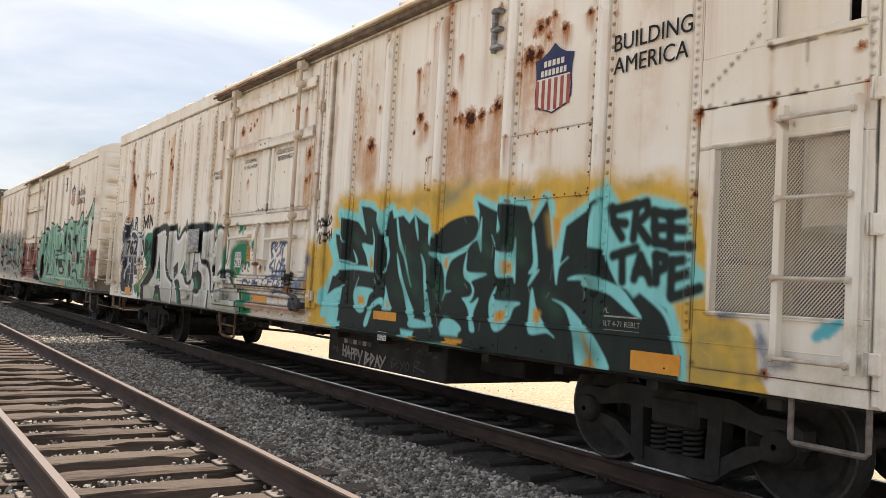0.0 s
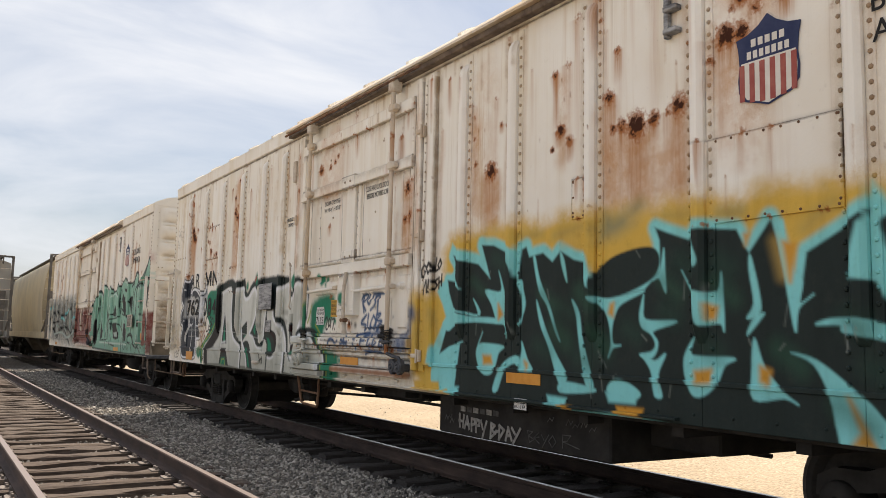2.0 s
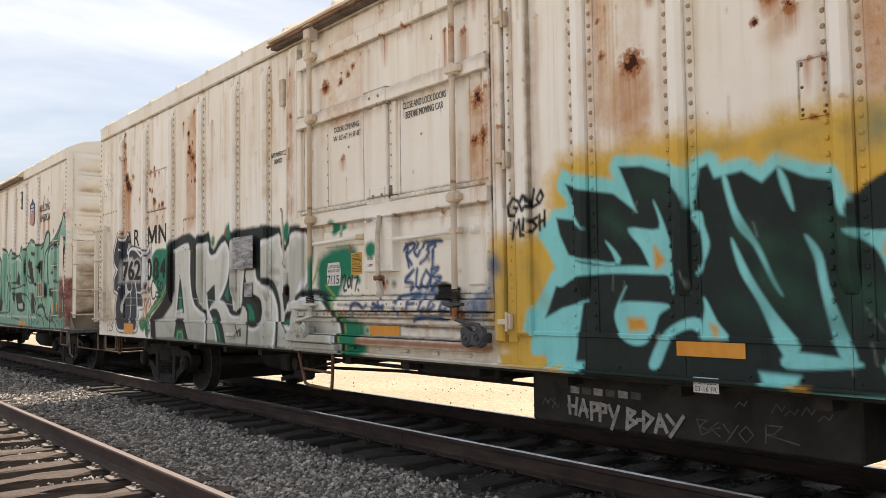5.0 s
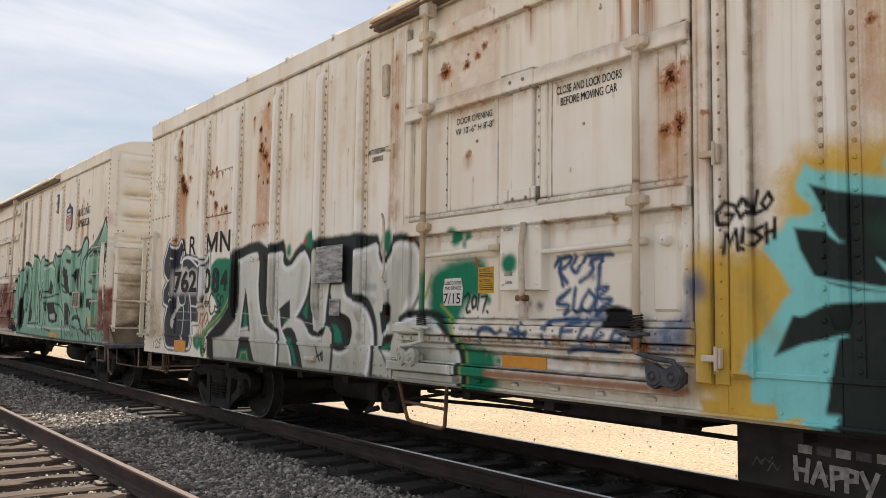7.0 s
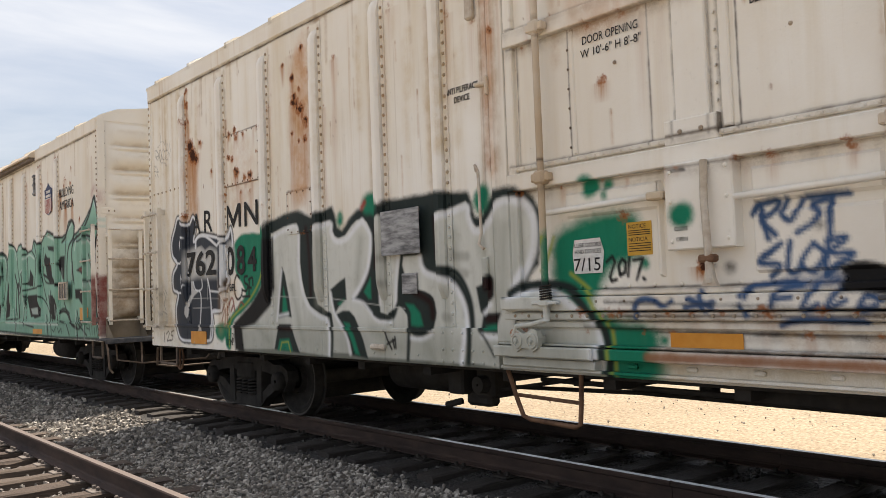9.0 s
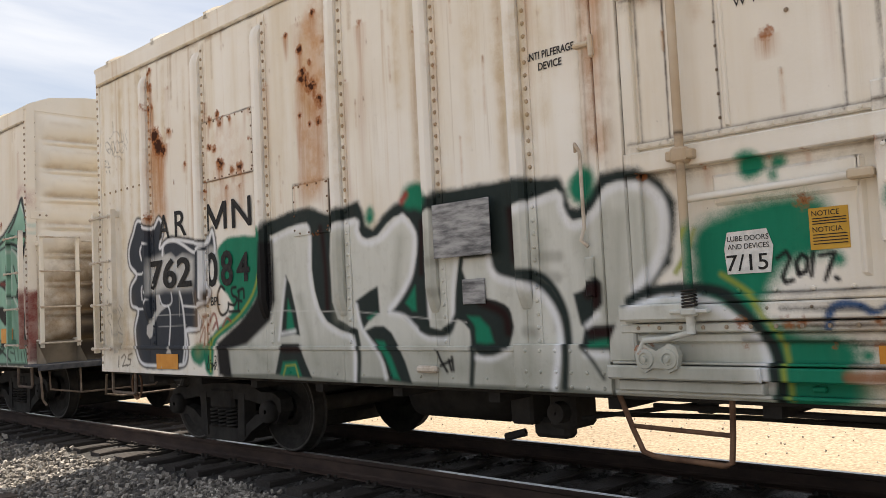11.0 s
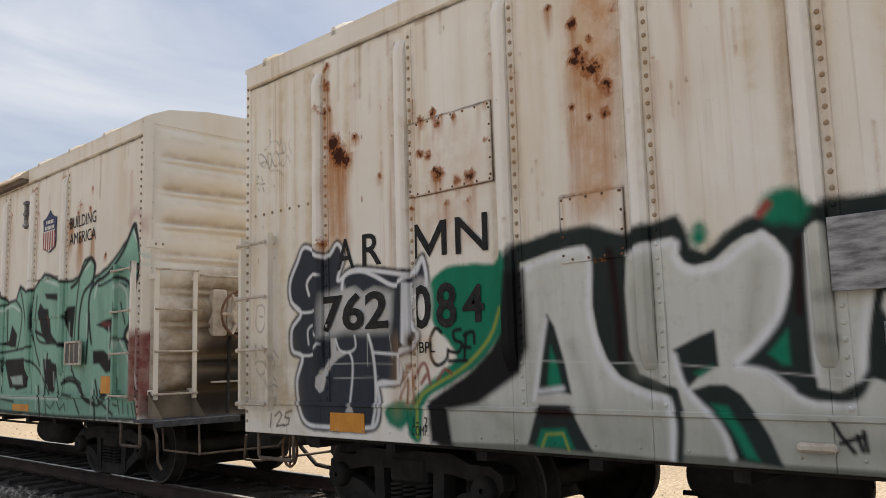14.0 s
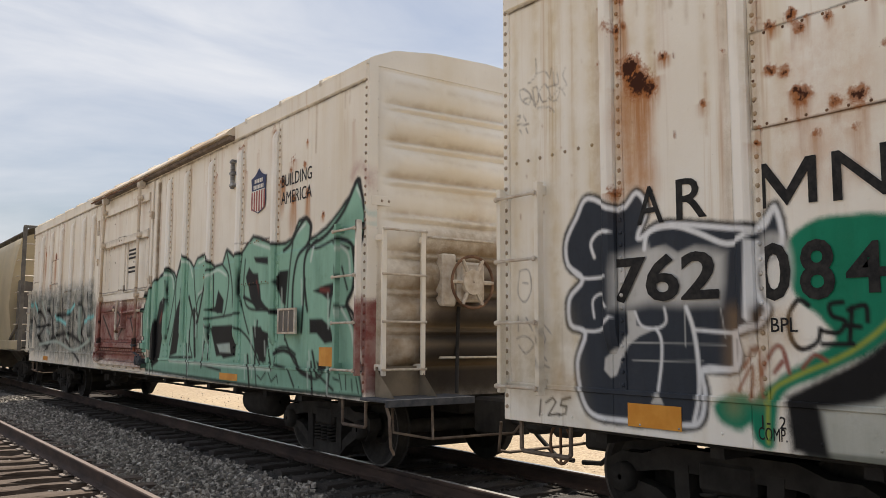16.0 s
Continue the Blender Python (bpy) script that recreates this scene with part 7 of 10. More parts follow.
tagged(new("shade_dark_bed", me), "crushed stone bed darkened in colour for the train's shade", "ballast", kind="structure")


def stones(name, material, label, count, xs, ys, size, lift, keep=None, base=-0.02):
    """Loose broken stones, strewn over a strip."""
    x, y = rng.uniform(*xs, count), rng.uniform(*ys, count)
    if keep is not None:
        k = keep(x, y)
        x, y = x[k], y[k]
    n = len(x)
    cube = np.array([(i & 1, (i >> 1) & 1, (i >> 2) & 1) for i in range(8)]) * 2.0 - 1
    s = rng.uniform(size[0], size[1], (n, 1, 1)) * rng.uniform(0.6, 1.2, (n, 1, 3))
    p = cube[None] * s * rng.uniform(0.55, 1.15, (n, 8, 3))
    a, b = rng.uniform(0, 6.28, n), rng.uniform(-0.7, 0.7, n)
    ca, sa, cb, sb = np.cos(a)[:, None], np.sin(a)[:, None], np.cos(b)[:, None], np.sin(b)[:, None]
    q = np.stack((p[..., 0] * ca - p[..., 1] * sa, p[..., 0] * sa + p[..., 1] * ca, p[..., 2]), -1)
    q = np.stack((q[..., 0] * cb - q[..., 2] * sb, q[..., 1], q[..., 0] * sb + q[..., 2] * cb), -1)
    ground = base - 0.05 * np.exp(-((x - 3.75) / 0.5) ** 2) - 0.06 * np.exp(-((x - NEAR_MID) / 1.05) ** 6) + rng.uniform(-0.006, lift, n)
    q = q + np.stack((x, y, ground), -1)[:, None]
    faces = np.array([(0, 2, 3, 1), (4, 5, 7, 6), (0, 1, 5, 4), (2, 6, 7, 3), (0, 4, 6, 2), (1, 3, 7, 5)])
    shape = Shape().add(q.reshape(-1, 3), [(faces[None] + 8 * np.arange(n)[:, None, None]).reshape(-1, 4)])
    me = shape.mesh(name)
    me.materials.append(material)
    return tagged(new(name, me), label, "ballast", kind="stuff")


PITCH, TIE_HALF, TIE_WIDE = 0.55, 1.3, 0.115


def between_ties(x, y):
    d = np.abs((y / PITCH + 0.5) % 1.0 - 0.5) * PITCH
    heap = np.sin(x * 2.1 + np.floor(y / PITCH) * 2.7) + np.sin(y * 0.9) + rng.uniform(-0.5, 0.5, len(x))
    return (d > TIE_WIDE + 0.01) & (heap > -0.3)


def ragged(x, y):
    """The grey heap thins out unevenly towards the ties under the train."""
    return x < 4.46 - 0.4 * np.clip((4.4 - y) / 1.4, 0, 1) + 0.07 * np.sin(y * 3.1) + 0.05 * np.sin(y * 11.4 + 1) + rng.normal(0, 0.06, len(x))


stones("ballast_stones", STONE, "loose grey crushed stones between the tracks", 44000, (2.75, 4.62), (2.2, 17.0), (0.010, 0.023), 0.03, ragged)
stones("ballast_stones", STONE, "loose grey crushed stones between the tracks", 17000, (2.75, 4.62), (17.0, 40.0), (0.013, 0.027), 0.03, ragged)
# these stones carry the shade under the train in their colour
stones("ballast_stones", DARK_STONE, "loose crushed stones under the train, coloured dark for its shade", 15000, (4.2, 7.3), (2.0, 26.0), (0.012, 0.026), 0.01, between_ties, -0.05)
stones("pale_ballast_stones", PALE_STONE, "pale crushed stones between the weathered ties", 30000, (-0.6, 2.75), (3.0, 17.0), (0.008, 0.02), 0.05, between_ties)
stones("pale_ballast_stones", PALE_STONE, "pale crushed stones between the weathered ties", 8000, (0.4, 2.75), (17.0, 40.0), (0.016, 0.032), 0.035, between_ties)
stones("sand_pebbles", PALE_STONE, "small pebbles strewn on the sand", 2600, (7.8, 16.0), (-2.0, 45.0), (0.004, 0.012), 0.01, None, -0.09)


# ---- tracks ----
RAIL_OUTLINE = ((-0.07, 0), (-0.07, 0.012), (-0.02, 0.028), (-0.009, 0.045), (-0.009, 0.125), (-0.034, 0.138), (-0.036, 0.162), (-0.028, 0.172),
                (0.028, 0.172), (0.036, 0.162), (0.034, 0.138), (0.009, 0.125), (0.009, 0.045), (0.02, 0.028), (0.07, 0.012), (0.07, 0))


def track(name, middle, label, y1, wear):
    root = thing(name, (middle, 0, 0), label, "railway track", "tracks", "structure")
    base = RAIL_TOP - 0.172
    for side in (-0.753, 0.753):
        for a, b in ((-6.0, 11.6), (11.606, 23.5), (23.506, 47.0), (47.006, y1)):
            part("rail", Shape().prism_y([(middle + side + u, base + w) for u, w in RAIL_OUTLINE], a, b), RAIL if wear > 1 else RAIL_BRIGHT, root, "rusty steel rail with a worn head")
    ties = []
    for k in range(4):
        s = Shape()
        w, h = TIE_WIDE, 0.2
        n = 12
        xs = np.linspace(-TIE_HALF, TIE_HALF, n + 1)
        lift = rng.normal(0, 0.004 * wear, (n + 1, 5))
        ring = np.array([(-w, -h), (-w, -0.012), (-w + 0.016, 0.0), (w - 0.016, 0.0), (w, -0.012), (w, -h)])
        p = np.zeros((n + 1, 6, 3))
        p[..., 0], p[..., 1], p[..., 2] = xs[:, None], ring[None, :, 0], ring[None, :, 1]
        p[:, 1:5, 2] += lift[:, :4]
        p[:, 1:5, 1] += rng.normal(0, 0.005 * wear, (n + 1, 4))
        s.grid(p)
        s.add(p[0], [[list(range(6))]])
        s.add(p[-1], [[list(range(5, -1, -1))]])
        me = s.mesh("tie")
        me.materials.append(TIE if wear > 1 else TIE_SHADED)
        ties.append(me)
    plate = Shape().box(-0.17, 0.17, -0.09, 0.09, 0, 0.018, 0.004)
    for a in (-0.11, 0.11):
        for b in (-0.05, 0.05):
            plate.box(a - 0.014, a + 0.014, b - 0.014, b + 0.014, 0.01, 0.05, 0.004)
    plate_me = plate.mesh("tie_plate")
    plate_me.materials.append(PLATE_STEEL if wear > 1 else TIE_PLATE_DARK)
    for i in range(-9, int(y1 / PITCH)):
        y = i * PITCH
        tie = new("tie", ties[rng.integers(4)])
        tie.parent = root
        tie.location = (rng.normal(0, 0.03), y, 0.012 + rng.normal(0, 0.004))
        tie.rotation_euler = (0, 0, rng.normal(0, 0.012) + (math.pi if rng.random() < 0.5 else 0))
        if -1 < y < 45:
            for side in (-0.753, 0.753):
                ob = new("tie_plate", plate_me)
                ob.parent = root
                ob.location = (side, y, 0.01)
    return root


track("track_near", NEAR_MID, "empty track of rusty rails on weathered wooden ties", 92.0, 1.6)
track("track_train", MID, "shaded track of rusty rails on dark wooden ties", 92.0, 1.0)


# ---- running gear ----
def lathe_x(shape, x, y, z, profile, sides=28):
    return shape.lathe((x, y, z), (1, 0, 0), profile, sides)


def truck(car, yc, far=False):
    """A two-axle truck: cast side frames, springs, wheels and axles."""
    r = 0.42
    zc = RAIL_TOP + r
    body = part("truck", Shape().box(MID - 1.05, MID + 1.05, yc - 0.22, yc + 0.22, zc - 0.02, zc + 0.2, 0.03), FRAME, car, "black cast steel railway truck")
    part("spring_plank", Shape().box(MID - 0.88, MID + 0.88, yc - 0.38, yc + 0.38, zc - 0.32, zc - 0.03, 0.02), FRAME, body)
    for s in (-1, 1):
        part("brake_beam", Shape().box(MID - 0.66, MID + 0.66, yc + s * 0.42 - 0.03, yc + s * 0.42 + 0.03, zc - 0.2, zc + 0.22, 0.01), FRAME, body)
    for x in (MID - 1.02, MID + 0.96):
        cast = Shape()
        low = [(-1.02, 0.02), (-0.93, -0.12), (-0.72, -0.11), (-0.5, -0.22), (-0.34, -0.34), (0.34, -0.34), (0.5, -0.22), (0.72, -0.11), (0.93, -0.12), (1.02, 0.02), (0.84, -0.0), (0.58, -0.05), (0.34, -0.2), (-0.34, -0.2), (-0.58, -0.05), (-0.84, -0.0)]
        top = [(-1.03, 0.0), (-0.8, 0.04), (-0.5, 0.09), (0.5, 0.09), (0.8, 0.04), (1.03, 0.0), (1.02, 0.12), (0.9, 0.18), (0.7, 0.18), (0.5, 0.25), (-0.5, 0.25), (-0.7, 0.18), (-0.9, 0.18), (-1.02, 0.12)]
        cast.prism([(yc + a, zc + b) for a, b in low], x, x + 0.12)
        cast.prism([(yc + a, zc + b) for a, b in top], x - 0.01, x + 0.13)
        for s in (-1, 1):
            cast.prism([(yc + s * a, zc + b) for a, b in ((0.28, -0.3), (0.4, -0.28), (0.42, 0.15), (0.3, 0.15))], x - 0.015, x + 0.12)
        part("side_frame", cast, FRAME, body)
    for x in (MID - 0.99, MID + 0.99):
        for dy in (-0.15, 0.0, 0.15):
            coil = [(x + 0.065 * math.cos(a), yc + dy + 0.065 * math.sin(a), zc - 0.2 + 0.19 * a / 31.4) for a in np.linspace(0, 31.4, 61)]
            part("spring", Shape().tube(coil, 0.014, 5), FRAME, body, smooth=True)
    for dy in (-0.86, 0.86):
        for s in (-1, 1):
            w = Shape()
            x = MID + s * 0.753
            o = [(-0.07, 0.10), (-0.075, 0.15), (-0.03, 0.17), (-0.03, 0.30), (-0.065, 0.35), (-0.065, r - 0.006), (0.045, r + 0.002), (0.055, r + 0.025), (0.07, r + 0.02), (0.07, 0.33), (0.0, 0.29), (0.0, 0.17), (0.07, 0.14), (0.07, 0.08)]
            lathe_x(w, x, yc + dy, zc, [(a * -s, b) for a, b in o], 36)
            wheel = part("wheel", w, WHEEL, body, "dirty steel wheel", smooth=False)
            rim = lathe_x(Shape(), x, yc + dy, zc, [(-s * -0.066, r - 0.03), (-s * -0.068, r - 0.02), (-s * -0.067, r - 0.01)], 36)
            part("rim", rim, TREAD, wheel, "worn bright rim edge")
        ax = lathe_x(Shape(), MID, yc + dy, zc, [(-1.1, 0.02), (-1.1, 0.10), (-1.06, 0.11), (-0.95, 0.11), (-0.94, 0.08), (0.94, 0.08), (0.95, 0.11), (1.08, 0.11), (1.1, 0.02)], 14)
        part("axle", ax, FRAME, body, smooth=True)
    return body


def coupler(car, y, s):
    """Draft gear and knuckle at an end of a car; s is -1 or 1, the way it points."""
    c = Shape().box(MID - 0.2, MID + 0.2, min(y, y + s * 0.5), max(y, y + s * 0.5), 0.62, 1.0, 0.03)
    c.box(MID - 0.09, MID + 0.09, min(y + s * 0.4, y + s * 0.8), max(y + s * 0.4, y + s * 0.8), 0.74, 0.92, 0.02)
    c.box(MID - 0.16, MID + 0.14, min(y + s * 0.76, y + s * 1.0), max(y + s * 0.76, y + s * 1.0), 0.68, 0.98, 0.05)
    part("coupler", c, FRAME, car, "black cast coupler")
    lever = Shape().tube([(SIDE + 0.15, y + s * 0.25, 0.95), (SIDE + 0.15, y + s * 0.28, 0.72), (SIDE + 0.45, y + s * 0.5, 0.66), (MID - 0.1, y + s * 0.55, 0.66), (MID, y + s * 0.6, 0.8)], 0.014, 6)
    part("uncoupling_lever", lever, DULL, car, smooth=True)
    hose = Shape().tube([(MID + 0.25, y + s * 0.3, 0.8), (MID + 0.28, y + s * 0.5, 0.6), (MID + 0.3, y + s * 0.75, 0.42), (MID + 0.3, y + s * 1.0, 0.4)], 0.025, 7)
    part("brake_hose", hose, FRAME, car, smooth=True)


def stirrup(car, y0, y1, z1, x=None, mat=None):
    x = SIDE + 0.06 if x is None else x
    pts = [(x, y0, 1.03), (x, y0, z1 + 0.02), (x, y0 + 0.02, z1), (x, y1 - 0.02, z1), (x, y1, z1 + 0.02), (x, y1, 1.03)]
    part("stirrup_step", Shape().tube(pts, 0.018, 6), mat or BARE, car, "bent steel bar step")


def ladder(car, y0, y1, zs, spray, x=None, top=True):
    """Side ladder of two flat stiles and round rungs."""
    x = SIDE - 0.11 if x is None else x
    s = Shape()
    for y in (y0, y1):
        s.plate(y - 0.022, y + 0.022, zs[-1] - 0.05, zs[0] + 0.085, x, x + 0.012, 0.05, 0.003)
        s.plate(y - 0.022, y - 0.012, zs[-1] - 0.05, zs[0] + 0.085, x + 0.012, x + 0.055, 0.05, 0.002)
        for z in (zs[-1], zs[0]):
            s.box(x + 0.012, SIDE + 0.004, y + 0.002, y + 0.012, z - 0.005, z + 0.065, 0.003)
            s.box(SIDE - 0.016, SIDE + 0.004, y + 0.012, y + 0.075, z - 0.005, z + 0.065, 0.004)
            s.studs([(SIDE - 0.016, y + 0.05, z + 0.03)], 0.014)
    lad = part("ladder", s, CREAM, car, "cream painted steel ladder", spray=spray)
    for z in zs:
        part("rung", Shape().tube([(x - 0.02, y0 - 0.02, z), (x - 0.02, y1 + 0.02, z)], 0.013, 7), BARE, lad, smooth=True)
        for y in (y0, y1):
            part("bolt", Shape().studs([(x - 0.02, y, z)], 0.024), BARE, lad)


# ---- refrigerator cars ----
RIBS_RIGHT = (3.57, 4.47, 5.56, 6.6, 7.6, 8.39)
RIBS_LEFT = (13.07, 13.88, 14.89, 15.93, 16.95, 18.0)
TOP, FOOT, SILL = 4.24, 1.0, 1.27
Y_RIGHT, Y_LEFT = 2.33, 19.1
DOOR0, DOOR1 = 9.27, 12.25


def dents(y, z):
    """Slight waviness of thin sheet steel."""
    return 0.0035 * np.sin(y * 3.1 + 1.7 * np.sin(z * 1.9)) * np.sin(z * 2.3 + y * 0.7) + 0.0012 * np.sin(y * 11 + z * 5)


def heights(step):
    return np.concatenate((np.arange(FOOT, 2.62, step), np.arange(2.62, 4.3, max(step, 0.017))))


def shield(car, y, z, wide, high, x):
    """Emblem: a blue field over upright stripes, with plain bars in place of the lettering."""
    h = wide / 2
    shape = [(-1.0, 0.80), (-0.62, 0.83), (-0.28, 0.90), (0.0, 1.0), (0.28, 0.90), (0.62, 0.83), (1.0, 0.80), (0.93, 0.66), (0.90, 0.50), (0.95, 0.34), (0.93, 0.2), (0.72, 0.09), (0.3, 0.04), (0.0, 0.0),
             (-0.3, 0.04), (-0.72, 0.09), (-0.93, 0.2), (-0.95, 0.34), (-0.90, 0.50), (-0.93, 0.66)]
    pts = [(y - a * h, z + b * high) for a, b in shape]
    back = part("shield_emblem", Shape().prism(pts, x, x + 0.003), SHIELD_BLUE, car, "blue, red and white striped shield emblem")
    low = [(y - a * h * 0.93, z + 0.012 + min(b, 0.5) * high) for a, b in shape if b <= 0.5]
    part("stripe_field", Shape().prism(low, x - 0.002, x), SHIELD_WHITE, back)
    for k in range(6):
        u = (-0.80 + k * 0.32) * h
        lift = 0.05 + 0.07 * abs(-0.8 + k * 0.32) ** 2
        part("stripe", Shape().prism([(y + u - 0.07 * h, z + lift * high), (y + u + 0.09 * h, z + lift * high), (y + u + 0.09 * h, z + 0.5 * high), (y + u - 0.07 * h, z + 0.5 * high)], x - 0.004, x - 0.002), SHIELD_RED, back)
    for k, (zz, ww) in enumerate(((0.68, 0.55), (0.55, 0.68))):
        for i in range(5 + 2 * k):
            n = 5 + 2 * k
            c = y + (i - (n - 1) / 2) * 2 * ww * h / n
            part("bar", Shape().prism([(c - ww * h / n * 0.68, z + zz * high), (c + ww * h / n * 0.68, z + zz * high), (c + ww * h / n * 0.68, z + (zz + 0.085) * high), (c - ww * h / n * 0.68, z + (zz + 0.085) * high)], x - 0.002, x), SHIELD_WHITE, back)


def rivets_up(y, z0, z1, x, gap=0.085):
    return [(x, y, z) for z in np.arange(z0, z1, gap)]


def reefer(dy, spray, paint, step, label, machinery):
    car = thing("refrigerator_car", (MID, 10.7 + dy, RAIL_TOP), label, "freight car", "train cars")
    zs = heights(step)
    S = Shape

    def y_(v):
        return v + dy

    # side sheets between the ribs
    left_edges = (12.5,) + RIBS_LEFT + (Y_LEFT,)
    right_edges = ((RIBS_RIGHT[0],) if machinery else (Y_RIGHT, RIBS_RIGHT[0])) + RIBS_RIGHT[1:] + (9.06,)
    for edges in (left_edges, right_edges):
        for a, b in zip(edges[:-1], edges[1:]):
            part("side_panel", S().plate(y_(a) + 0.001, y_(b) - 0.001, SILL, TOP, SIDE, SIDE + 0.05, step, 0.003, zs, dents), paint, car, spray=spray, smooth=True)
            part("sill_panel", S().plate(y_(a) + 0.001, y_(b) - 0.001, FOOT, SILL - 0.004, SIDE - 0.004, SIDE + 0.06, step, 0.004), paint, car, spray=spray)
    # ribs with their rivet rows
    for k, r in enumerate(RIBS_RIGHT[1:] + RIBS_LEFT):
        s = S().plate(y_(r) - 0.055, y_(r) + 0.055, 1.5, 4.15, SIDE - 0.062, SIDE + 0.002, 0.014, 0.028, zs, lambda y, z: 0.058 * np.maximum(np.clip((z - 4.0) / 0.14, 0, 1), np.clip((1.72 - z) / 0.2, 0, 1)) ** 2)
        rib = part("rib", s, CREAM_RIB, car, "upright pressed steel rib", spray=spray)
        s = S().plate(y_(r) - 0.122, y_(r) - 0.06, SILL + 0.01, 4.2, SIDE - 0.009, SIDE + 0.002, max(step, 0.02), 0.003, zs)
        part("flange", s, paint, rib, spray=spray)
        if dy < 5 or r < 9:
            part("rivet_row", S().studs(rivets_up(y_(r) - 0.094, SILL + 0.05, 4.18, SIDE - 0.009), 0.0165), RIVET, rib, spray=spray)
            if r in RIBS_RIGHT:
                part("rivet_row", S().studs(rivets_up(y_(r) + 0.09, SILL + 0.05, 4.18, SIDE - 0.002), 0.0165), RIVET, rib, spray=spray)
    # sill: long bead, rivets, lower flange
    for a, b in ((Y_RIGHT if not machinery else 3.57, 9.2), (12.3, Y_LEFT)):
        part("sill_bead", S().plate(y_(a), y_(b), SILL - 0.018, SILL + 0.018, SIDE - 0.016, SIDE, max(step, 0.02), 0.006), paint, car, spray=spray)
        part("rivet_row", S().studs([(SIDE - 0.005, y, FOOT + 0.07) for y in np.arange(y_(a) + 0.2, y_(b) - 0.1, 0.31)], 0.011), paint, car, spray=spray)
    # eave band, cornice and roof
    part("eave", S().plate(y_(Y_RIGHT), y_(Y_LEFT), TOP + 0.002, 4.43, SIDE - 0.03, SIDE + 0.05, 0.06, 0.02), paint, car, "cream eave band", spray=spray)
    arc = [(SIDE - 0.03, 4.40), (SIDE - 0.035, 4.44), (SIDE + 0.06, 4.50), (SIDE + 0.3, 4.60), (SIDE + 0.8, 4.67), (MID, 4.70)]
    arc = arc + [(2 * MID - x, z) for x, z in arc[::-1][1:]]
    part("roof", S().prism_y(arc, y_(Y_RIGHT) - 0.01, y_(Y_LEFT) + 0.01), paint, car, "pale arched steel roof")
    for y in np.arange(Y_RIGHT + 1.0, Y_LEFT, 1.03):
        seam = [(x, z) for x, z in arc] + [(x, z + 0.03) for x, z in arc[::-1]]
        part("roof_seam", S().prism_y(seam, y_(y) - 0.03, y_(y) + 0.03), paint, car)
    # far side, ends, floor, centre sill
    part("far_side", S().box(2 * MID - SIDE - 0.06, 2 * MID - SIDE, y_(Y_RIGHT), y_(Y_LEFT), FOOT, 4.42), paint, car, "plain far side wall")
    part("end_wall", S().box(SIDE + 0.06, 2 * MID - SIDE - 0.07, y_(Y_LEFT) - 0.06, y_(Y_LEFT), FOOT, 4.5), paint, car, "cream end wall")
    if machinery:
        part("end_wall", S().box(SIDE + 0.06, 2 * MID - SIDE - 0.07, y_(Y_RIGHT), y_(Y_RIGHT) + 0.06, FOOT, 4.5), paint, car, "cream end wall")
    part("floor", S().box(SIDE + 0.07, 2 * MID - SIDE - 0.07, y_(Y_RIGHT) + 0.1, y_(Y_LEFT) - 0.1, 0.97, 1.1), FRAME, car, "black steel floor frame")
    part("centre_sill", S().box(MID - 0.22, MID + 0.22, y_(Y_RIGHT) + 0.2, y_(Y_LEFT) - 0.2, 0.80, 0.96, 0.02), FRAME, car)
    for y in np.arange(Y_RIGHT + 0.7, Y_LEFT, 0.95):
        part("crossbearer", S().prism([(y_(y) - 0.05, 0.97), (y_(y) - 0.05, 0.9), (y_(y) + 0.05, 0.9), (y_(y) + 0.05, 0.97)], SIDE + 0.12, 2 * MID - SIDE - 0.12), FRAME, car)
    # corner posts with rivets
    part("corner_post", S().plate(y_(Y_LEFT) - 0.05, y_(Y_LEFT) + 0.02, FOOT, 4.42, SIDE - 0.012, SIDE + 0.1, 0.02, 0.006), paint, car, spray=spray)
    part("rivet_row", S().studs(rivets_up(y_(Y_LEFT) - 0.015, 1.1, 4.4, SIDE - 0.012, 0.085), 0.018), RIVET, car, spray=spray)
    part("rivet_row", S().studs([(SIDE - 0.002, y, 2.99) for y in np.arange(y_(18.16), y_(19.0), 0.135)], 0.015), RIVET, car, spray=spray)

    if not machinery:
        part("corner_post", S().plate(y_(Y_RIGHT) - 0.02, y_(Y_RIGHT) + 0.05, FOOT, 4.44, SIDE - 0.012, SIDE + 0.1, 0.02, 0.006), paint, car, spray=spray)

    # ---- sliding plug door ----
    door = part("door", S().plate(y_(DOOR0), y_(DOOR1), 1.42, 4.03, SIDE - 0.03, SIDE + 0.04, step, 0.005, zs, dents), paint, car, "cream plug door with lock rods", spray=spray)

    def bar(name, a, b, c, d, front, back=SIDE - 0.03, ch=0.008, mat=None):
        return part(name, S().plate(y_(a), y_(b), c, d, front, back, max(step, 0.016), ch), mat or paint, door, spray=spray if mat is None else None)

    bar("door_rail", DOOR0, DOOR1, 3.9, 4.03, SIDE - 0.075)
    bar("door_rail", DOOR0, DOOR1, 3.285, 3.40, SIDE - 0.085)
    bar("door_rail", DOOR0, DOOR1, 2.26, 2.38, SIDE - 0.095)
    bar("door_lip", DOOR0 + 0.05, DOOR1 - 0.02, 2.40, 2.435, SIDE - 0.06)
    bar("door_stile", 10.64, 10.86, 2.435, 3.285, SIDE - 0.06)
    bar("door_gusset", 10.6, 10.95, 3.27, 3.42, SIDE - 0.098)
    bar("door_gusset", 10.58, 10.93, 2.38, 2.53, SIDE - 0.08)
    bar("door_stile", 12.17, DOOR1, 1.45, 4.0, SIDE - 0.07)
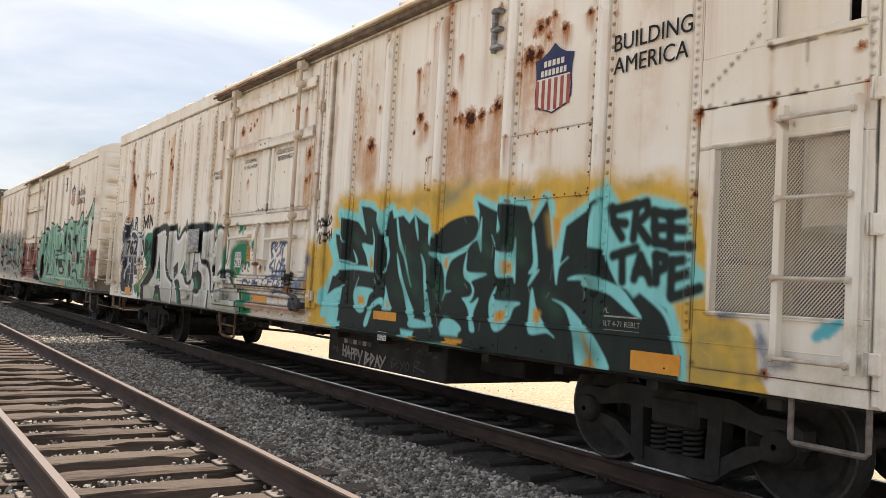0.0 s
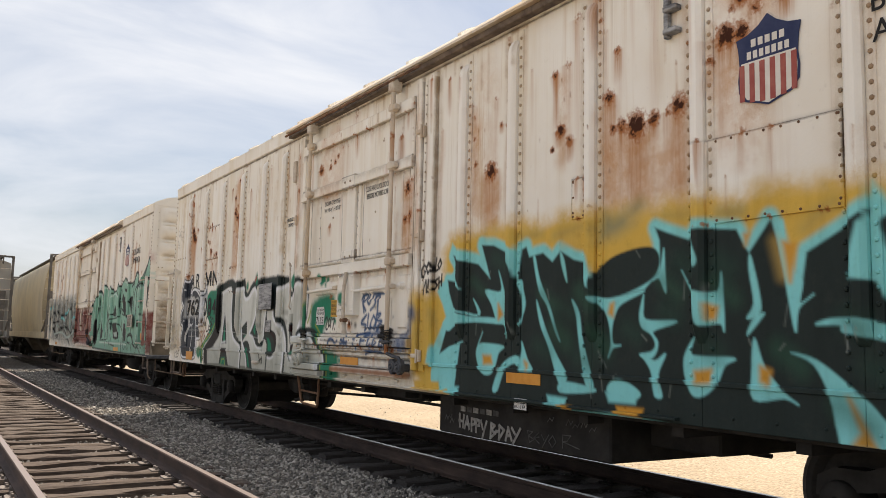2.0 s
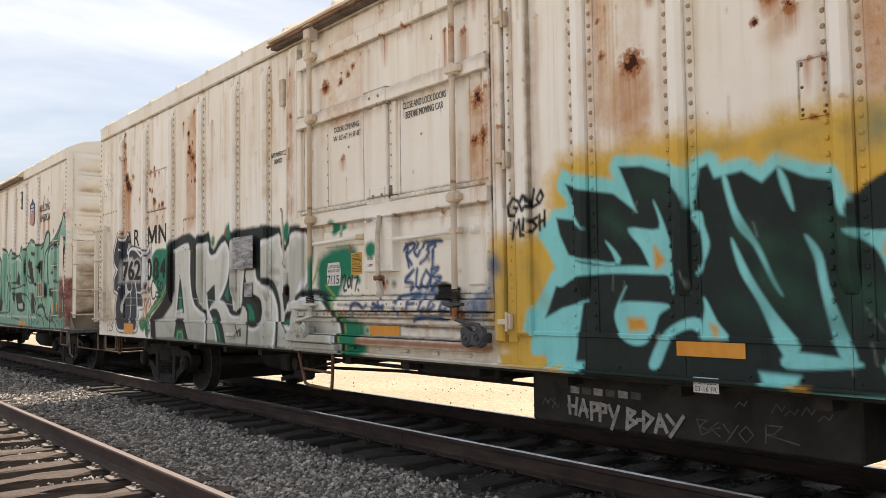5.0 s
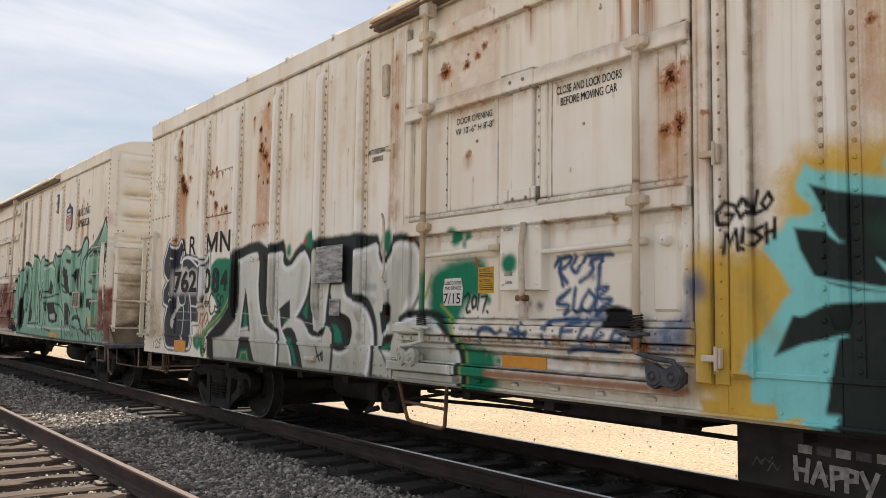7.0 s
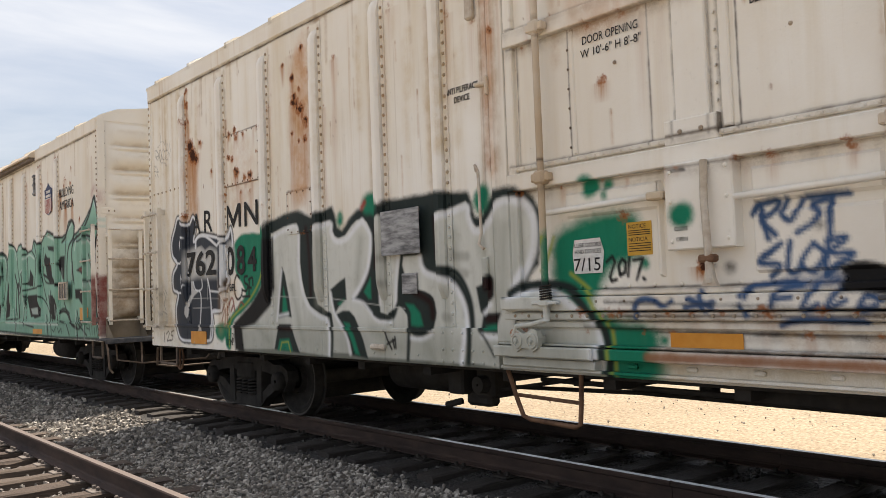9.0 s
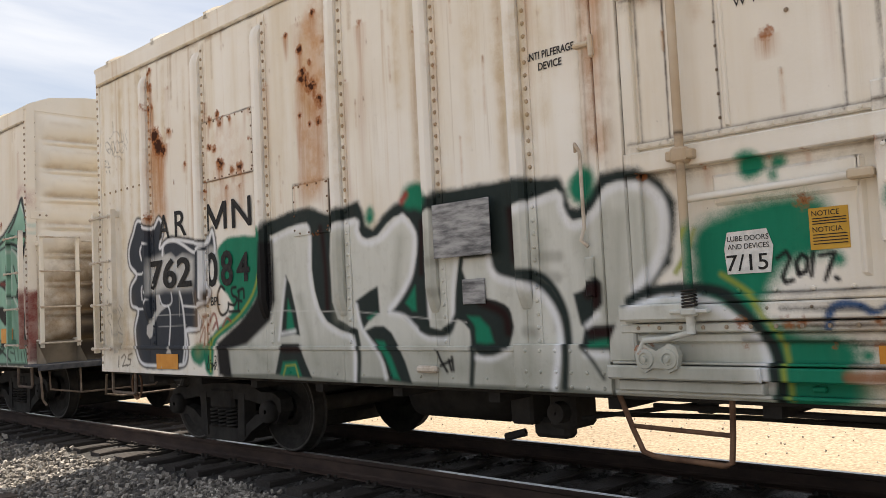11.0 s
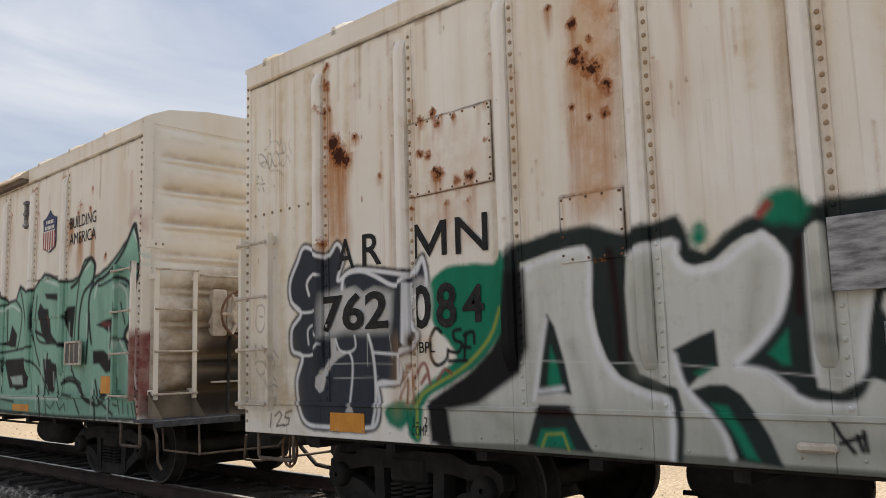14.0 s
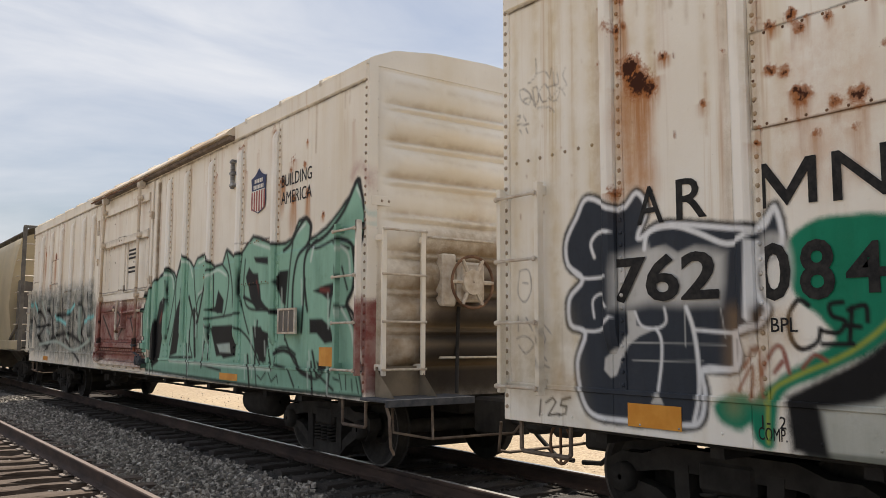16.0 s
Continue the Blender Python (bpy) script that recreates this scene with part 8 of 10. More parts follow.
    bar("door_stile", DOOR0, DOOR0 + 0.07, 1.45, 4.0, SIDE - 0.05)
    bar("door_stile", 11.63, 11.66, 2.45, 3.28, SIDE - 0.042)
    bar("door_channel", 10.50, 10.56, 2.44, 3.28, SIDE - 0.055)
    for a, b, c, d in ((10.99, 11.04, 1.62, 2.2), (11.0, 11.75, 2.03, 2.2), (9.72, 10.42, 1.62, 1.95), (9.72, 10.42, 2.0, 2.2), (9.36, 9.56, 1.62, 2.18)):
        bar("pressed_panel", a, b, c, d, SIDE - 0.05, SIDE - 0.03, 0.018)
    part("rivet_row", S().studs([(SIDE - 0.06, y, 2.418) for y in np.arange(y_(DOOR0) + 0.1, y_(DOOR1) - 0.05, 0.07)], 0.012), paint, door, spray=spray)
    part("rivet_row", S().studs([(SIDE - 0.042, y_(10.59), z) for z in np.arange(2.5, 3.28, 0.1)] + [(SIDE - 0.052, y_(DOOR0 + 0.035), z) for z in np.arange(1.6, 3.9, 0.14)], 0.012), paint, door, spray=spray)
    for y in (9.62, 11.88):
        rod = part("lock_rod", S().tube([(SIDE - 0.13, y_(y), z) for z in np.arange(1.36, 4.21, 0.02)], 0.025, 10), ROD, door, "rusty lock rod", spray=spray, smooth=True)
        for z in (2.32, 3.34, 3.97):
            part("rod_bracket", S().box(SIDE - 0.165, SIDE - 0.08, y_(y) - 0.045, y_(y) + 0.045, z - 0.045, z + 0.045, 0.014), ROD, rod)
            part("rod_clamp", S().box(SIDE - 0.15, SIDE - 0.09, y_(y) - 0.08, y_(y) + 0.08, z - 0.028, z + 0.028, 0.008), ROD, rod)
        part("spring_coil", S().tube([(SIDE - 0.13 + 0.038 * math.cos(t), y_(y) + 0.038 * math.sin(t), 1.5 + 0.10 * t / 37.7) for t in np.linspace(0, 37.7, 73)], 0.006, 5), FRAME, rod, "dark coil spring", smooth=True)
    for z, a, b in ((2.1, 10.98, 11.88), (2.06, 9.62, 10.5)):
        link = part("push_rod", S().tube([(SIDE - 0.1, y_(a), z), (SIDE - 0.1, y_(b), z - 0.02)], 0.02, 8), paint, door, spray=spray, smooth=True)
        part("rod_end", S().box(SIDE - 0.13, SIDE - 0.06, y_(a) - 0.05, y_(a) + 0.07, z - 0.025, z + 0.025, 0.01), ROD, link)
    for yy, zz in ((10.7, 3.345), (10.84, 3.345), (10.68, 2.455), (10.82, 2.455)):
        part("bolt", S().studs([(SIDE - 0.1 if zz > 3 else SIDE - 0.082, y_(yy), zz)], 0.016), RIVET, door)
    for yy, zz, rr in ((11.3, 2.98, 0.014), (10.15, 2.92, 0.014), (10.0, 3.7, 0.014), (11.42, 3.72, 0.014)):
        part("drain_boss", S().studs([(SIDE - 0.032, y_(yy), zz)], rr), RIVET, door)
    part("rod_boss", S().lathe((SIDE - 0.03, y_(9.44), 2.06), (-1, 0, 0), [(0, 0.11), (0.012, 0.1), (0.02, 0.04), (0.07, 0.035), (0.075, 0.005)], 18), paint, door, spray=spray, smooth=True)
    part("rivet_row", S().studs([(SIDE - 0.032, y_(11.655 + 0.03), z) for z in np.arange(2.5, 3.28, 0.13)] + [(SIDE - 0.1, y, 1.485) for y in np.arange(y_(9.5), y_(12.3), 0.22)], 0.010), RIVET, door, spray=spray)
    box = bar("lock_box", 10.48, 10.92, 1.77, 2.27, SIDE - 0.12)
    part("box_rivets", S().studs([(SIDE - 0.12, y_(a), b) for a in (10.52, 10.88) for b in (1.82, 2.05, 2.22)], 0.014), paint, box)
    lever = S().tube([(SIDE - 0.14, y_(10.64), 2.26), (SIDE - 0.17, y_(10.63), 2.05), (SIDE - 0.17, y_(10.62), 1.75), (SIDE - 0.15, y_(10.63), 1.58)], 0.022, 8)
    part("lock_lever", lever, BARE, box, "worn steel locking lever", smooth=True)
    part("lever_pivot", S().box(SIDE - 0.19, SIDE - 0.12, y_(10.58), y_(10.68), 1.69, 1.735, 0.012), RUSTY, box)
    part("lever_foot", S().prism([(y_(10.58), 1.56), (y_(10.68), 1.56), (y_(10.66), 1.6), (y_(10.645), 1.69), (y_(10.615), 1.69), (y_(10.6), 1.6)], SIDE - 0.16, SIDE - 0.13), BARE, box)
    # foot of the door and its track
    bar("door_foot", DOOR0 - 0.02, DOOR1 + 0.05, 1.425, 1.515, SIDE - 0.10, SIDE)
    bar("foot_ledge", DOOR0 - 0.02, DOOR1 + 0.05, 1.52, 1.56, SIDE - 0.065, SIDE - 0.03)
    part("rivet_row", S().studs([(SIDE - 0.072, y, 1.392) for y in np.arange(y_(DOOR0) + 0.1, y_(DOOR1), 0.13)], 0.013), RIVET, door)
    part("rivet_row", S().studs([(SIDE - 0.03, y, 1.575) for y in np.arange(y_(DOOR0) + 0.1, y_(DOOR1), 0.19)], 0.016), paint, door, spray=spray)
    bar("door_foot", DOOR0 - 0.02, DOOR1 + 0.1, 1.365, 1.415, SIDE - 0.07, SIDE)
    bar("door_foot", DOOR0 - 0.02, DOOR1 + 0.15, 1.31, 1.355, SIDE - 0.03, SIDE)
    part("threshold", S().plate(y_(9.06), y_(12.5), FOOT, 1.42, SIDE + 0.0, SIDE + 0.06, step, 0.004), paint, car, "stained cream sill below the door", spray=spray)
    rail = part("lower_door_rail", S().plate(y_(5.75), y_(12.42), 1.02, 1.04, SIDE - 0.05, SIDE, 0.02, 0.004), paint, car, spray=spray)
    part("rail_cap", S().plate(y_(9.35), y_(12.42), 1.112, 1.182, SIDE - 0.085, SIDE, 0.0125, 0.008), paint, rail, "lower door track, rusty along its run", spray=spray)
    part("rail_lip", S().plate(y_(9.35), y_(12.42), 1.19, 1.204, SIDE - 0.06, SIDE, 0.0125, 0.004), paint, rail, spray=spray)
    for y in np.arange(9.6, 12.4, 0.42):
        part("rail_clip", S().box(SIDE - 0.03, SIDE, y_(y) - 0.035, y_(y) + 0.035, 1.062, 1.092), paint, rail, spray=spray)
    for yy in (9.42, 12.095):
        mat = CAST if yy < 10 else paint
        m = -1 if yy < 10 else 1
        skin = spray if yy > 10 else None
        wing = [(-0.135, 0.05), (-0.12, 0.075), (-0.075, 0.085), (-0.035, 0.06), (0.0, 0.045), (0.035, 0.06), (0.075, 0.085), (0.12, 0.07), (0.135, 0.02), (0.12, -0.05), (0.07, -0.075), (0.03, -0.05), (-0.03, -0.05), (-0.07, -0.075), (-0.12, -0.05)]
        plate = part("roller_carriage", S().prism([(y_(yy - a), 1.225 + b) for a, b in wing], SIDE - 0.135, SIDE - 0.09).box(SIDE - 0.09, SIDE, y_(yy) - 0.09, y_(yy) + 0.09, 1.185, 1.26, 0.01), mat, car, "cast door roller carriage", spray=skin)
        for d in (-0.07, 0.07):
            part("roller", S().lathe((SIDE - 0.13, y_(yy + d), 1.225), (-1, 0, 0), [(0, 0.058), (0.014, 0.052), (0.016, 0.034), (0.008, 0.03), (0.01, 0.018), (0.024, 0.014), (0.026, 0.002)], 16), mat, plate, spray=skin)
        part("carriage_arm", S().tube([(SIDE - 0.12, y_(yy + m * 0.12), 1.245), (SIDE - 0.13, y_(yy + m * 0.07), 1.325), (SIDE - 0.13, y_(yy - m * 0.06), 1.335), (SIDE - 0.13, y_(yy - m * 0.2), 1.365), (SIDE - 0.14, y_(yy - m * 0.225), 1.42), (SIDE - 0.14, y_(yy - m * 0.225), 1.5)], 0.017, 8), mat, plate, spray=skin, smooth=True)
        f = yy - m * 0.215
        part("rod_foot", S().box(SIDE - 0.17, SIDE - 0.1, y_(f) - 0.045, y_(f) + 0.045, 1.455, 1.5, 0.012).box(SIDE - 0.16, SIDE - 0.11, y_(f) - 0.11, y_(f) + 0.11, 1.47, 1.492, 0.006), mat, plate, spray=skin)
    if dy < 5:
        part("carriage_bracket", S().plate(11.535, 12.43, 1.108, 1.186, SIDE - 0.115, SIDE - 0.086, 0.0125, 0.01), paint, car, spray=spray)
        part("carriage_bracket", S().plate(11.54, 12.38, 1.042, 1.10, SIDE - 0.07, SIDE, 0.0125, 0.006), paint, car, spray=spray)
        part("carriage_bracket", S().plate(11.9, 12.32, 1.435, 1.525, SIDE - 0.135, SIDE - 0.03, 0.0125, 0.01), paint, car, spray=spray)
    part("door_header", S().plate(y_(9.06), y_(12.5), 4.032, 4.24, SIDE - 0.005, SIDE + 0.05, 0.03, 0.003), paint, car, spray=spray)
    # door posts
    part("door_post", S().plate(y_(12.262), y_(12.44), 1.2, 4.2, SIDE - 0.06, SIDE + 0.03, max(step, 0.014), 0.012), paint, car, spray=spray)
    part("door_post", S().plate(y_(12.46), y_(12.56), 1.2, 4.2, SIDE - 0.03, SIDE + 0.03, max(step, 0.014), 0.008), paint, car, spray=spray)
    part("door_post", S().plate(y_(9.15), y_(9.255), 1.2, 4.2, SIDE - 0.05, SIDE + 0.03, max(step, 0.014), 0.01), paint, car, spray=spray)
    post = part("door_post", S().plate(y_(9.04), y_(9.135), 1.2, 4.2, SIDE - 0.02, SIDE + 0.03, max(step, 0.014), 0.004), paint, car, spray=spray)
    part("rivet_row", S().studs(rivets_up(y_(9.09), 1.3, 4.15, SIDE - 0.02, 0.1), 0.011), RIVET, post, spray=spray)
    part("door_post", S().plate(y_(8.88), y_(9.02), 1.25, 4.2, SIDE - 0.055, SIDE + 0.002, max(step, 0.014), 0.02), paint, car, spray=spray)
    for z in (1.35, 2.55, 3.62):
        part("hinge_latch", S().box(SIDE - 0.065, SIDE - 0.02, y_(9.075), y_(9.115), z - 0.06, z + 0.06, 0.008).box(SIDE - 0.085, SIDE - 0.05, y_(9.09), y_(9.19), z - 0.02, z + 0.02, 0.006).tube([(SIDE - 0.075, y_(9.095), z - 0.07), (SIDE - 0.075, y_(9.095), z + 0.07)], 0.011, 7), ROD, car)
    part("pilfer_latch", S().box(SIDE - 0.075, SIDE, y_(12.45), y_(12.57), 3.08, 3.11, 0.01).box(SIDE - 0.09, SIDE - 0.04, y_(12.42), y_(12.45), 3.0, 3.14, 0.01), ROD, car, "rusty seal latch")
    part("latch_plate", S().box(SIDE - 0.05, SIDE, y_(12.6), y_(12.68), 3.62, 3.92, 0.012), BARE, car)
    # upper door track
    top = part("upper_door_track", S().plate(y_(5.75), y_(12.75), 4.25, 4.31, SIDE - 0.11, SIDE - 0.03, 0.08, 0.008), DULL, car, "dark grimy upper door track")
    part("track_hood", S().prism_y([(SIDE - 0.15, 4.315), (SIDE - 0.15, 4.34), (SIDE - 0.12, 4.375), (SIDE - 0.03, 4.445), (SIDE - 0.03, 4.31)], y_(5.75), y_(12.75)), ROD, top, "stained hood over the track")
    part("track_rod", S().tube([(SIDE - 0.17, y_(9.0), 4.26), (SIDE - 0.17, y_(12.7), 4.26)], 0.016, 6), RUSTY, top, smooth=True)
    for y in (9.62, 11.88):
        part("track_hanger", S().box(SIDE - 0.17, SIDE - 0.05, y_(y) - 0.06, y_(y) + 0.06, 4.14, 4.3, 0.015), BARE, top)
    part("door_stop", S().box(SIDE - 0.07, SIDE, y_(5.7), y_(5.82), 3.62, 3.66).box(SIDE - 0.07, SIDE, y_(5.7), y_(5.82), 3.78, 3.82).box(SIDE - 0.07, SIDE, y_(5.7), y_(5.82), 3.94, 3.98).box(SIDE - 0.05, SIDE, y_(5.79), y_(5.83), 3.6, 4.0), GREY_PLATE, car, "grey steel door stop bracket")
    # patches riveted on the side
    for a, b, c, d in ((5.63, 4.55, 2.28, 2.83), (6.83, 6.66, 2.46, 2.78), (16.88, 16.03, 2.84, 3.42), (15.48, 15.0, 2.2, 2.63)):
        p = part("patch", S().plate(y_(b), y_(a), c, d, SIDE - 0.011, SIDE, max(step, 0.014), 0.003), paint, car, "riveted repair patch", spray=spray)
        edge = [(SIDE - 0.011, y_(y), z) for y in np.arange(b + 0.03, a, 0.12) for z in (c + 0.02, d - 0.02)] + [(SIDE - 0.011, y_(y), z) for z in np.arange(c + 0.05, d, 0.12) for y in (a - 0.02, b + 0.02)]
        part("rivet_row", S().studs(edge, 0.01), RUSTY, p)
    # running gear and end fittings
    for y in (4.1, 17.5):
        truck(car, y_(y))
    coupler(car, y_(Y_LEFT), 1)
    coupler(car, y_(Y_RIGHT), -1)
    ladder(car, y_(18.64), y_(19.07), (2.70, 2.21, 1.74, 1.26), spray)
    stirrup(car, y_(18.47), y_(19.0), 0.77, None, DULL)
    stirrup(car, y_(2.42), y_(2.88), 0.74, None, PLATE_STEEL if machinery else DULL)
    return car


# ---- the near car ----
near_car = reefer(0.0, A, CREAM, 0.0115, "long cream refrigerator car covered in graffiti and rust", True)
FACE = SIDE - 0.007


def tape(car, y0, y1, z0, z1):
    part("reflector", Shape().prism([(y0, z0), (y1, z0), (y1, z1), (y0, z1)], SIDE - 0.011, SIDE - 0.007), ORANGE_TAPE, car, "orange reflective strip")


for a in ((4.07, 3.64, 1.03, 1.165), (7.66, 7.2, 1.165, 1.255), (11.0, 10.53, 1.2, 1.29), (17.87, 17.44, 1.055, 1.205)):
    tape(near_car, a[1], a[0], a[2], a[3])

words("letter", "BUILDING", 4.36, 3.315, 0.71, 0.125, SIDE - 0.0125, INKY, near_car, "black lettering", bold=0.008)
words("letter", "AMERICA", 4.36, 3.145, 0.68, 0.125, SIDE - 0.0125, INKY, near_car, "black lettering", bold=0.008)
shield(near_car, 5.02, 2.96, 0.46, 0.57, SIDE - 0.011)
words("letter", "A", 17.76, 2.37, 0.22, 0.25, FACE - 0.004, INKY, near_car, "black reporting letters", bold=0.006)
words("letter", "R", 17.44, 2.37, 0.23, 0.26, FACE, INKY, near_car, bold=0.01)
letter_m = [(16.86, 2.37), (16.86, 2.63), (16.80, 2.63), (16.68, 2.46), (16.56, 2.63), (16.50, 2.63), (16.50, 2.37), (16.55, 2.37), (16.55, 2.55), (16.68, 2.37), (16.81, 2.55), (16.81, 2.37)]
part("letter", Shape().prism(letter_m, FACE, FACE + 0.003), INKY, near_car)
words("letter", "N", 16.41, 2.36, 0.31, 0.27, FACE, INKY, near_car, bold=0.008)
words("numeral", "762", 17.981, 1.859, 0.842, 0.308, FACE - 0.004, INKY, near_car, "black car numerals", bold=0.025)
words("numeral", "0", 16.881, 1.839, 0.207, 0.331, FACE, INKY, near_car, bold=0.025)
words("numeral", "8", 16.621, 1.837, 0.202, 0.331, FACE, INKY, near_car, bold=0.025)
words("numeral", "4", 16.360, 1.864, 0.207, 0.267, FACE, INKY, near_car, bold=0.025)
words("letter", "BPL", 16.806, 1.665, 0.161, 0.080, FACE, INKY, near_car, bold=0.006)
words("letter", "ANTI PILFERAGE", 12.975, 3.10, 0.38, 0.05, FACE, INKY, near_car, "black stencil lettering", bold=0.02)
words("letter", "DEVICE", 12.87, 3.025, 0.18, 0.05, FACE, INKY, near_car, bold=0.02)
words("letter", "DOOR OPENING", 11.55, 3.15, 0.44, 0.055, SIDE - 0.037, INKY, near_car, "black stencil lettering", bold=0.004)
words("letter", "W 10'-6\" H 8'-8\"", 11.57, 3.065, 0.48, 0.055, SIDE - 0.037, INKY, near_car, bold=0.004)
words("letter", "CLOSE AND LOCK DOORS", 10.41, 3.17, 0.60, 0.06, SIDE - 0.037, INKY, near_car, "black stencil lettering", bold=0.010)
words("letter", "BEFORE MOVING CAR", 10.37, 3.085, 0.52, 0.06, SIDE - 0.037, INKY, near_car, bold=0.010)
# stencilled lubrication panel and the notice
lube = part("stencil_panel", Shape().prism([(11.47, 1.665), (11.70, 1.665), (11.71, 1.80), (11.69, 1.885), (11.48, 1.89), (11.45, 1.80)], SIDE - 0.036, SIDE - 0.033), LETTER_WHITE, near_car, "white stencilled lubrication panel")
words("letter", "LUBE DOORS", 11.69, 1.835, 0.22, 0.028, SIDE - 0.038, INKY, lube, bold=0.008)
words("letter", "AND DEVICES", 11.69, 1.793, 0.22, 0.028, SIDE - 0.038, INKY, lube, bold=0.008)
words("letter", "7/15", 11.70, 1.68, 0.22, 0.085, SIDE - 0.038, INKY, lube, bold=0.006)
notice = part("notice", Shape().prism([(11.08, 1.76), (11.265, 1.76), (11.265, 1.965), (11.08, 1.965)], SIDE - 0.036, SIDE - 0.033), NOTICE_MAT, near_car, "orange bilingual notice sheet")
words("letter", "NOTICE", 11.25, 1.925, 0.13, 0.026, SIDE - 0.038, INKY, notice, bold=0.004)
words("letter", "NOTICIA", 11.25, 1.845, 0.14, 0.026, SIDE - 0.038, INKY, notice, bold=0.004)
for z in (1.91, 1.897, 1.884, 1.83, 1.815, 1.80, 1.785):
    part("bar", Shape().prism([(11.09, z), (11.25, z), (11.25, z + 0.005), (11.09, z + 0.005)], SIDE - 0.038, SIDE - 0.036), INKY, notice)
# data panel low on the black paint
for z, wide in ((1.38, 0.36), (1.28, 0.36)):
    part("data_line", Shape().prism([(4.37, z), (4.37 - wide, z), (4.37 - wide, z + 0.012), (4.37, z + 0.012)], SIDE - 0.006, SIDE - 0.004), CHALK, near_car)
words("letter", "BLT 4-71 REBLT", 4.36, 1.315, 0.36, 0.04, FACE, CHALK, near_car, "white stencil lettering", bold=0.004)
words("letter", "BPL", 4.38, 1.41, 0.08, 0.035, FACE, CHALK, near_car)

words("letter", "ANTI-SPIN", 10.89, 2.215, 0.12, 0.022, SIDE - 0.124, INKY, near_car, bold=0.004)
words("letter", "CLOSE", 10.86, 1.88, 0.09, 0.024, SIDE - 0.124, INKY, near_car, bold=0.004)
words("letter", "OPEN", 10.85, 1.82, 0.075, 0.024, SIDE - 0.124, INKY, near_car, bold=0.004)
words("letter", "1-  2", 16.885, 1.131, 0.149, 0.068, FACE, INKY, near_car, bold=0.005)
words("letter", "COMP.", 16.909, 1.060, 0.177, 0.072, FACE, INKY, near_car, bold=0.005)
# scuffed metal sheet riveted over the silver letters
plate = part("metal_sheet", Shape().plate(13.29, 13.81, 1.895, 2.27, SIDE - 0.066, SIDE - 0.058, 0.1, 0.003), GREY_PLATE, near_car, "scuffed grey metal sheet")
part("metal_sheet", Shape().plate(13.40, 13.60, 1.57, 1.74, SIDE - 0.02, SIDE - 0.012, 0.1, 0.003), GREY_PLATE, near_car, "scuffed grey metal sheet")
part("gusset_plate", Shape().plate(12.45, 13.17, 1.005, 1.30, SIDE - 0.036, SIDE, 0.012, 0.004), CREAM, near_car, "riveted lower gusset plate", spray=A)
part("rivet_row", Shape().studs([(SIDE - 0.036, y, z) for y in np.arange(12.5, 13.15, 0.115) for z in (1.04, 1.13, 1.26)], 0.014), CREAM, near_car, spray=A)
part("lift_lug", Shape().box(SIDE - 0.05, SIDE, 13.86, 14.06, 1.10, 1.15, 0.015), BARE, near_car)
hook = Shape().tube([(SIDE - 0.05, 12.60, 2.46), (SIDE - 0.08, 12.58, 2.5), (SIDE - 0.08, 12.55, 2.45), (SIDE - 0.06, 12.56, 2.0), (SIDE - 0.07, 12.58, 1.92), (SIDE - 0.06, 12.54, 1.88)], 0.012, 7)
part("hook_rod", hook, BARE, near_car, "thin steel hook rod", smooth=True)
part("hook_keeper", Shape().plate(12.52, 12.58, 1.58, 1.82, SIDE - 0.06, SIDE, 0.02, 0.01), CREAM, near_car, spray=A)

# ---- machinery end ----
sp = A


def panel(a, b, c, d, front=SIDE, back=SIDE + 0.05, ch=0.004, name="side_panel", label=""):
    return part(name, Shape().plate(a, b, c, d, front, back, 0.0125, ch), CREAM, near_car, label, spray=sp)


G0, G1, H0, H1 = 2.47, 3.43, 1.47, 2.50     # grille opening
panel(2.40, 3.565, FOOT, H0 - 0.002)
panel(2.40, G0 - 0.002, H0, H1)
panel(G1 + 0.002, 3.565, H0, H1)
panel(2.40, 3.565, H1 + 0.002, 2.768)
panel(2.40, 3.565, 2.772, 3.10, SIDE - 0.004)
panel(3.06, 3.565, 3.102, TOP)
panel(2.40, 2.48, 3.102, TOP)
panel(3.58, 3.64, 1.28, 4.2, SIDE - 0.005, SIDE - 0.001, 0.002, "rivet_strip")
panel(2.40, 3.565, 1.262, 1.268, SIDE - 0.004)
panel(2.33, 2.398, FOOT, 4.24, SIDE + 0.004, SIDE + 0.09, 0.02, "corner_post")
for a, b, c, d in ((3.04, 3.08, 3.126, TOP), (2.46, 3.08, 3.085, 3.123), (2.46, 2.49, 3.126, TOP)):
    panel(a, b, c, d, SIDE - 0.03, SIDE + 0.02, 0.005, "hatch_frame")
part("hatch_panel", Shape().plate(2.60, 3.06, 3.1, TOP, SIDE + 0.05, SIDE + 0.07, 0.05, 0.003), CREAM, near_car, "tan hatch panel")
# a black sheet stands in for the shade inside the hatch
part("hatch_dark_sheet", Shape().box(SIDE + 0.35, SIDE + 0.37, 2.4, 3.1, 3.0, TOP), FRAME, near_car, "black sheet in place of the shade behind the hatch")
for a, b, c, d in ((G0 - 0.03, G1 + 0.03, H1, H1 + 0.035), (G0 - 0.03, G1 + 0.03, H0 - 0.03, H0), (G0 - 0.03, G0, H0, H1), (G1, G1 + 0.03, H0, H1)):
    panel(a, b, c, d, SIDE - 0.018, SIDE + 0.02, 0.005, "grille_frame")
wire = Shape()
nz, ny = 40, 21
cw, chh = (G1 - G0) / ny, (H1 - H0) / nz
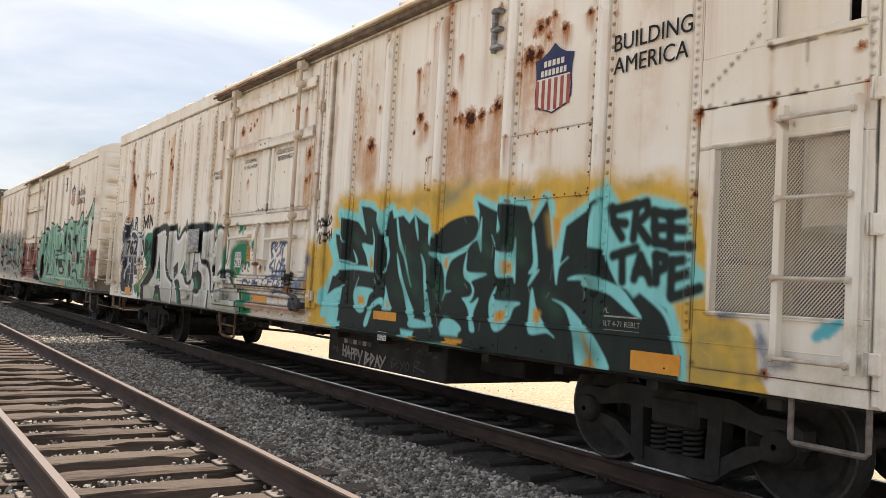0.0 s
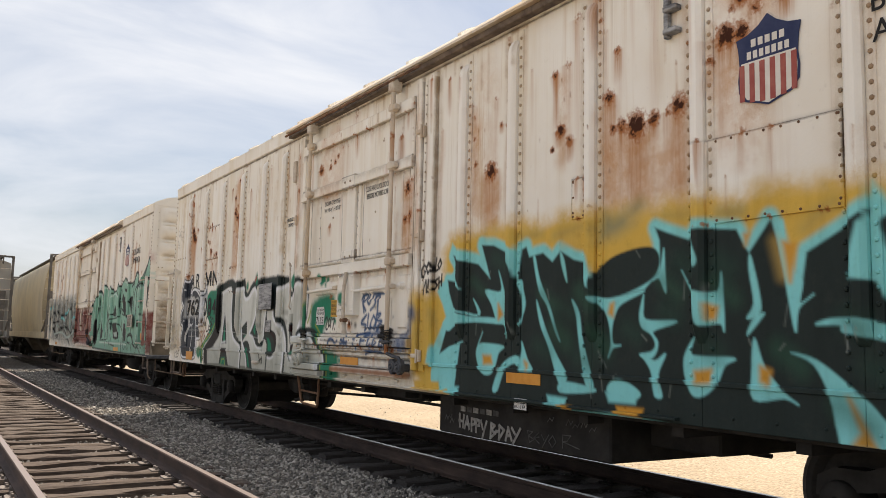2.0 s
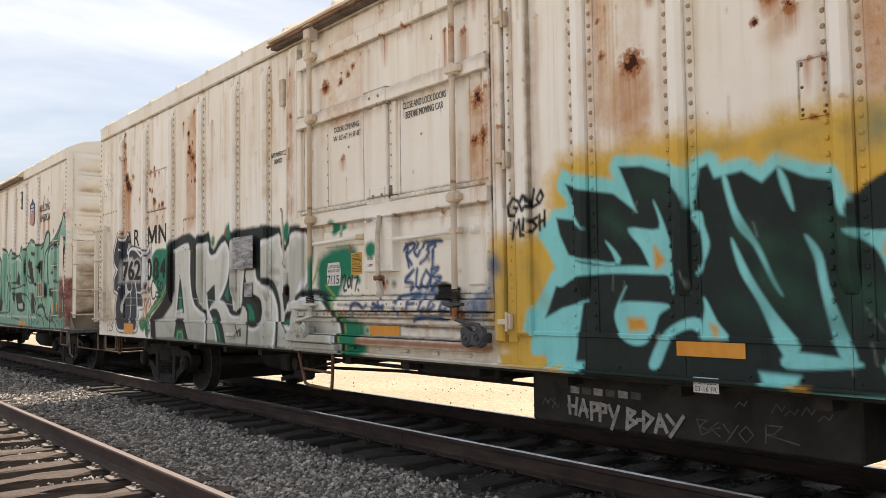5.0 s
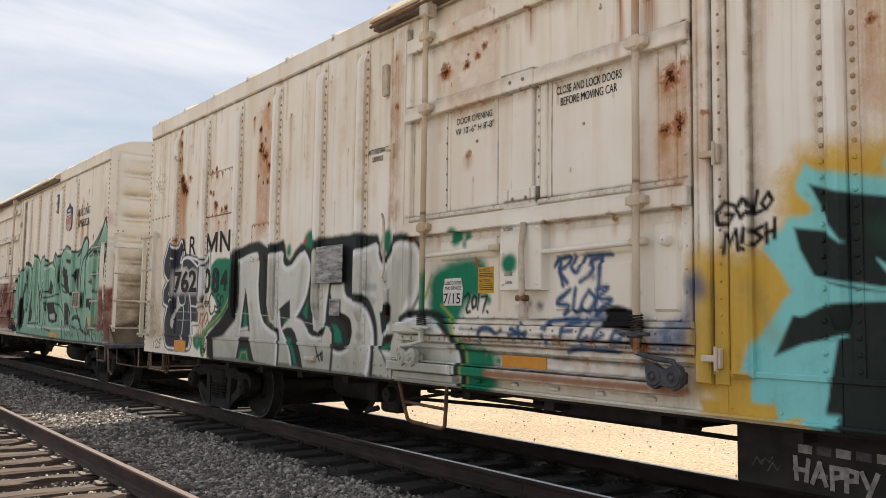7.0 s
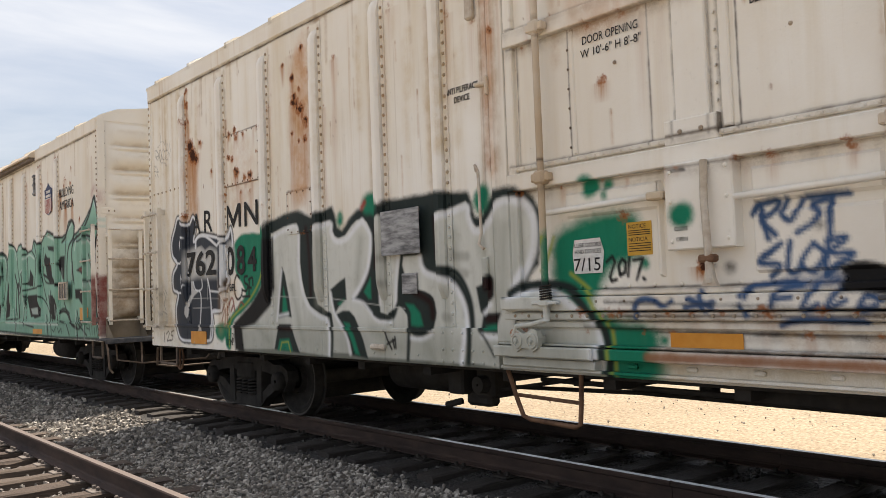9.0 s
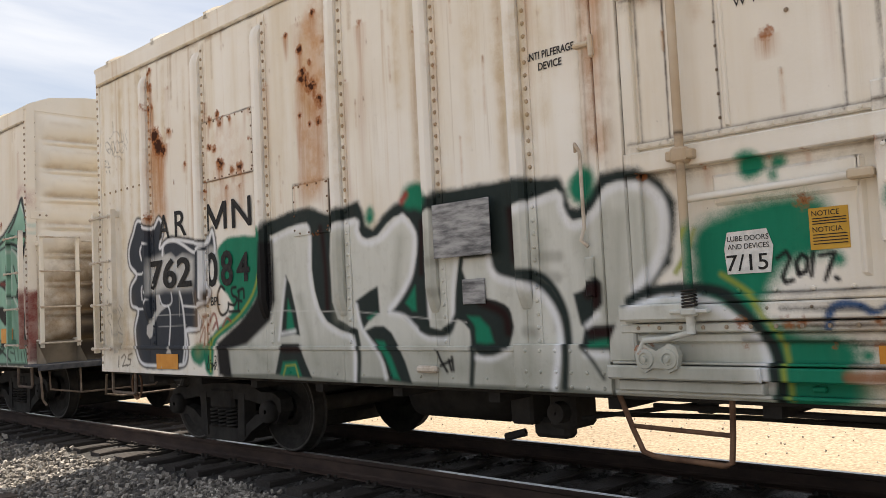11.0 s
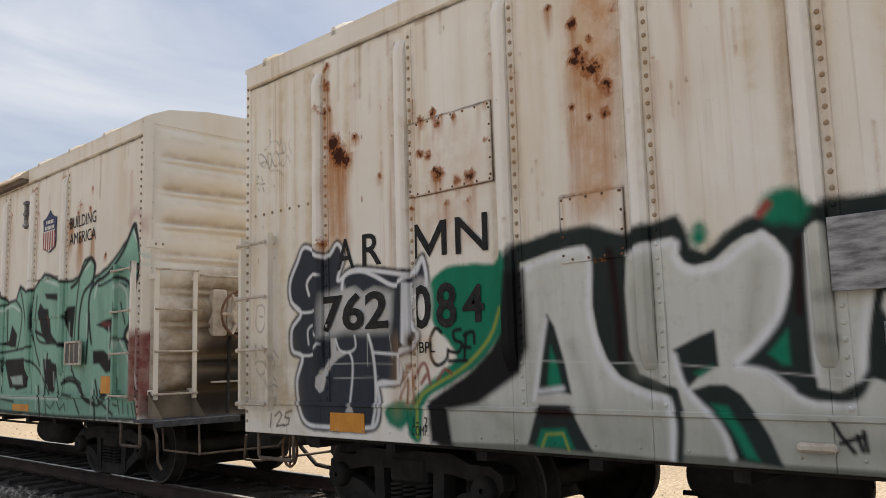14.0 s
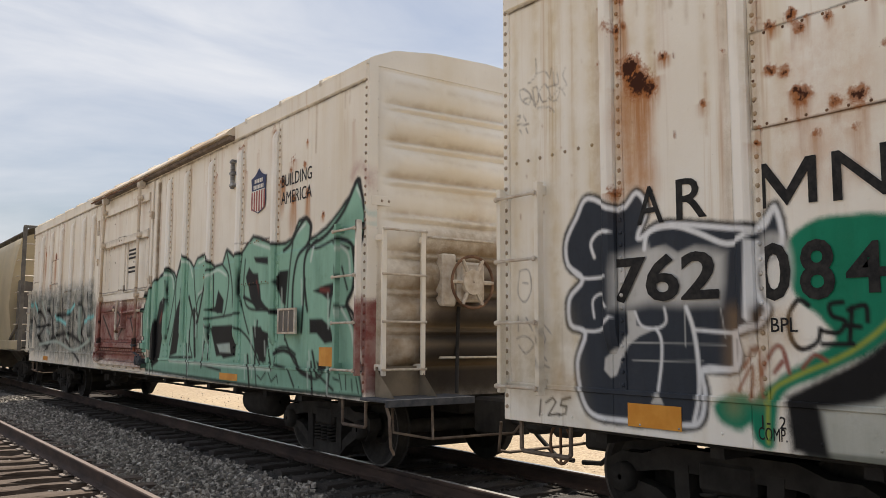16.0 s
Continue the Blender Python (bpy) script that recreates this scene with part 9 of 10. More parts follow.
for j in range(nz):
    for s in (0, 1):
        y = np.linspace(G0, G1, 2 * ny + 1)
        zig = np.where(np.arange(2 * ny + 1) % 2 == s, 0.0, 1.0)
        z = H0 + (j + zig) * chh
        lo = np.stack((np.full(len(y), SIDE - 0.001), y, np.clip(z - 0.0034, H0, H1)), -1)
        hi = np.stack((np.full(len(y), SIDE - 0.003), y, np.clip(z + 0.0034, H0, H1)), -1)
        wire.grid(np.stack((lo, hi)))
part("expanded_mesh", wire, CREAM, near_car, "expanded metal grille mesh")
# walls and backing in darkened tan: the dimness inside is partly colour
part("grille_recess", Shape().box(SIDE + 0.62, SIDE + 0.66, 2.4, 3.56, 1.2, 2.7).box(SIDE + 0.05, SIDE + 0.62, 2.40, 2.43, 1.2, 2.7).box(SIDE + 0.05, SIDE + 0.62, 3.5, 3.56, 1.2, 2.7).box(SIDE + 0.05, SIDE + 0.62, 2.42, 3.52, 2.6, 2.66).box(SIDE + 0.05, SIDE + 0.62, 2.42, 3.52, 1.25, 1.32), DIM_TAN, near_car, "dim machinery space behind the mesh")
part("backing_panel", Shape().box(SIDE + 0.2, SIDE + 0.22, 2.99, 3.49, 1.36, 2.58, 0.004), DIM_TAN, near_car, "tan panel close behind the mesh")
mach = Shape()
mach.lathe((SIDE + 0.38, 2.86, 1.35), (0, 0, 1), [(0, 0.0), (0, 0.22), (0.5, 0.22), (0.55, 0.1)], 20)
mach.box(SIDE + 0.25, SIDE + 0.6, 2.5, 2.66, 1.33, 2.3, 0.02)
part("compressor", mach, FRAME, near_car, "dark compressor body", smooth=False)
part("duct", Shape().lathe((SIDE + 0.4, 2.74, 2.0), (0, 0, 1), [(0, 0.28), (0.58, 0.28)], 24), BARE, near_car, "tan round duct", smooth=True)
part("pipe", Shape().tube([(SIDE + 0.2, 3.45, 1.8), (SIDE + 0.2, 3.1, 1.78), (SIDE + 0.22, 3.05, 1.7), (SIDE + 0.22, 3.03, 1.35)], 0.02, 7).tube([(SIDE + 0.25, 3.12, 2.58), (SIDE + 0.25, 3.1, 1.9)], 0.025, 7), FRAME, near_car, smooth=True)
row = [(SIDE - 0.005, 3.609, z) for z in np.arange(1.34, 4.2, 0.0575)]
row += [(SIDE - 0.005, 3.523 - 0.373 * k / 8, 2.894 + 0.288 * k / 8) for k in range(9)] + [(SIDE - 0.001, 3.117, z) for z in np.arange(3.256, 4.2, 0.059)]
row += [(SIDE - 0.004, y, 2.796) for y in np.arange(2.505, 3.5, 0.1238)]
part("rivet_row", Shape().studs(row, 0.0145), CREAM, near_car, spray=sp)
part("rivet_row", Shape().studs([(SIDE - 0.002, 2.426, z) for z in np.arange(2.793, 4.2, 0.064)], 0.021), CREAM, near_car, spray=sp)
ladder(near_car, 2.462, 2.908, (2.603, 2.14, 1.68, 1.222), A)
for z in (2.72, 1.985, 1.24):
    part("hinge", Shape().box(SIDE - 0.03, SIDE + 0.01, 2.335, 2.43, z - 0.06, z + 0.06, 0.008).tube([(SIDE - 0.035, 2.40, z - 0.06), (SIDE - 0.035, 2.40, z + 0.06)], 0.014, 7), CREAM, near_car, spray=sp)
part("rub_strip", Shape().plate(2.34, 3.5, 1.10, 1.106, SIDE - 0.006, SIDE, 0.05, 0.002), RUSTY, near_car)

# ---- under the near car ----
TANK_X = SIDE + 0.28
tank = part("fuel_tank", Shape().box(TANK_X, 2 * MID - SIDE - 0.5, 6.70, 9.2, 0.60, 0.99, 0.015), FRAME, near_car, "black fuel tank box with chalk scrawls")
part("rear_tank", Shape().box(TANK_X + 0.4, 2 * MID - SIDE - 0.5, 6.0, 6.69, 0.72, 0.99, 0.015), FRAME, near_car)
part("battery_box", Shape().box(TANK_X, TANK_X + 0.7, 9.58, 10.67, 0.865, 0.98, 0.012), FRAME, near_car)


def scrawl(pts, wide, material, label="", lift=0.0):
    """A hand-drawn stroke: a flat ribbon along a line on the tank's side."""
    sh = Shape()
    for k, ((y0, z0), (y1, z1)) in enumerate(zip(pts[:-1], pts[1:])):
        d = math.hypot(y1 - y0, z1 - z0) or 1.0
        u, w = (y1 - y0) / d * wide / 2, (z1 - z0) / d * wide / 2
        sh.prism([(y0 - u - w, z0 - w + u), (y0 - u + w, z0 - w - u), (y1 + u + w, z1 + w - u), (y1 + u - w, z1 + w + u)], TANK_X - 0.003 - 0.0005 * k - lift, TANK_X - 0.0008 - 0.0001 * k - lift)
    part("scrawl", sh, material, tank, label)


# a greeting in broad strokes, and a thin tag
GREETING = (
    ((8.819, 0.799), (8.812, 0.683)),
    ((8.739, 0.791), (8.753, 0.681)),
    ((8.816, 0.737), (8.746, 0.736)),
    ((8.713, 0.678), (8.671, 0.785), (8.636, 0.675)),
    ((8.697, 0.714), (8.644, 0.716)),
    ((8.603, 0.659), (8.604, 0.773), (8.547, 0.771), (8.549, 0.729), (8.601, 0.716)),
    ((8.523, 0.661), (8.519, 0.773), (8.464, 0.764), (8.47, 0.722), (8.521, 0.713)),
    ((8.436, 0.766), (8.407, 0.699)),
    ((8.36, 0.766), (8.423, 0.613)),
    ((8.289, 0.629), (8.277, 0.76), (8.221, 0.744), (8.274, 0.699), (8.21, 0.678), (8.285, 0.629)),
    ((8.193, 0.697), (8.159, 0.698)),
    ((8.144, 0.632), (8.14, 0.753), (8.067, 0.718), (8.144, 0.632)),
    ((8.054, 0.633), (8.017, 0.745), (7.965, 0.643)),
    ((8.036, 0.673), (7.988, 0.679)),
    ((7.953, 0.748), (7.908, 0.702)),
    ((7.829, 0.751), (7.93, 0.62)),
)
TAG = (
    ((7.702, 0.659), (7.735, 0.748), (7.662, 0.746), (7.715, 0.707), (7.639, 0.683), (7.702, 0.653)),
    ((7.573, 0.747), (7.639, 0.7), (7.569, 0.66)),
    ((7.625, 0.698), (7.568, 0.712)),
    ((7.546, 0.737), (7.506, 0.69)),
    ((7.443, 0.739), (7.525, 0.633)),
    ((7.386, 0.743), (7.438, 0.692), (7.39, 0.645), (7.338, 0.695), (7.386, 0.743)),
    ((7.266, 0.658), (7.262, 0.761), (7.162, 0.763), (7.21, 0.715), (7.258, 0.706), (7.06, 0.671)),
)
for k, line in enumerate(GREETING):
    scrawl(line, 0.026, CHALK, "grey sprayed greeting", 0.003 * (k % 4))
for k, line in enumerate(TAG):
    scrawl(line, 0.008, FAINT, "thin chalk tag", 0.003 * (k % 3))
for k in range(6):
    y = 8.80 - k * 0.11
    part("bar", Shape().prism([(y, 0.83), (y - 0.08, 0.828), (y - 0.085, 0.875), (y, 0.88)], TANK_X - 0.004, TANK_X - 0.001), FAINT if k % 2 else CHALK, tank)
for k, (y, z) in enumerate(((9.05, 0.72), (9.0, 0.74), (8.95, 0.7), (7.42, 0.85), (7.18, 0.84), (7.1, 0.83), (7.0, 0.84), (6.9, 0.82))):
    scrawl([(y + 0.04, z), (y + 0.01, z + 0.05 - 0.02 * (k % 2)), (y - 0.02, z + 0.01), (y - 0.04, z + 0.04)], 0.007, FAINT)
label_plate = part("purged_label", Shape().prism([(7.55, 0.955), (7.38, 0.955), (7.38, 1.045), (7.55, 1.045)], SIDE - 0.009, SIDE - 0.005), LETTER_WHITE, near_car, "small white purge date label")
words("letter", "PURGED", 7.54, 1.005, 0.15, 0.03, SIDE - 0.011, INKY, label_plate, bold=0.004)
words("letter", "03-16 FR", 7.54, 0.962, 0.15, 0.03, SIDE - 0.011, INKY, label_plate, bold=0.004)


def underside(car, dy):
    """Brake tanks, rods and valves below a car."""
    cyl = Shape().lathe((MID - 0.35, 14.1 + dy, 0.78), (0, 1, 0), [(0, 0.02), (0.03, 0.14), (0.1, 0.2), (1.1, 0.2), (1.17, 0.14), (1.2, 0.02)], 20)
    part("air_tank", cyl, FRAME, car, "black brake air reservoir", smooth=True)
    v = Shape().box(SIDE + 0.45, SIDE + 0.75, 13.42 + dy, 13.62 + dy, 0.70, 0.95, 0.02).box(SIDE + 0.5, SIDE + 0.8, 13.1 + dy, 13.32 + dy, 0.68, 0.93, 0.03).box(SIDE + 0.55, SIDE + 0.7, 13.2 + dy, 13.5 + dy, 0.6, 0.74, 0.03)
    v.lathe((SIDE + 0.48, 13.2 + dy, 0.8), (1, 0, 0), [(-0.06, 0.01), (-0.06, 0.07), (0.05, 0.08), (0.06, 0.01)], 12)
    v.tube([(SIDE + 0.6, 13.6 + dy, 0.62), (SIDE + 0.55, 13.75 + dy, 0.58)], 0.03, 7)
    part("brake_valve", v, FRAME, car, "dusty brake control valve")
    rods = Shape().tube([(SIDE + 0.6, 13.1 + dy, 0.75), (SIDE + 0.5, 12.0 + dy, 0.93), (SIDE + 0.5, 10.6 + dy, 0.95)], 0.016, 6).tube([(MID - 0.3, 15.4 + dy, 0.62), (MID - 0.3, 12.2 + dy, 0.72), (MID - 0.3, 6.0 + dy, 0.70)], 0.02, 6)
    rods.tube([(SIDE + 0.35, 12.4 + dy, 0.9), (SIDE + 0.35, 9.5 + dy, 0.88)], 0.02, 6)
    part("brake_rod", rods, FRAME, car, smooth=True)
    for y in (11.05, 10.65, 12.1):
        part("bracket", Shape().box(SIDE + 0.4, SIDE + 0.5, y + dy - 0.05, y + dy + 0.05, 0.86, 0.97, 0.01), FRAME, car)


underside(near_car, 0.0)
x = SIDE + 0.06
step_bars = Shape().tube([(x, 12.47, 1.02), (x, 12.38, 0.80), (x, 12.32, 0.675), (x, 12.25, 0.655), (x, 11.83, 0.64), (x, 11.79, 0.66), (x, 11.775, 0.8), (x, 11.765, 1.02)], 0.017, 7)
step_bars.tube([(x, 12.38, 0.82), (x, 11.78, 0.805)], 0.015, 6)
part("door_step", step_bars, RUSTY, near_car, "rusty hanging bar step below the door", smooth=True)
wheel_pts = [(SIDE + 0.2, 18.72 + 0.11 * math.cos(t), 0.84 + 0.15 * math.sin(t)) for t in np.linspace(0, 6.283, 21)]
part("release_ring", Shape().tube(wheel_pts, 0.012, 6).tube([(SIDE + 0.2, 18.72, 0.68), (SIDE + 0.2, 18.72, 1.0)], 0.012, 6), RUSTY, near_car, "rusty hoop below the corner", smooth=True)

# ---- the second car ----
DY = 18.9
far_car = reefer(DY, B, CREAM_B, 0.018, "dull cream refrigerator car with mint green graffiti", False)
shield(far_car, 23.88, 3.17, 0.46, 0.58, SIDE - 0.011)
words("letter", "BUILDING", 23.22, 3.40, 0.78, 0.15, FACE, INKY, far_car, "black lettering", bold=0.004)
words("letter", "AMERICA", 23.22, 3.19, 0.78, 0.15, FACE, INKY, far_car, "black lettering", bold=0.004)
for a in ((22.19, 21.78, 1.32, 1.52), (25.0, 24.4, 1.06, 1.15), (29.2, 28.6, 1.1, 1.18), (36.3, 35.8, 1.05, 1.15)):
    tape(far_car, a[1], a[0], a[2], a[3])
for k in range(5):
    z = 3.12 - 0.07 * k - (0.1 if k > 2 else 0)
    part("bar", Shape().prism([(29.35, z), (28.95, z), (28.95, z + 0.035), (29.35, z + 0.035)], SIDE - 0.036, SIDE - 0.034), INKY, far_car)
board = part("card_board", Shape().plate(22.66, 23.08, 1.67, 1.945, SIDE - 0.075, SIDE - 0.05, 0.1, 0.004), HOPPER_DARK, far_car, "small dark card board in a pale frame")
for a, b, c, d in ((22.645, 22.67, 1.66, 1.955), (23.07, 23.095, 1.66, 1.955), (22.672, 23.068, 1.93, 1.955), (22.672, 23.068, 1.66, 1.685), (22.80, 22.815, 1.69, 1.925), (22.93, 22.945, 1.69, 1.925)):
    part("board_frame", Shape().box(SIDE - 0.085, SIDE - 0.05, a, b, c, d, 0.004), BARE, board)
ladder(far_car, 21.27, 21.70, (2.71, 2.24, 1.77, 1.30), B)
part("rivet_row", Shape().studs(rivets_up(Y_RIGHT + DY + 0.025, 1.1, 4.35, SIDE - 0.013, 0.085), 0.018), RIVET, far_car, spray=B)
underside(far_car, DY)
cyl = Shape().lathe((SIDE + 0.55, 24.3, 0.78), (0, 1, 0), [(0, 0.02), (0.03, 0.16), (0.1, 0.2), (0.75, 0.2), (0.82, 0.14), (0.85, 0.02)], 20)
part("air_tank", cyl, FRAME, far_car, "black round air tank", smooth=True)

# corrugated end of the second car
YE = Y_RIGHT + DY
xs, zs = np.linspace(SIDE + 0.01, 2 * MID - SIDE - 0.01, 70), np.linspace(1.02, 4.48, 300)
ex, ez = np.meshgrid(xs, zs)
taper = np.clip(np.minimum(ex - SIDE - 0.16, 2 * MID - SIDE - 0.16 - ex) / 0.16, 0, 1) ** 0.7
out = np.zeros_like(ex)
for k in range(8):
    zc = 1.50 + 0.385 * k
    high = 0.11 if zc < 4.1 else 0.05
    if abs(zc - 3.0) < 0.15:
        high = 0.05
    out = np.maximum(out, high * taper * np.cos(np.clip((ez - zc) / 0.165, -1, 1) * math.pi / 2) ** 0.75)
    mid = zc + 0.19 + 0.02 * (ex - MID) * (zc > 2.9)
    if zc < 4.0 and abs(mid.mean() - 3.0) > 0.1:
        out = np.maximum(out, 0.075 * taper ** 2 * np.cos(np.clip((ez - mid) / 0.05, -1, 1) * math.pi / 2))
end = Shape().grid(np.stack((ex, YE - out, ez), -1))
dirt = Spray()
dirt.along = 0
dirt.fill((0.26, 0.18, 0.105, 0.75), [(4.45, 1.0), (4.5, 1.7), (4.8, 2.4), (5.3, 2.7), (6.0, 2.8), (7.4, 2.7), (7.4, 1.0)], 0.0, 0.3)
dirt.fill(DARK_UMBER + (0.9,), [(4.88, 1.0), (4.97, 1.5), (5.1, 2.0), (5.3, 2.3), (5.9, 2.4), (7.2, 2.3), (7.3, 1.0)], 0.0, 0.2)
dirt.fill((0.04, 0.033, 0.027, 0.9), [(4.9, 1.0), (4.98, 1.4), (5.2, 1.85), (6.2, 2.0), (7.3, 1.95), (7.3, 1.0)], 0.0, 0.18)
for k in range(8):
    z = 1.50 + 0.385 * k - 0.15
    dirt.line((0.40, 0.28, 0.15, 0.42), [(4.68, z), (7.2, z)], 0.05, 0.06, 0)
    dirt.line((0.45, 0.33, 0.19, 0.22), [(4.75, z + 0.21), (7.2, z + 0.2)], 0.04, 0.05, 0)
end_part = part("corrugated_end", end, CREAM_B, far_car, "corrugated steel end with rust-brown grime", spray=dirt, smooth=True)
part("end_gable", Shape().prism_y([(SIDE, 4.44), (SIDE + 0.08, 4.5), (SIDE + 0.3, 4.6), (SIDE + 0.8, 4.67), (MID, 4.70), (2 * MID - SIDE - 0.8, 4.67), (2 * MID - SIDE - 0.3, 4.6), (2 * MID - SIDE, 4.44)], YE - 0.004, YE + 0.03), CREAM_B, far_car, "arched top of the end")
part("end_seam", Shape().box(SIDE + 0.03, 2 * MID - SIDE - 0.03, YE - 0.026, YE, 2.95, 3.05, 0.004), CREAM_B, end_part)
part("rivet_row", Shape().studs([(x, YE - 0.026, 3.0) for x in np.arange(SIDE + 0.15, 2 * MID - SIDE, 0.085)], 0.016, (0, -1, 0)), RIVET, end_part)
part("rivet_row", Shape().studs([(SIDE + 0.1, YE - 0.002, z) for z in np.arange(1.2, 4.4, 0.19)], 0.015, (0, -1, 0)), RIVET, end_part)
lad = Shape()
for x in (4.53, 5.0):
    lad.box(x - 0.025, x + 0.025, YE - 0.16, YE - 0.13, 1.25, 2.72, 0.004)
    for z in (1.33, 2.62):
        lad.box(x - 0.03, x + 0.03, YE - 0.15, YE, z - 0.03, z + 0.03, 0.006)
end_ladder = part("end_ladder", lad, CREAM_B, far_car, "cream end ladder", spray=Spray())
for z in (2.70, 2.25, 1.78, 1.31):
    part("rung", Shape().tube([(4.50, YE - 0.17, z), (5.03, YE - 0.17, z)], 0.013, 7), BARE, end_ladder, smooth=True)
part("grab_iron", Shape().tube([(5.08, YE, 2.66), (5.08, YE - 0.12, 2.66), (5.95, YE - 0.12, 2.66), (5.95, YE, 2.66)], 0.013, 7), BARE, far_car, smooth=True)
part("grab_iron", Shape().tube([(5.25, YE, 1.42), (5.25, YE - 0.12, 1.42), (6.2, YE - 0.12, 1.42), (6.2, YE, 1.42)], 0.013, 7), BARE, far_car, smooth=True)
# hand brake
box = part("brake_housing", Shape().box(5.24, 5.42, YE - 0.16, YE, 1.95, 2.5, 0.02).box(5.42, 5.78, YE - 0.2, YE, 2.0, 2.42, 0.03), BARE, far_car, "dusty hand brake housing")
bw = [(5.53 + 0.27 * math.cos(t), YE - 0.29, 2.2 + 0.27 * math.sin(t)) for t in np.linspace(0, 6.283, 29)]
wheel = part("brake_wheel", Shape().tube(bw, 0.016, 8), RUSTY, box, "round spoked hand brake wheel", smooth=True)
spk = Shape().lathe((5.53, YE - 0.31, 2.2), (0, 1, 0), [(0, 0.01), (0, 0.13), (0.03, 0.14), (0.1, 0.08), (0.11, 0.01)], 20)
for t in np.linspace(0, 6.283, 7)[:-1]:
    c, s = math.cos(t), math.sin(t)
    spk.tube([(5.53 + 0.1 * c, YE - 0.28, 2.2 + 0.1 * s), (5.53 + 0.27 * c, YE - 0.29, 2.2 + 0.27 * s)], 0.022, 6)
part("spokes", spk, BARE, wheel, smooth=False)
part("brake_chain", Shape().tube([(5.46, YE - 0.14, 1.95), (5.45, YE - 0.13, 1.5), (5.45, YE - 0.12, 1.05)], 0.022, 6), FRAME, far_car, smooth=True)
# crossing platform and corner steps
part("platform", Shape().box(4.32, 5.36, YE - 0.52, YE - 0.06, 1.02, 1.05, 0.006).box(4.32, 5.36, YE - 0.54, YE - 0.52, 0.98, 1.05, 0.004), CAST, far_car, "worn steel crossover platform")
part("platform_brace", Shape().add([(4.47, YE - 0.1, 1.05), (4.47, YE - 0.1, 1.34), (4.47, YE - 0.45, 1.05), (5.0, YE - 0.08, 1.05), (5.0, YE - 0.08, 1.34), (5.0, YE - 0.4, 1.05)], [[[0, 1, 2]], [[3, 5, 4]], [[0, 3, 4, 1]]]), DIM_TAN, far_car)
part("grab_iron", Shape().tube([(4.34, YE - 0.5, 1.0), (4.34, YE - 0.56, 0.9), (4.36, YE - 0.56, 0.62), (4.42, YE - 0.52, 0.55)], 0.015, 7), DULL, far_car, smooth=True)
part("grab_iron", Shape().tube([(4.85, YE - 0.52, 1.0), (4.85, YE - 0.54, 0.66)], 0.013, 7), DULL, far_car, smooth=True)


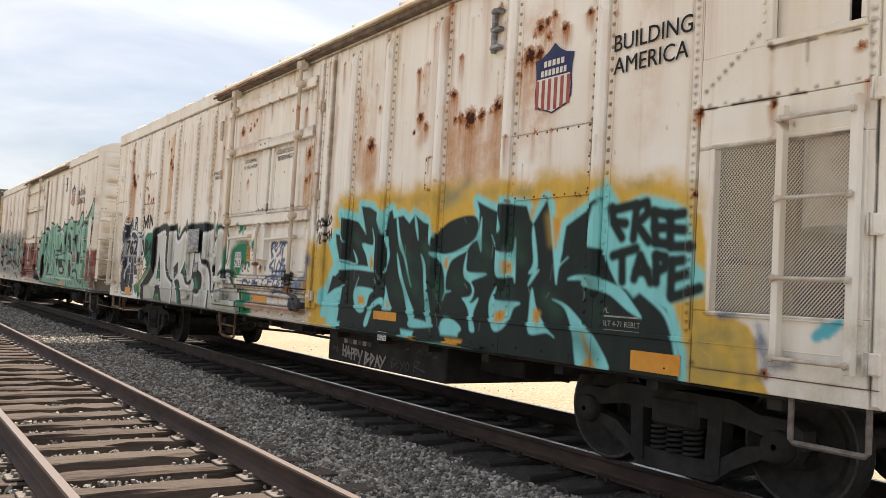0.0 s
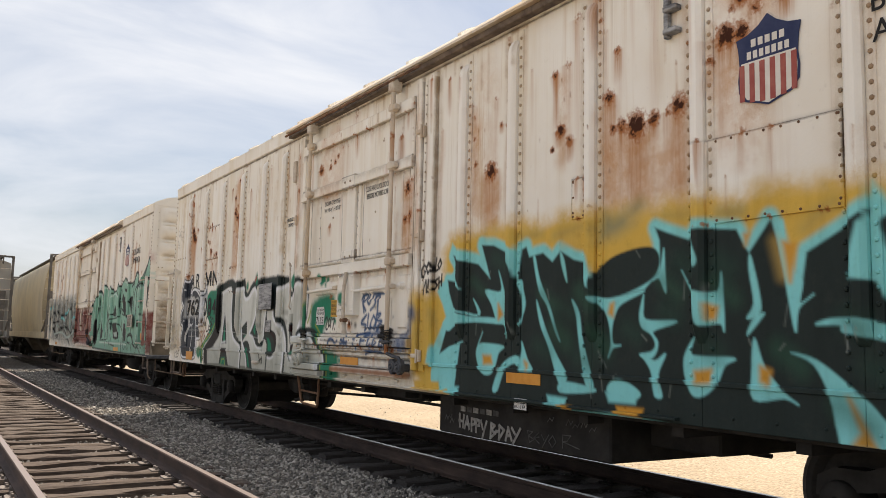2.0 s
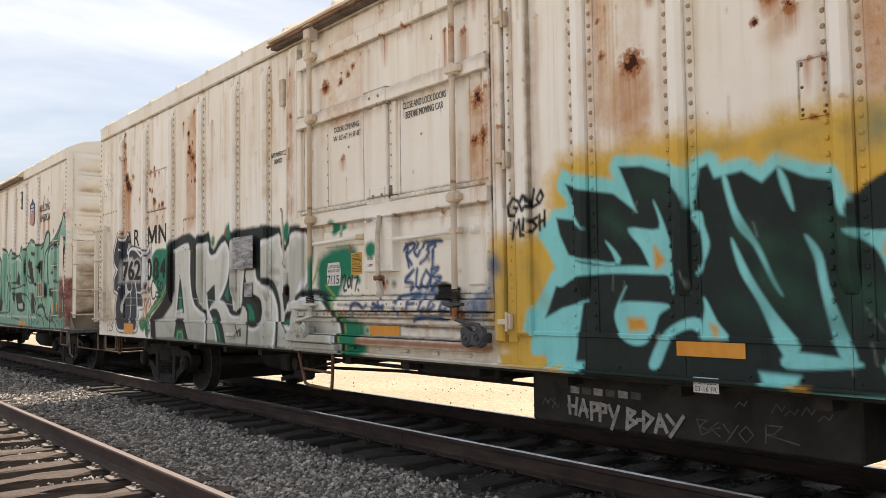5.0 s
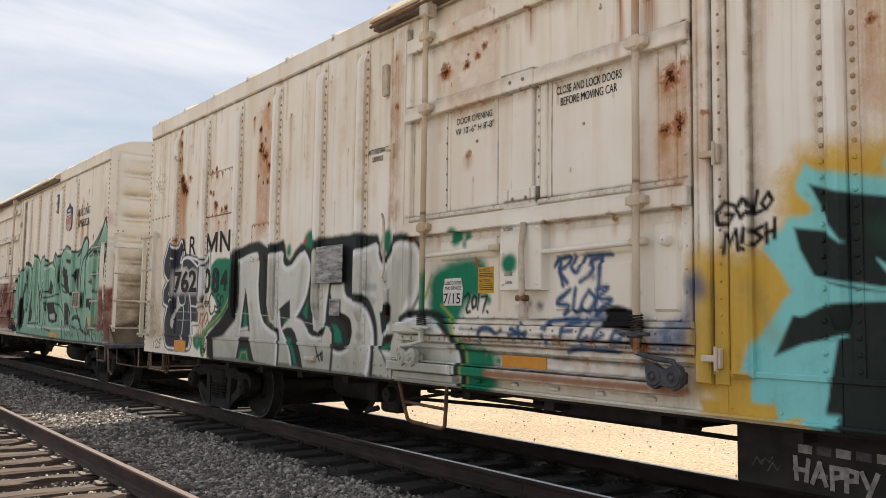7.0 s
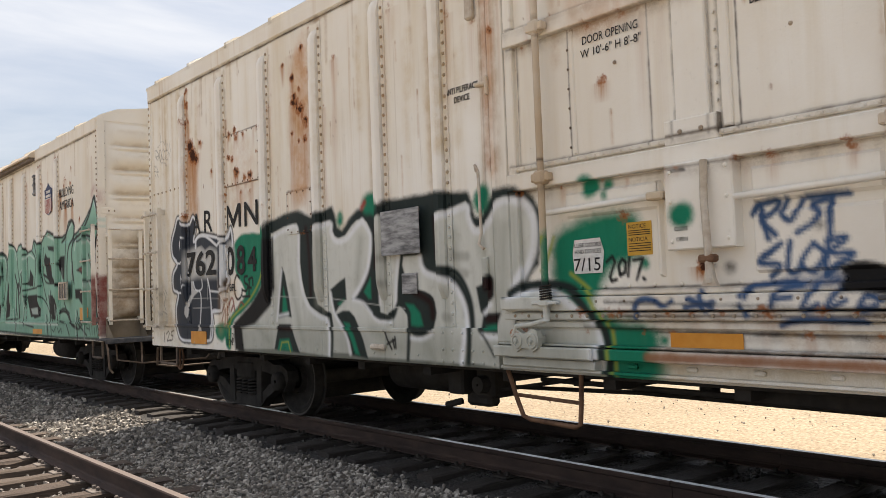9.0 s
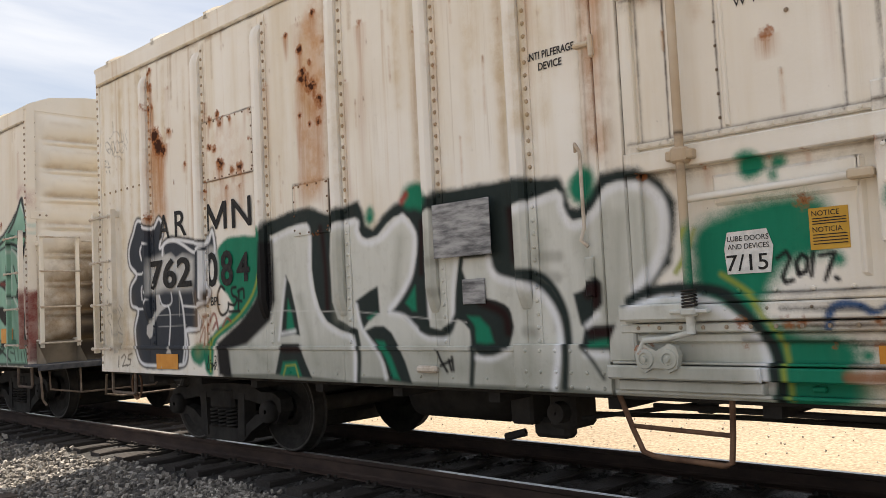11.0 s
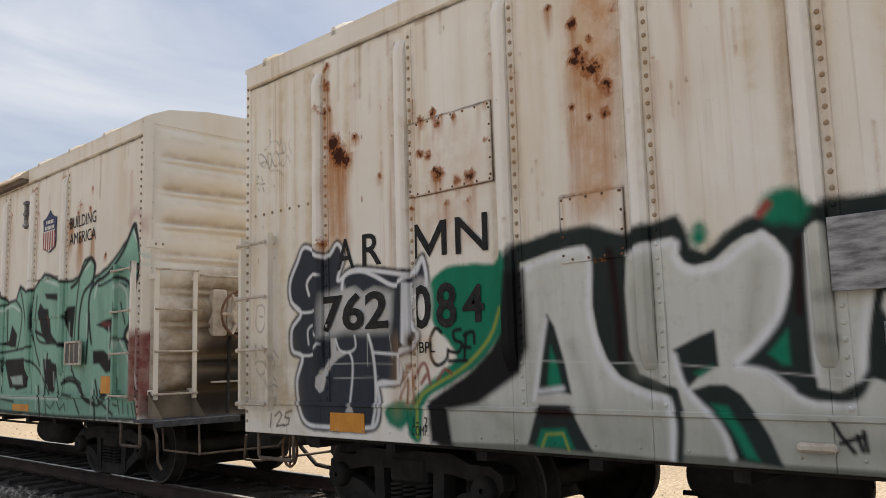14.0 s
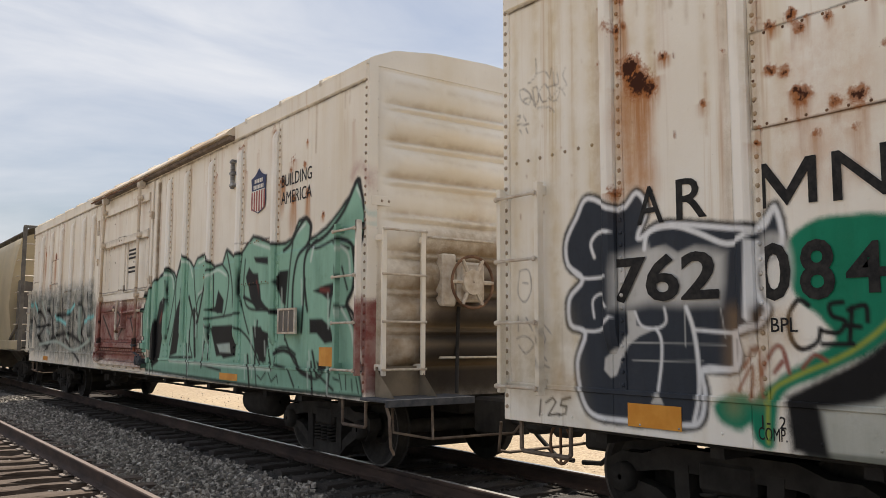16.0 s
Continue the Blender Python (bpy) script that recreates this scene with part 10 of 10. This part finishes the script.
# ---- covered hoppers ----
def hopper(name_label, xc, y0, y1, paint, foot, top, bulge):
    """A covered hopper with bulged sides, ridged roof, sloping ends and end frames."""
    car = thing("hopper_car", (xc, (y0 + y1) / 2, RAIL_TOP), name_label, "freight car", "train cars")
    half = 1.52
    a, b = y0 + 1.6, y1 - 1.6
    prof = [(half * (0.93 + 0.09 * math.sin(math.pi * t)) if bulge else half - 0.05 * (t > 0.9), foot + (top - foot) * t) for t in np.linspace(0, 1, 15)]
    prof = [(x, z) for x, z in prof] + [(half * 0.75, top + 0.12), (0.3, top + 0.2)]
    prof = prof + [(-x, z) for x, z in prof[::-1]]
    ys = np.linspace(a, b, 24)
    p = np.array([[(xc + x, y, z) for x, z in prof] for y in ys])
    slope = np.array([(z - foot) / (top - foot) for x, z in prof])
    p[0, :, 1] -= np.where(slope > 0.35, (slope - 0.35) * 1.2, 0)
    p[-1, :, 1] += np.where(slope > 0.35, (slope - 0.35) * 1.2, 0)
    sh = Shape().grid(p)
    n = len(prof)
    sh.add(p[0], [[list(range(n))]])
    sh.add(p[-1], [[list(range(n - 1, -1, -1))]])
    part("hopper_body", sh, paint, car, "smooth bulged hopper side", spray=Spray(), smooth=bulge)
    if not bulge:
        for y in np.arange(a + 0.4, b, 1.1):
            for s in (-1, 1):
                part("side_post", Shape().box(xc + s * half - 0.05, xc + s * half + 0.05, y - 0.05, y + 0.05, foot, top, 0.01), paint, car, spray=Spray())
    part("side_sill", Shape().box(xc - half, xc - half + 0.1, y0, y1, foot - 0.28, foot, 0.01).box(xc + half - 0.1, xc + half, y0, y1, foot - 0.28, foot, 0.01), paint, car, spray=Spray())
    part("centre_sill", Shape().box(xc - 0.25, xc + 0.25, y0 - 0.3, y1 + 0.3, 0.85, 1.15, 0.02), FRAME, car)
    part("roof_walk", Shape().box(xc - 1.2, xc - 0.75, y0 + 0.3, y1 - 0.3, top + 0.28, top + 0.32, 0.006).box(xc + 0.75, xc + 1.2, y0 + 0.3, y1 - 0.3, top + 0.28, top + 0.32, 0.006), HOPPER_DARK, car, "dark grating roof walk")
    for y in np.arange(y0 + 0.5, y1, 1.3):
        part("walk_bracket", Shape().box(xc - 1.15, xc - 1.1, y - 0.03, y + 0.03, top - 0.05, top + 0.3).box(xc + 1.1, xc + 1.15, y - 0.03, y + 0.03, top - 0.05, top + 0.3), HOPPER_DARK, car)
    for y in np.arange(a + 1.0, b, 1.9):
        part("roof_hatch", Shape().lathe((xc, y, top + 0.1), (0, 0, 1), [(0, 0.4), (0.2, 0.4), (0.25, 0.3), (0.27, 0.02)], 16), HOPPER_DARK, car)
    for y, s in ((y0, 1), (y1, -1)):
        f = Shape()
        for x in (xc - half + 0.04, xc + half - 0.04):
            f.box(x - 0.05, x + 0.05, y - 0.05, y + 0.05, foot - 0.3, top + 0.25, 0.01)
            f.tube([(x, y, foot + 0.6), (x, y + s * 1.5, foot + 0.02)], 0.04, 6)
        f.box(xc - half, xc + half, y - 0.04, y + 0.04, top + 0.2, top + 0.28, 0.01)
        f.box(xc - half, xc + half, min(y, y + s * 1.6), max(y, y + s * 1.6), foot - 0.3, foot - 0.24, 0.01)
        fr = part("end_frame", f, HOPPER_DARK, car, "dark end frame posts")
        for x in (xc - half + 0.3, xc + half - 0.3):
            for z in np.arange(foot, top, 0.45):
                part("rung", Shape().tube([(x - 0.22, y - s * 0.06, z), (x + 0.22, y - s * 0.06, z)], 0.014, 6), BARE, fr)
        for z in np.arange(foot, top, 0.45):
            part("rung", Shape().tube([(xc - half - 0.05, y + s * 0.06, z), (xc - half - 0.05, y + s * 0.5, z)], 0.014, 6), BARE, fr)
        part("end_sheet", Shape().box(xc - half * 0.9, xc + half * 0.9, min(y + s * 1.3, y + s * 1.4), max(y + s * 1.3, y + s * 1.4), foot - 0.2, top, 0.01), HOPPER_DARK, car, "dark sloping end sheet")
    for k in range(3):
        yc = a + (b - a) * (k + 0.5) / 3
        c = Shape()
        top_ring = [(xc - 1.1, yc - 1.6, foot), (xc + 1.1, yc - 1.6, foot), (xc + 1.1, yc + 1.6, foot), (xc - 1.1, yc + 1.6, foot)]
        low_ring = [(xc - 0.5, yc - 0.35, 0.5), (xc + 0.5, yc - 0.35, 0.5), (xc + 0.5, yc + 0.35, 0.5), (xc - 0.5, yc + 0.35, 0.5)]
        c.add(top_ring + low_ring, [[[0, 1, 5, 4]], [[1, 2, 6, 5]], [[2, 3, 7, 6]], [[3, 0, 4, 7]], [[4, 5, 6, 7]]])
        part("discharge_chute", c, HOPPER_DARK, car)
    return car


def hopper_truck(car, yc, xc):
    global MID
    keep, MID = MID, xc
    truck(car, yc)
    MID = keep


tan_hopper = hopper("tan covered hopper car with smooth bulged sides", MID, 39.9, 57.6, HOPPER_TAN, 1.5, 4.45, True)
grey_hopper = hopper("grey covered hopper car standing on the near track", NEAR_MID, 43.0, 60.0, HOPPER_GREY, 1.5, 4.5, False)
last_hopper = hopper("grey covered hopper car at the end of the train", MID, 59.6, 77.0, HOPPER_GREY, 1.5, 4.45, True)
for car, xc, ya, yb in ((tan_hopper, MID, 42.0, 55.5), (grey_hopper, NEAR_MID, 45.0, 58.0), (last_hopper, MID, 61.7, 75.0)):
    hopper_truck(car, ya, xc)
    hopper_truck(car, yb, xc)
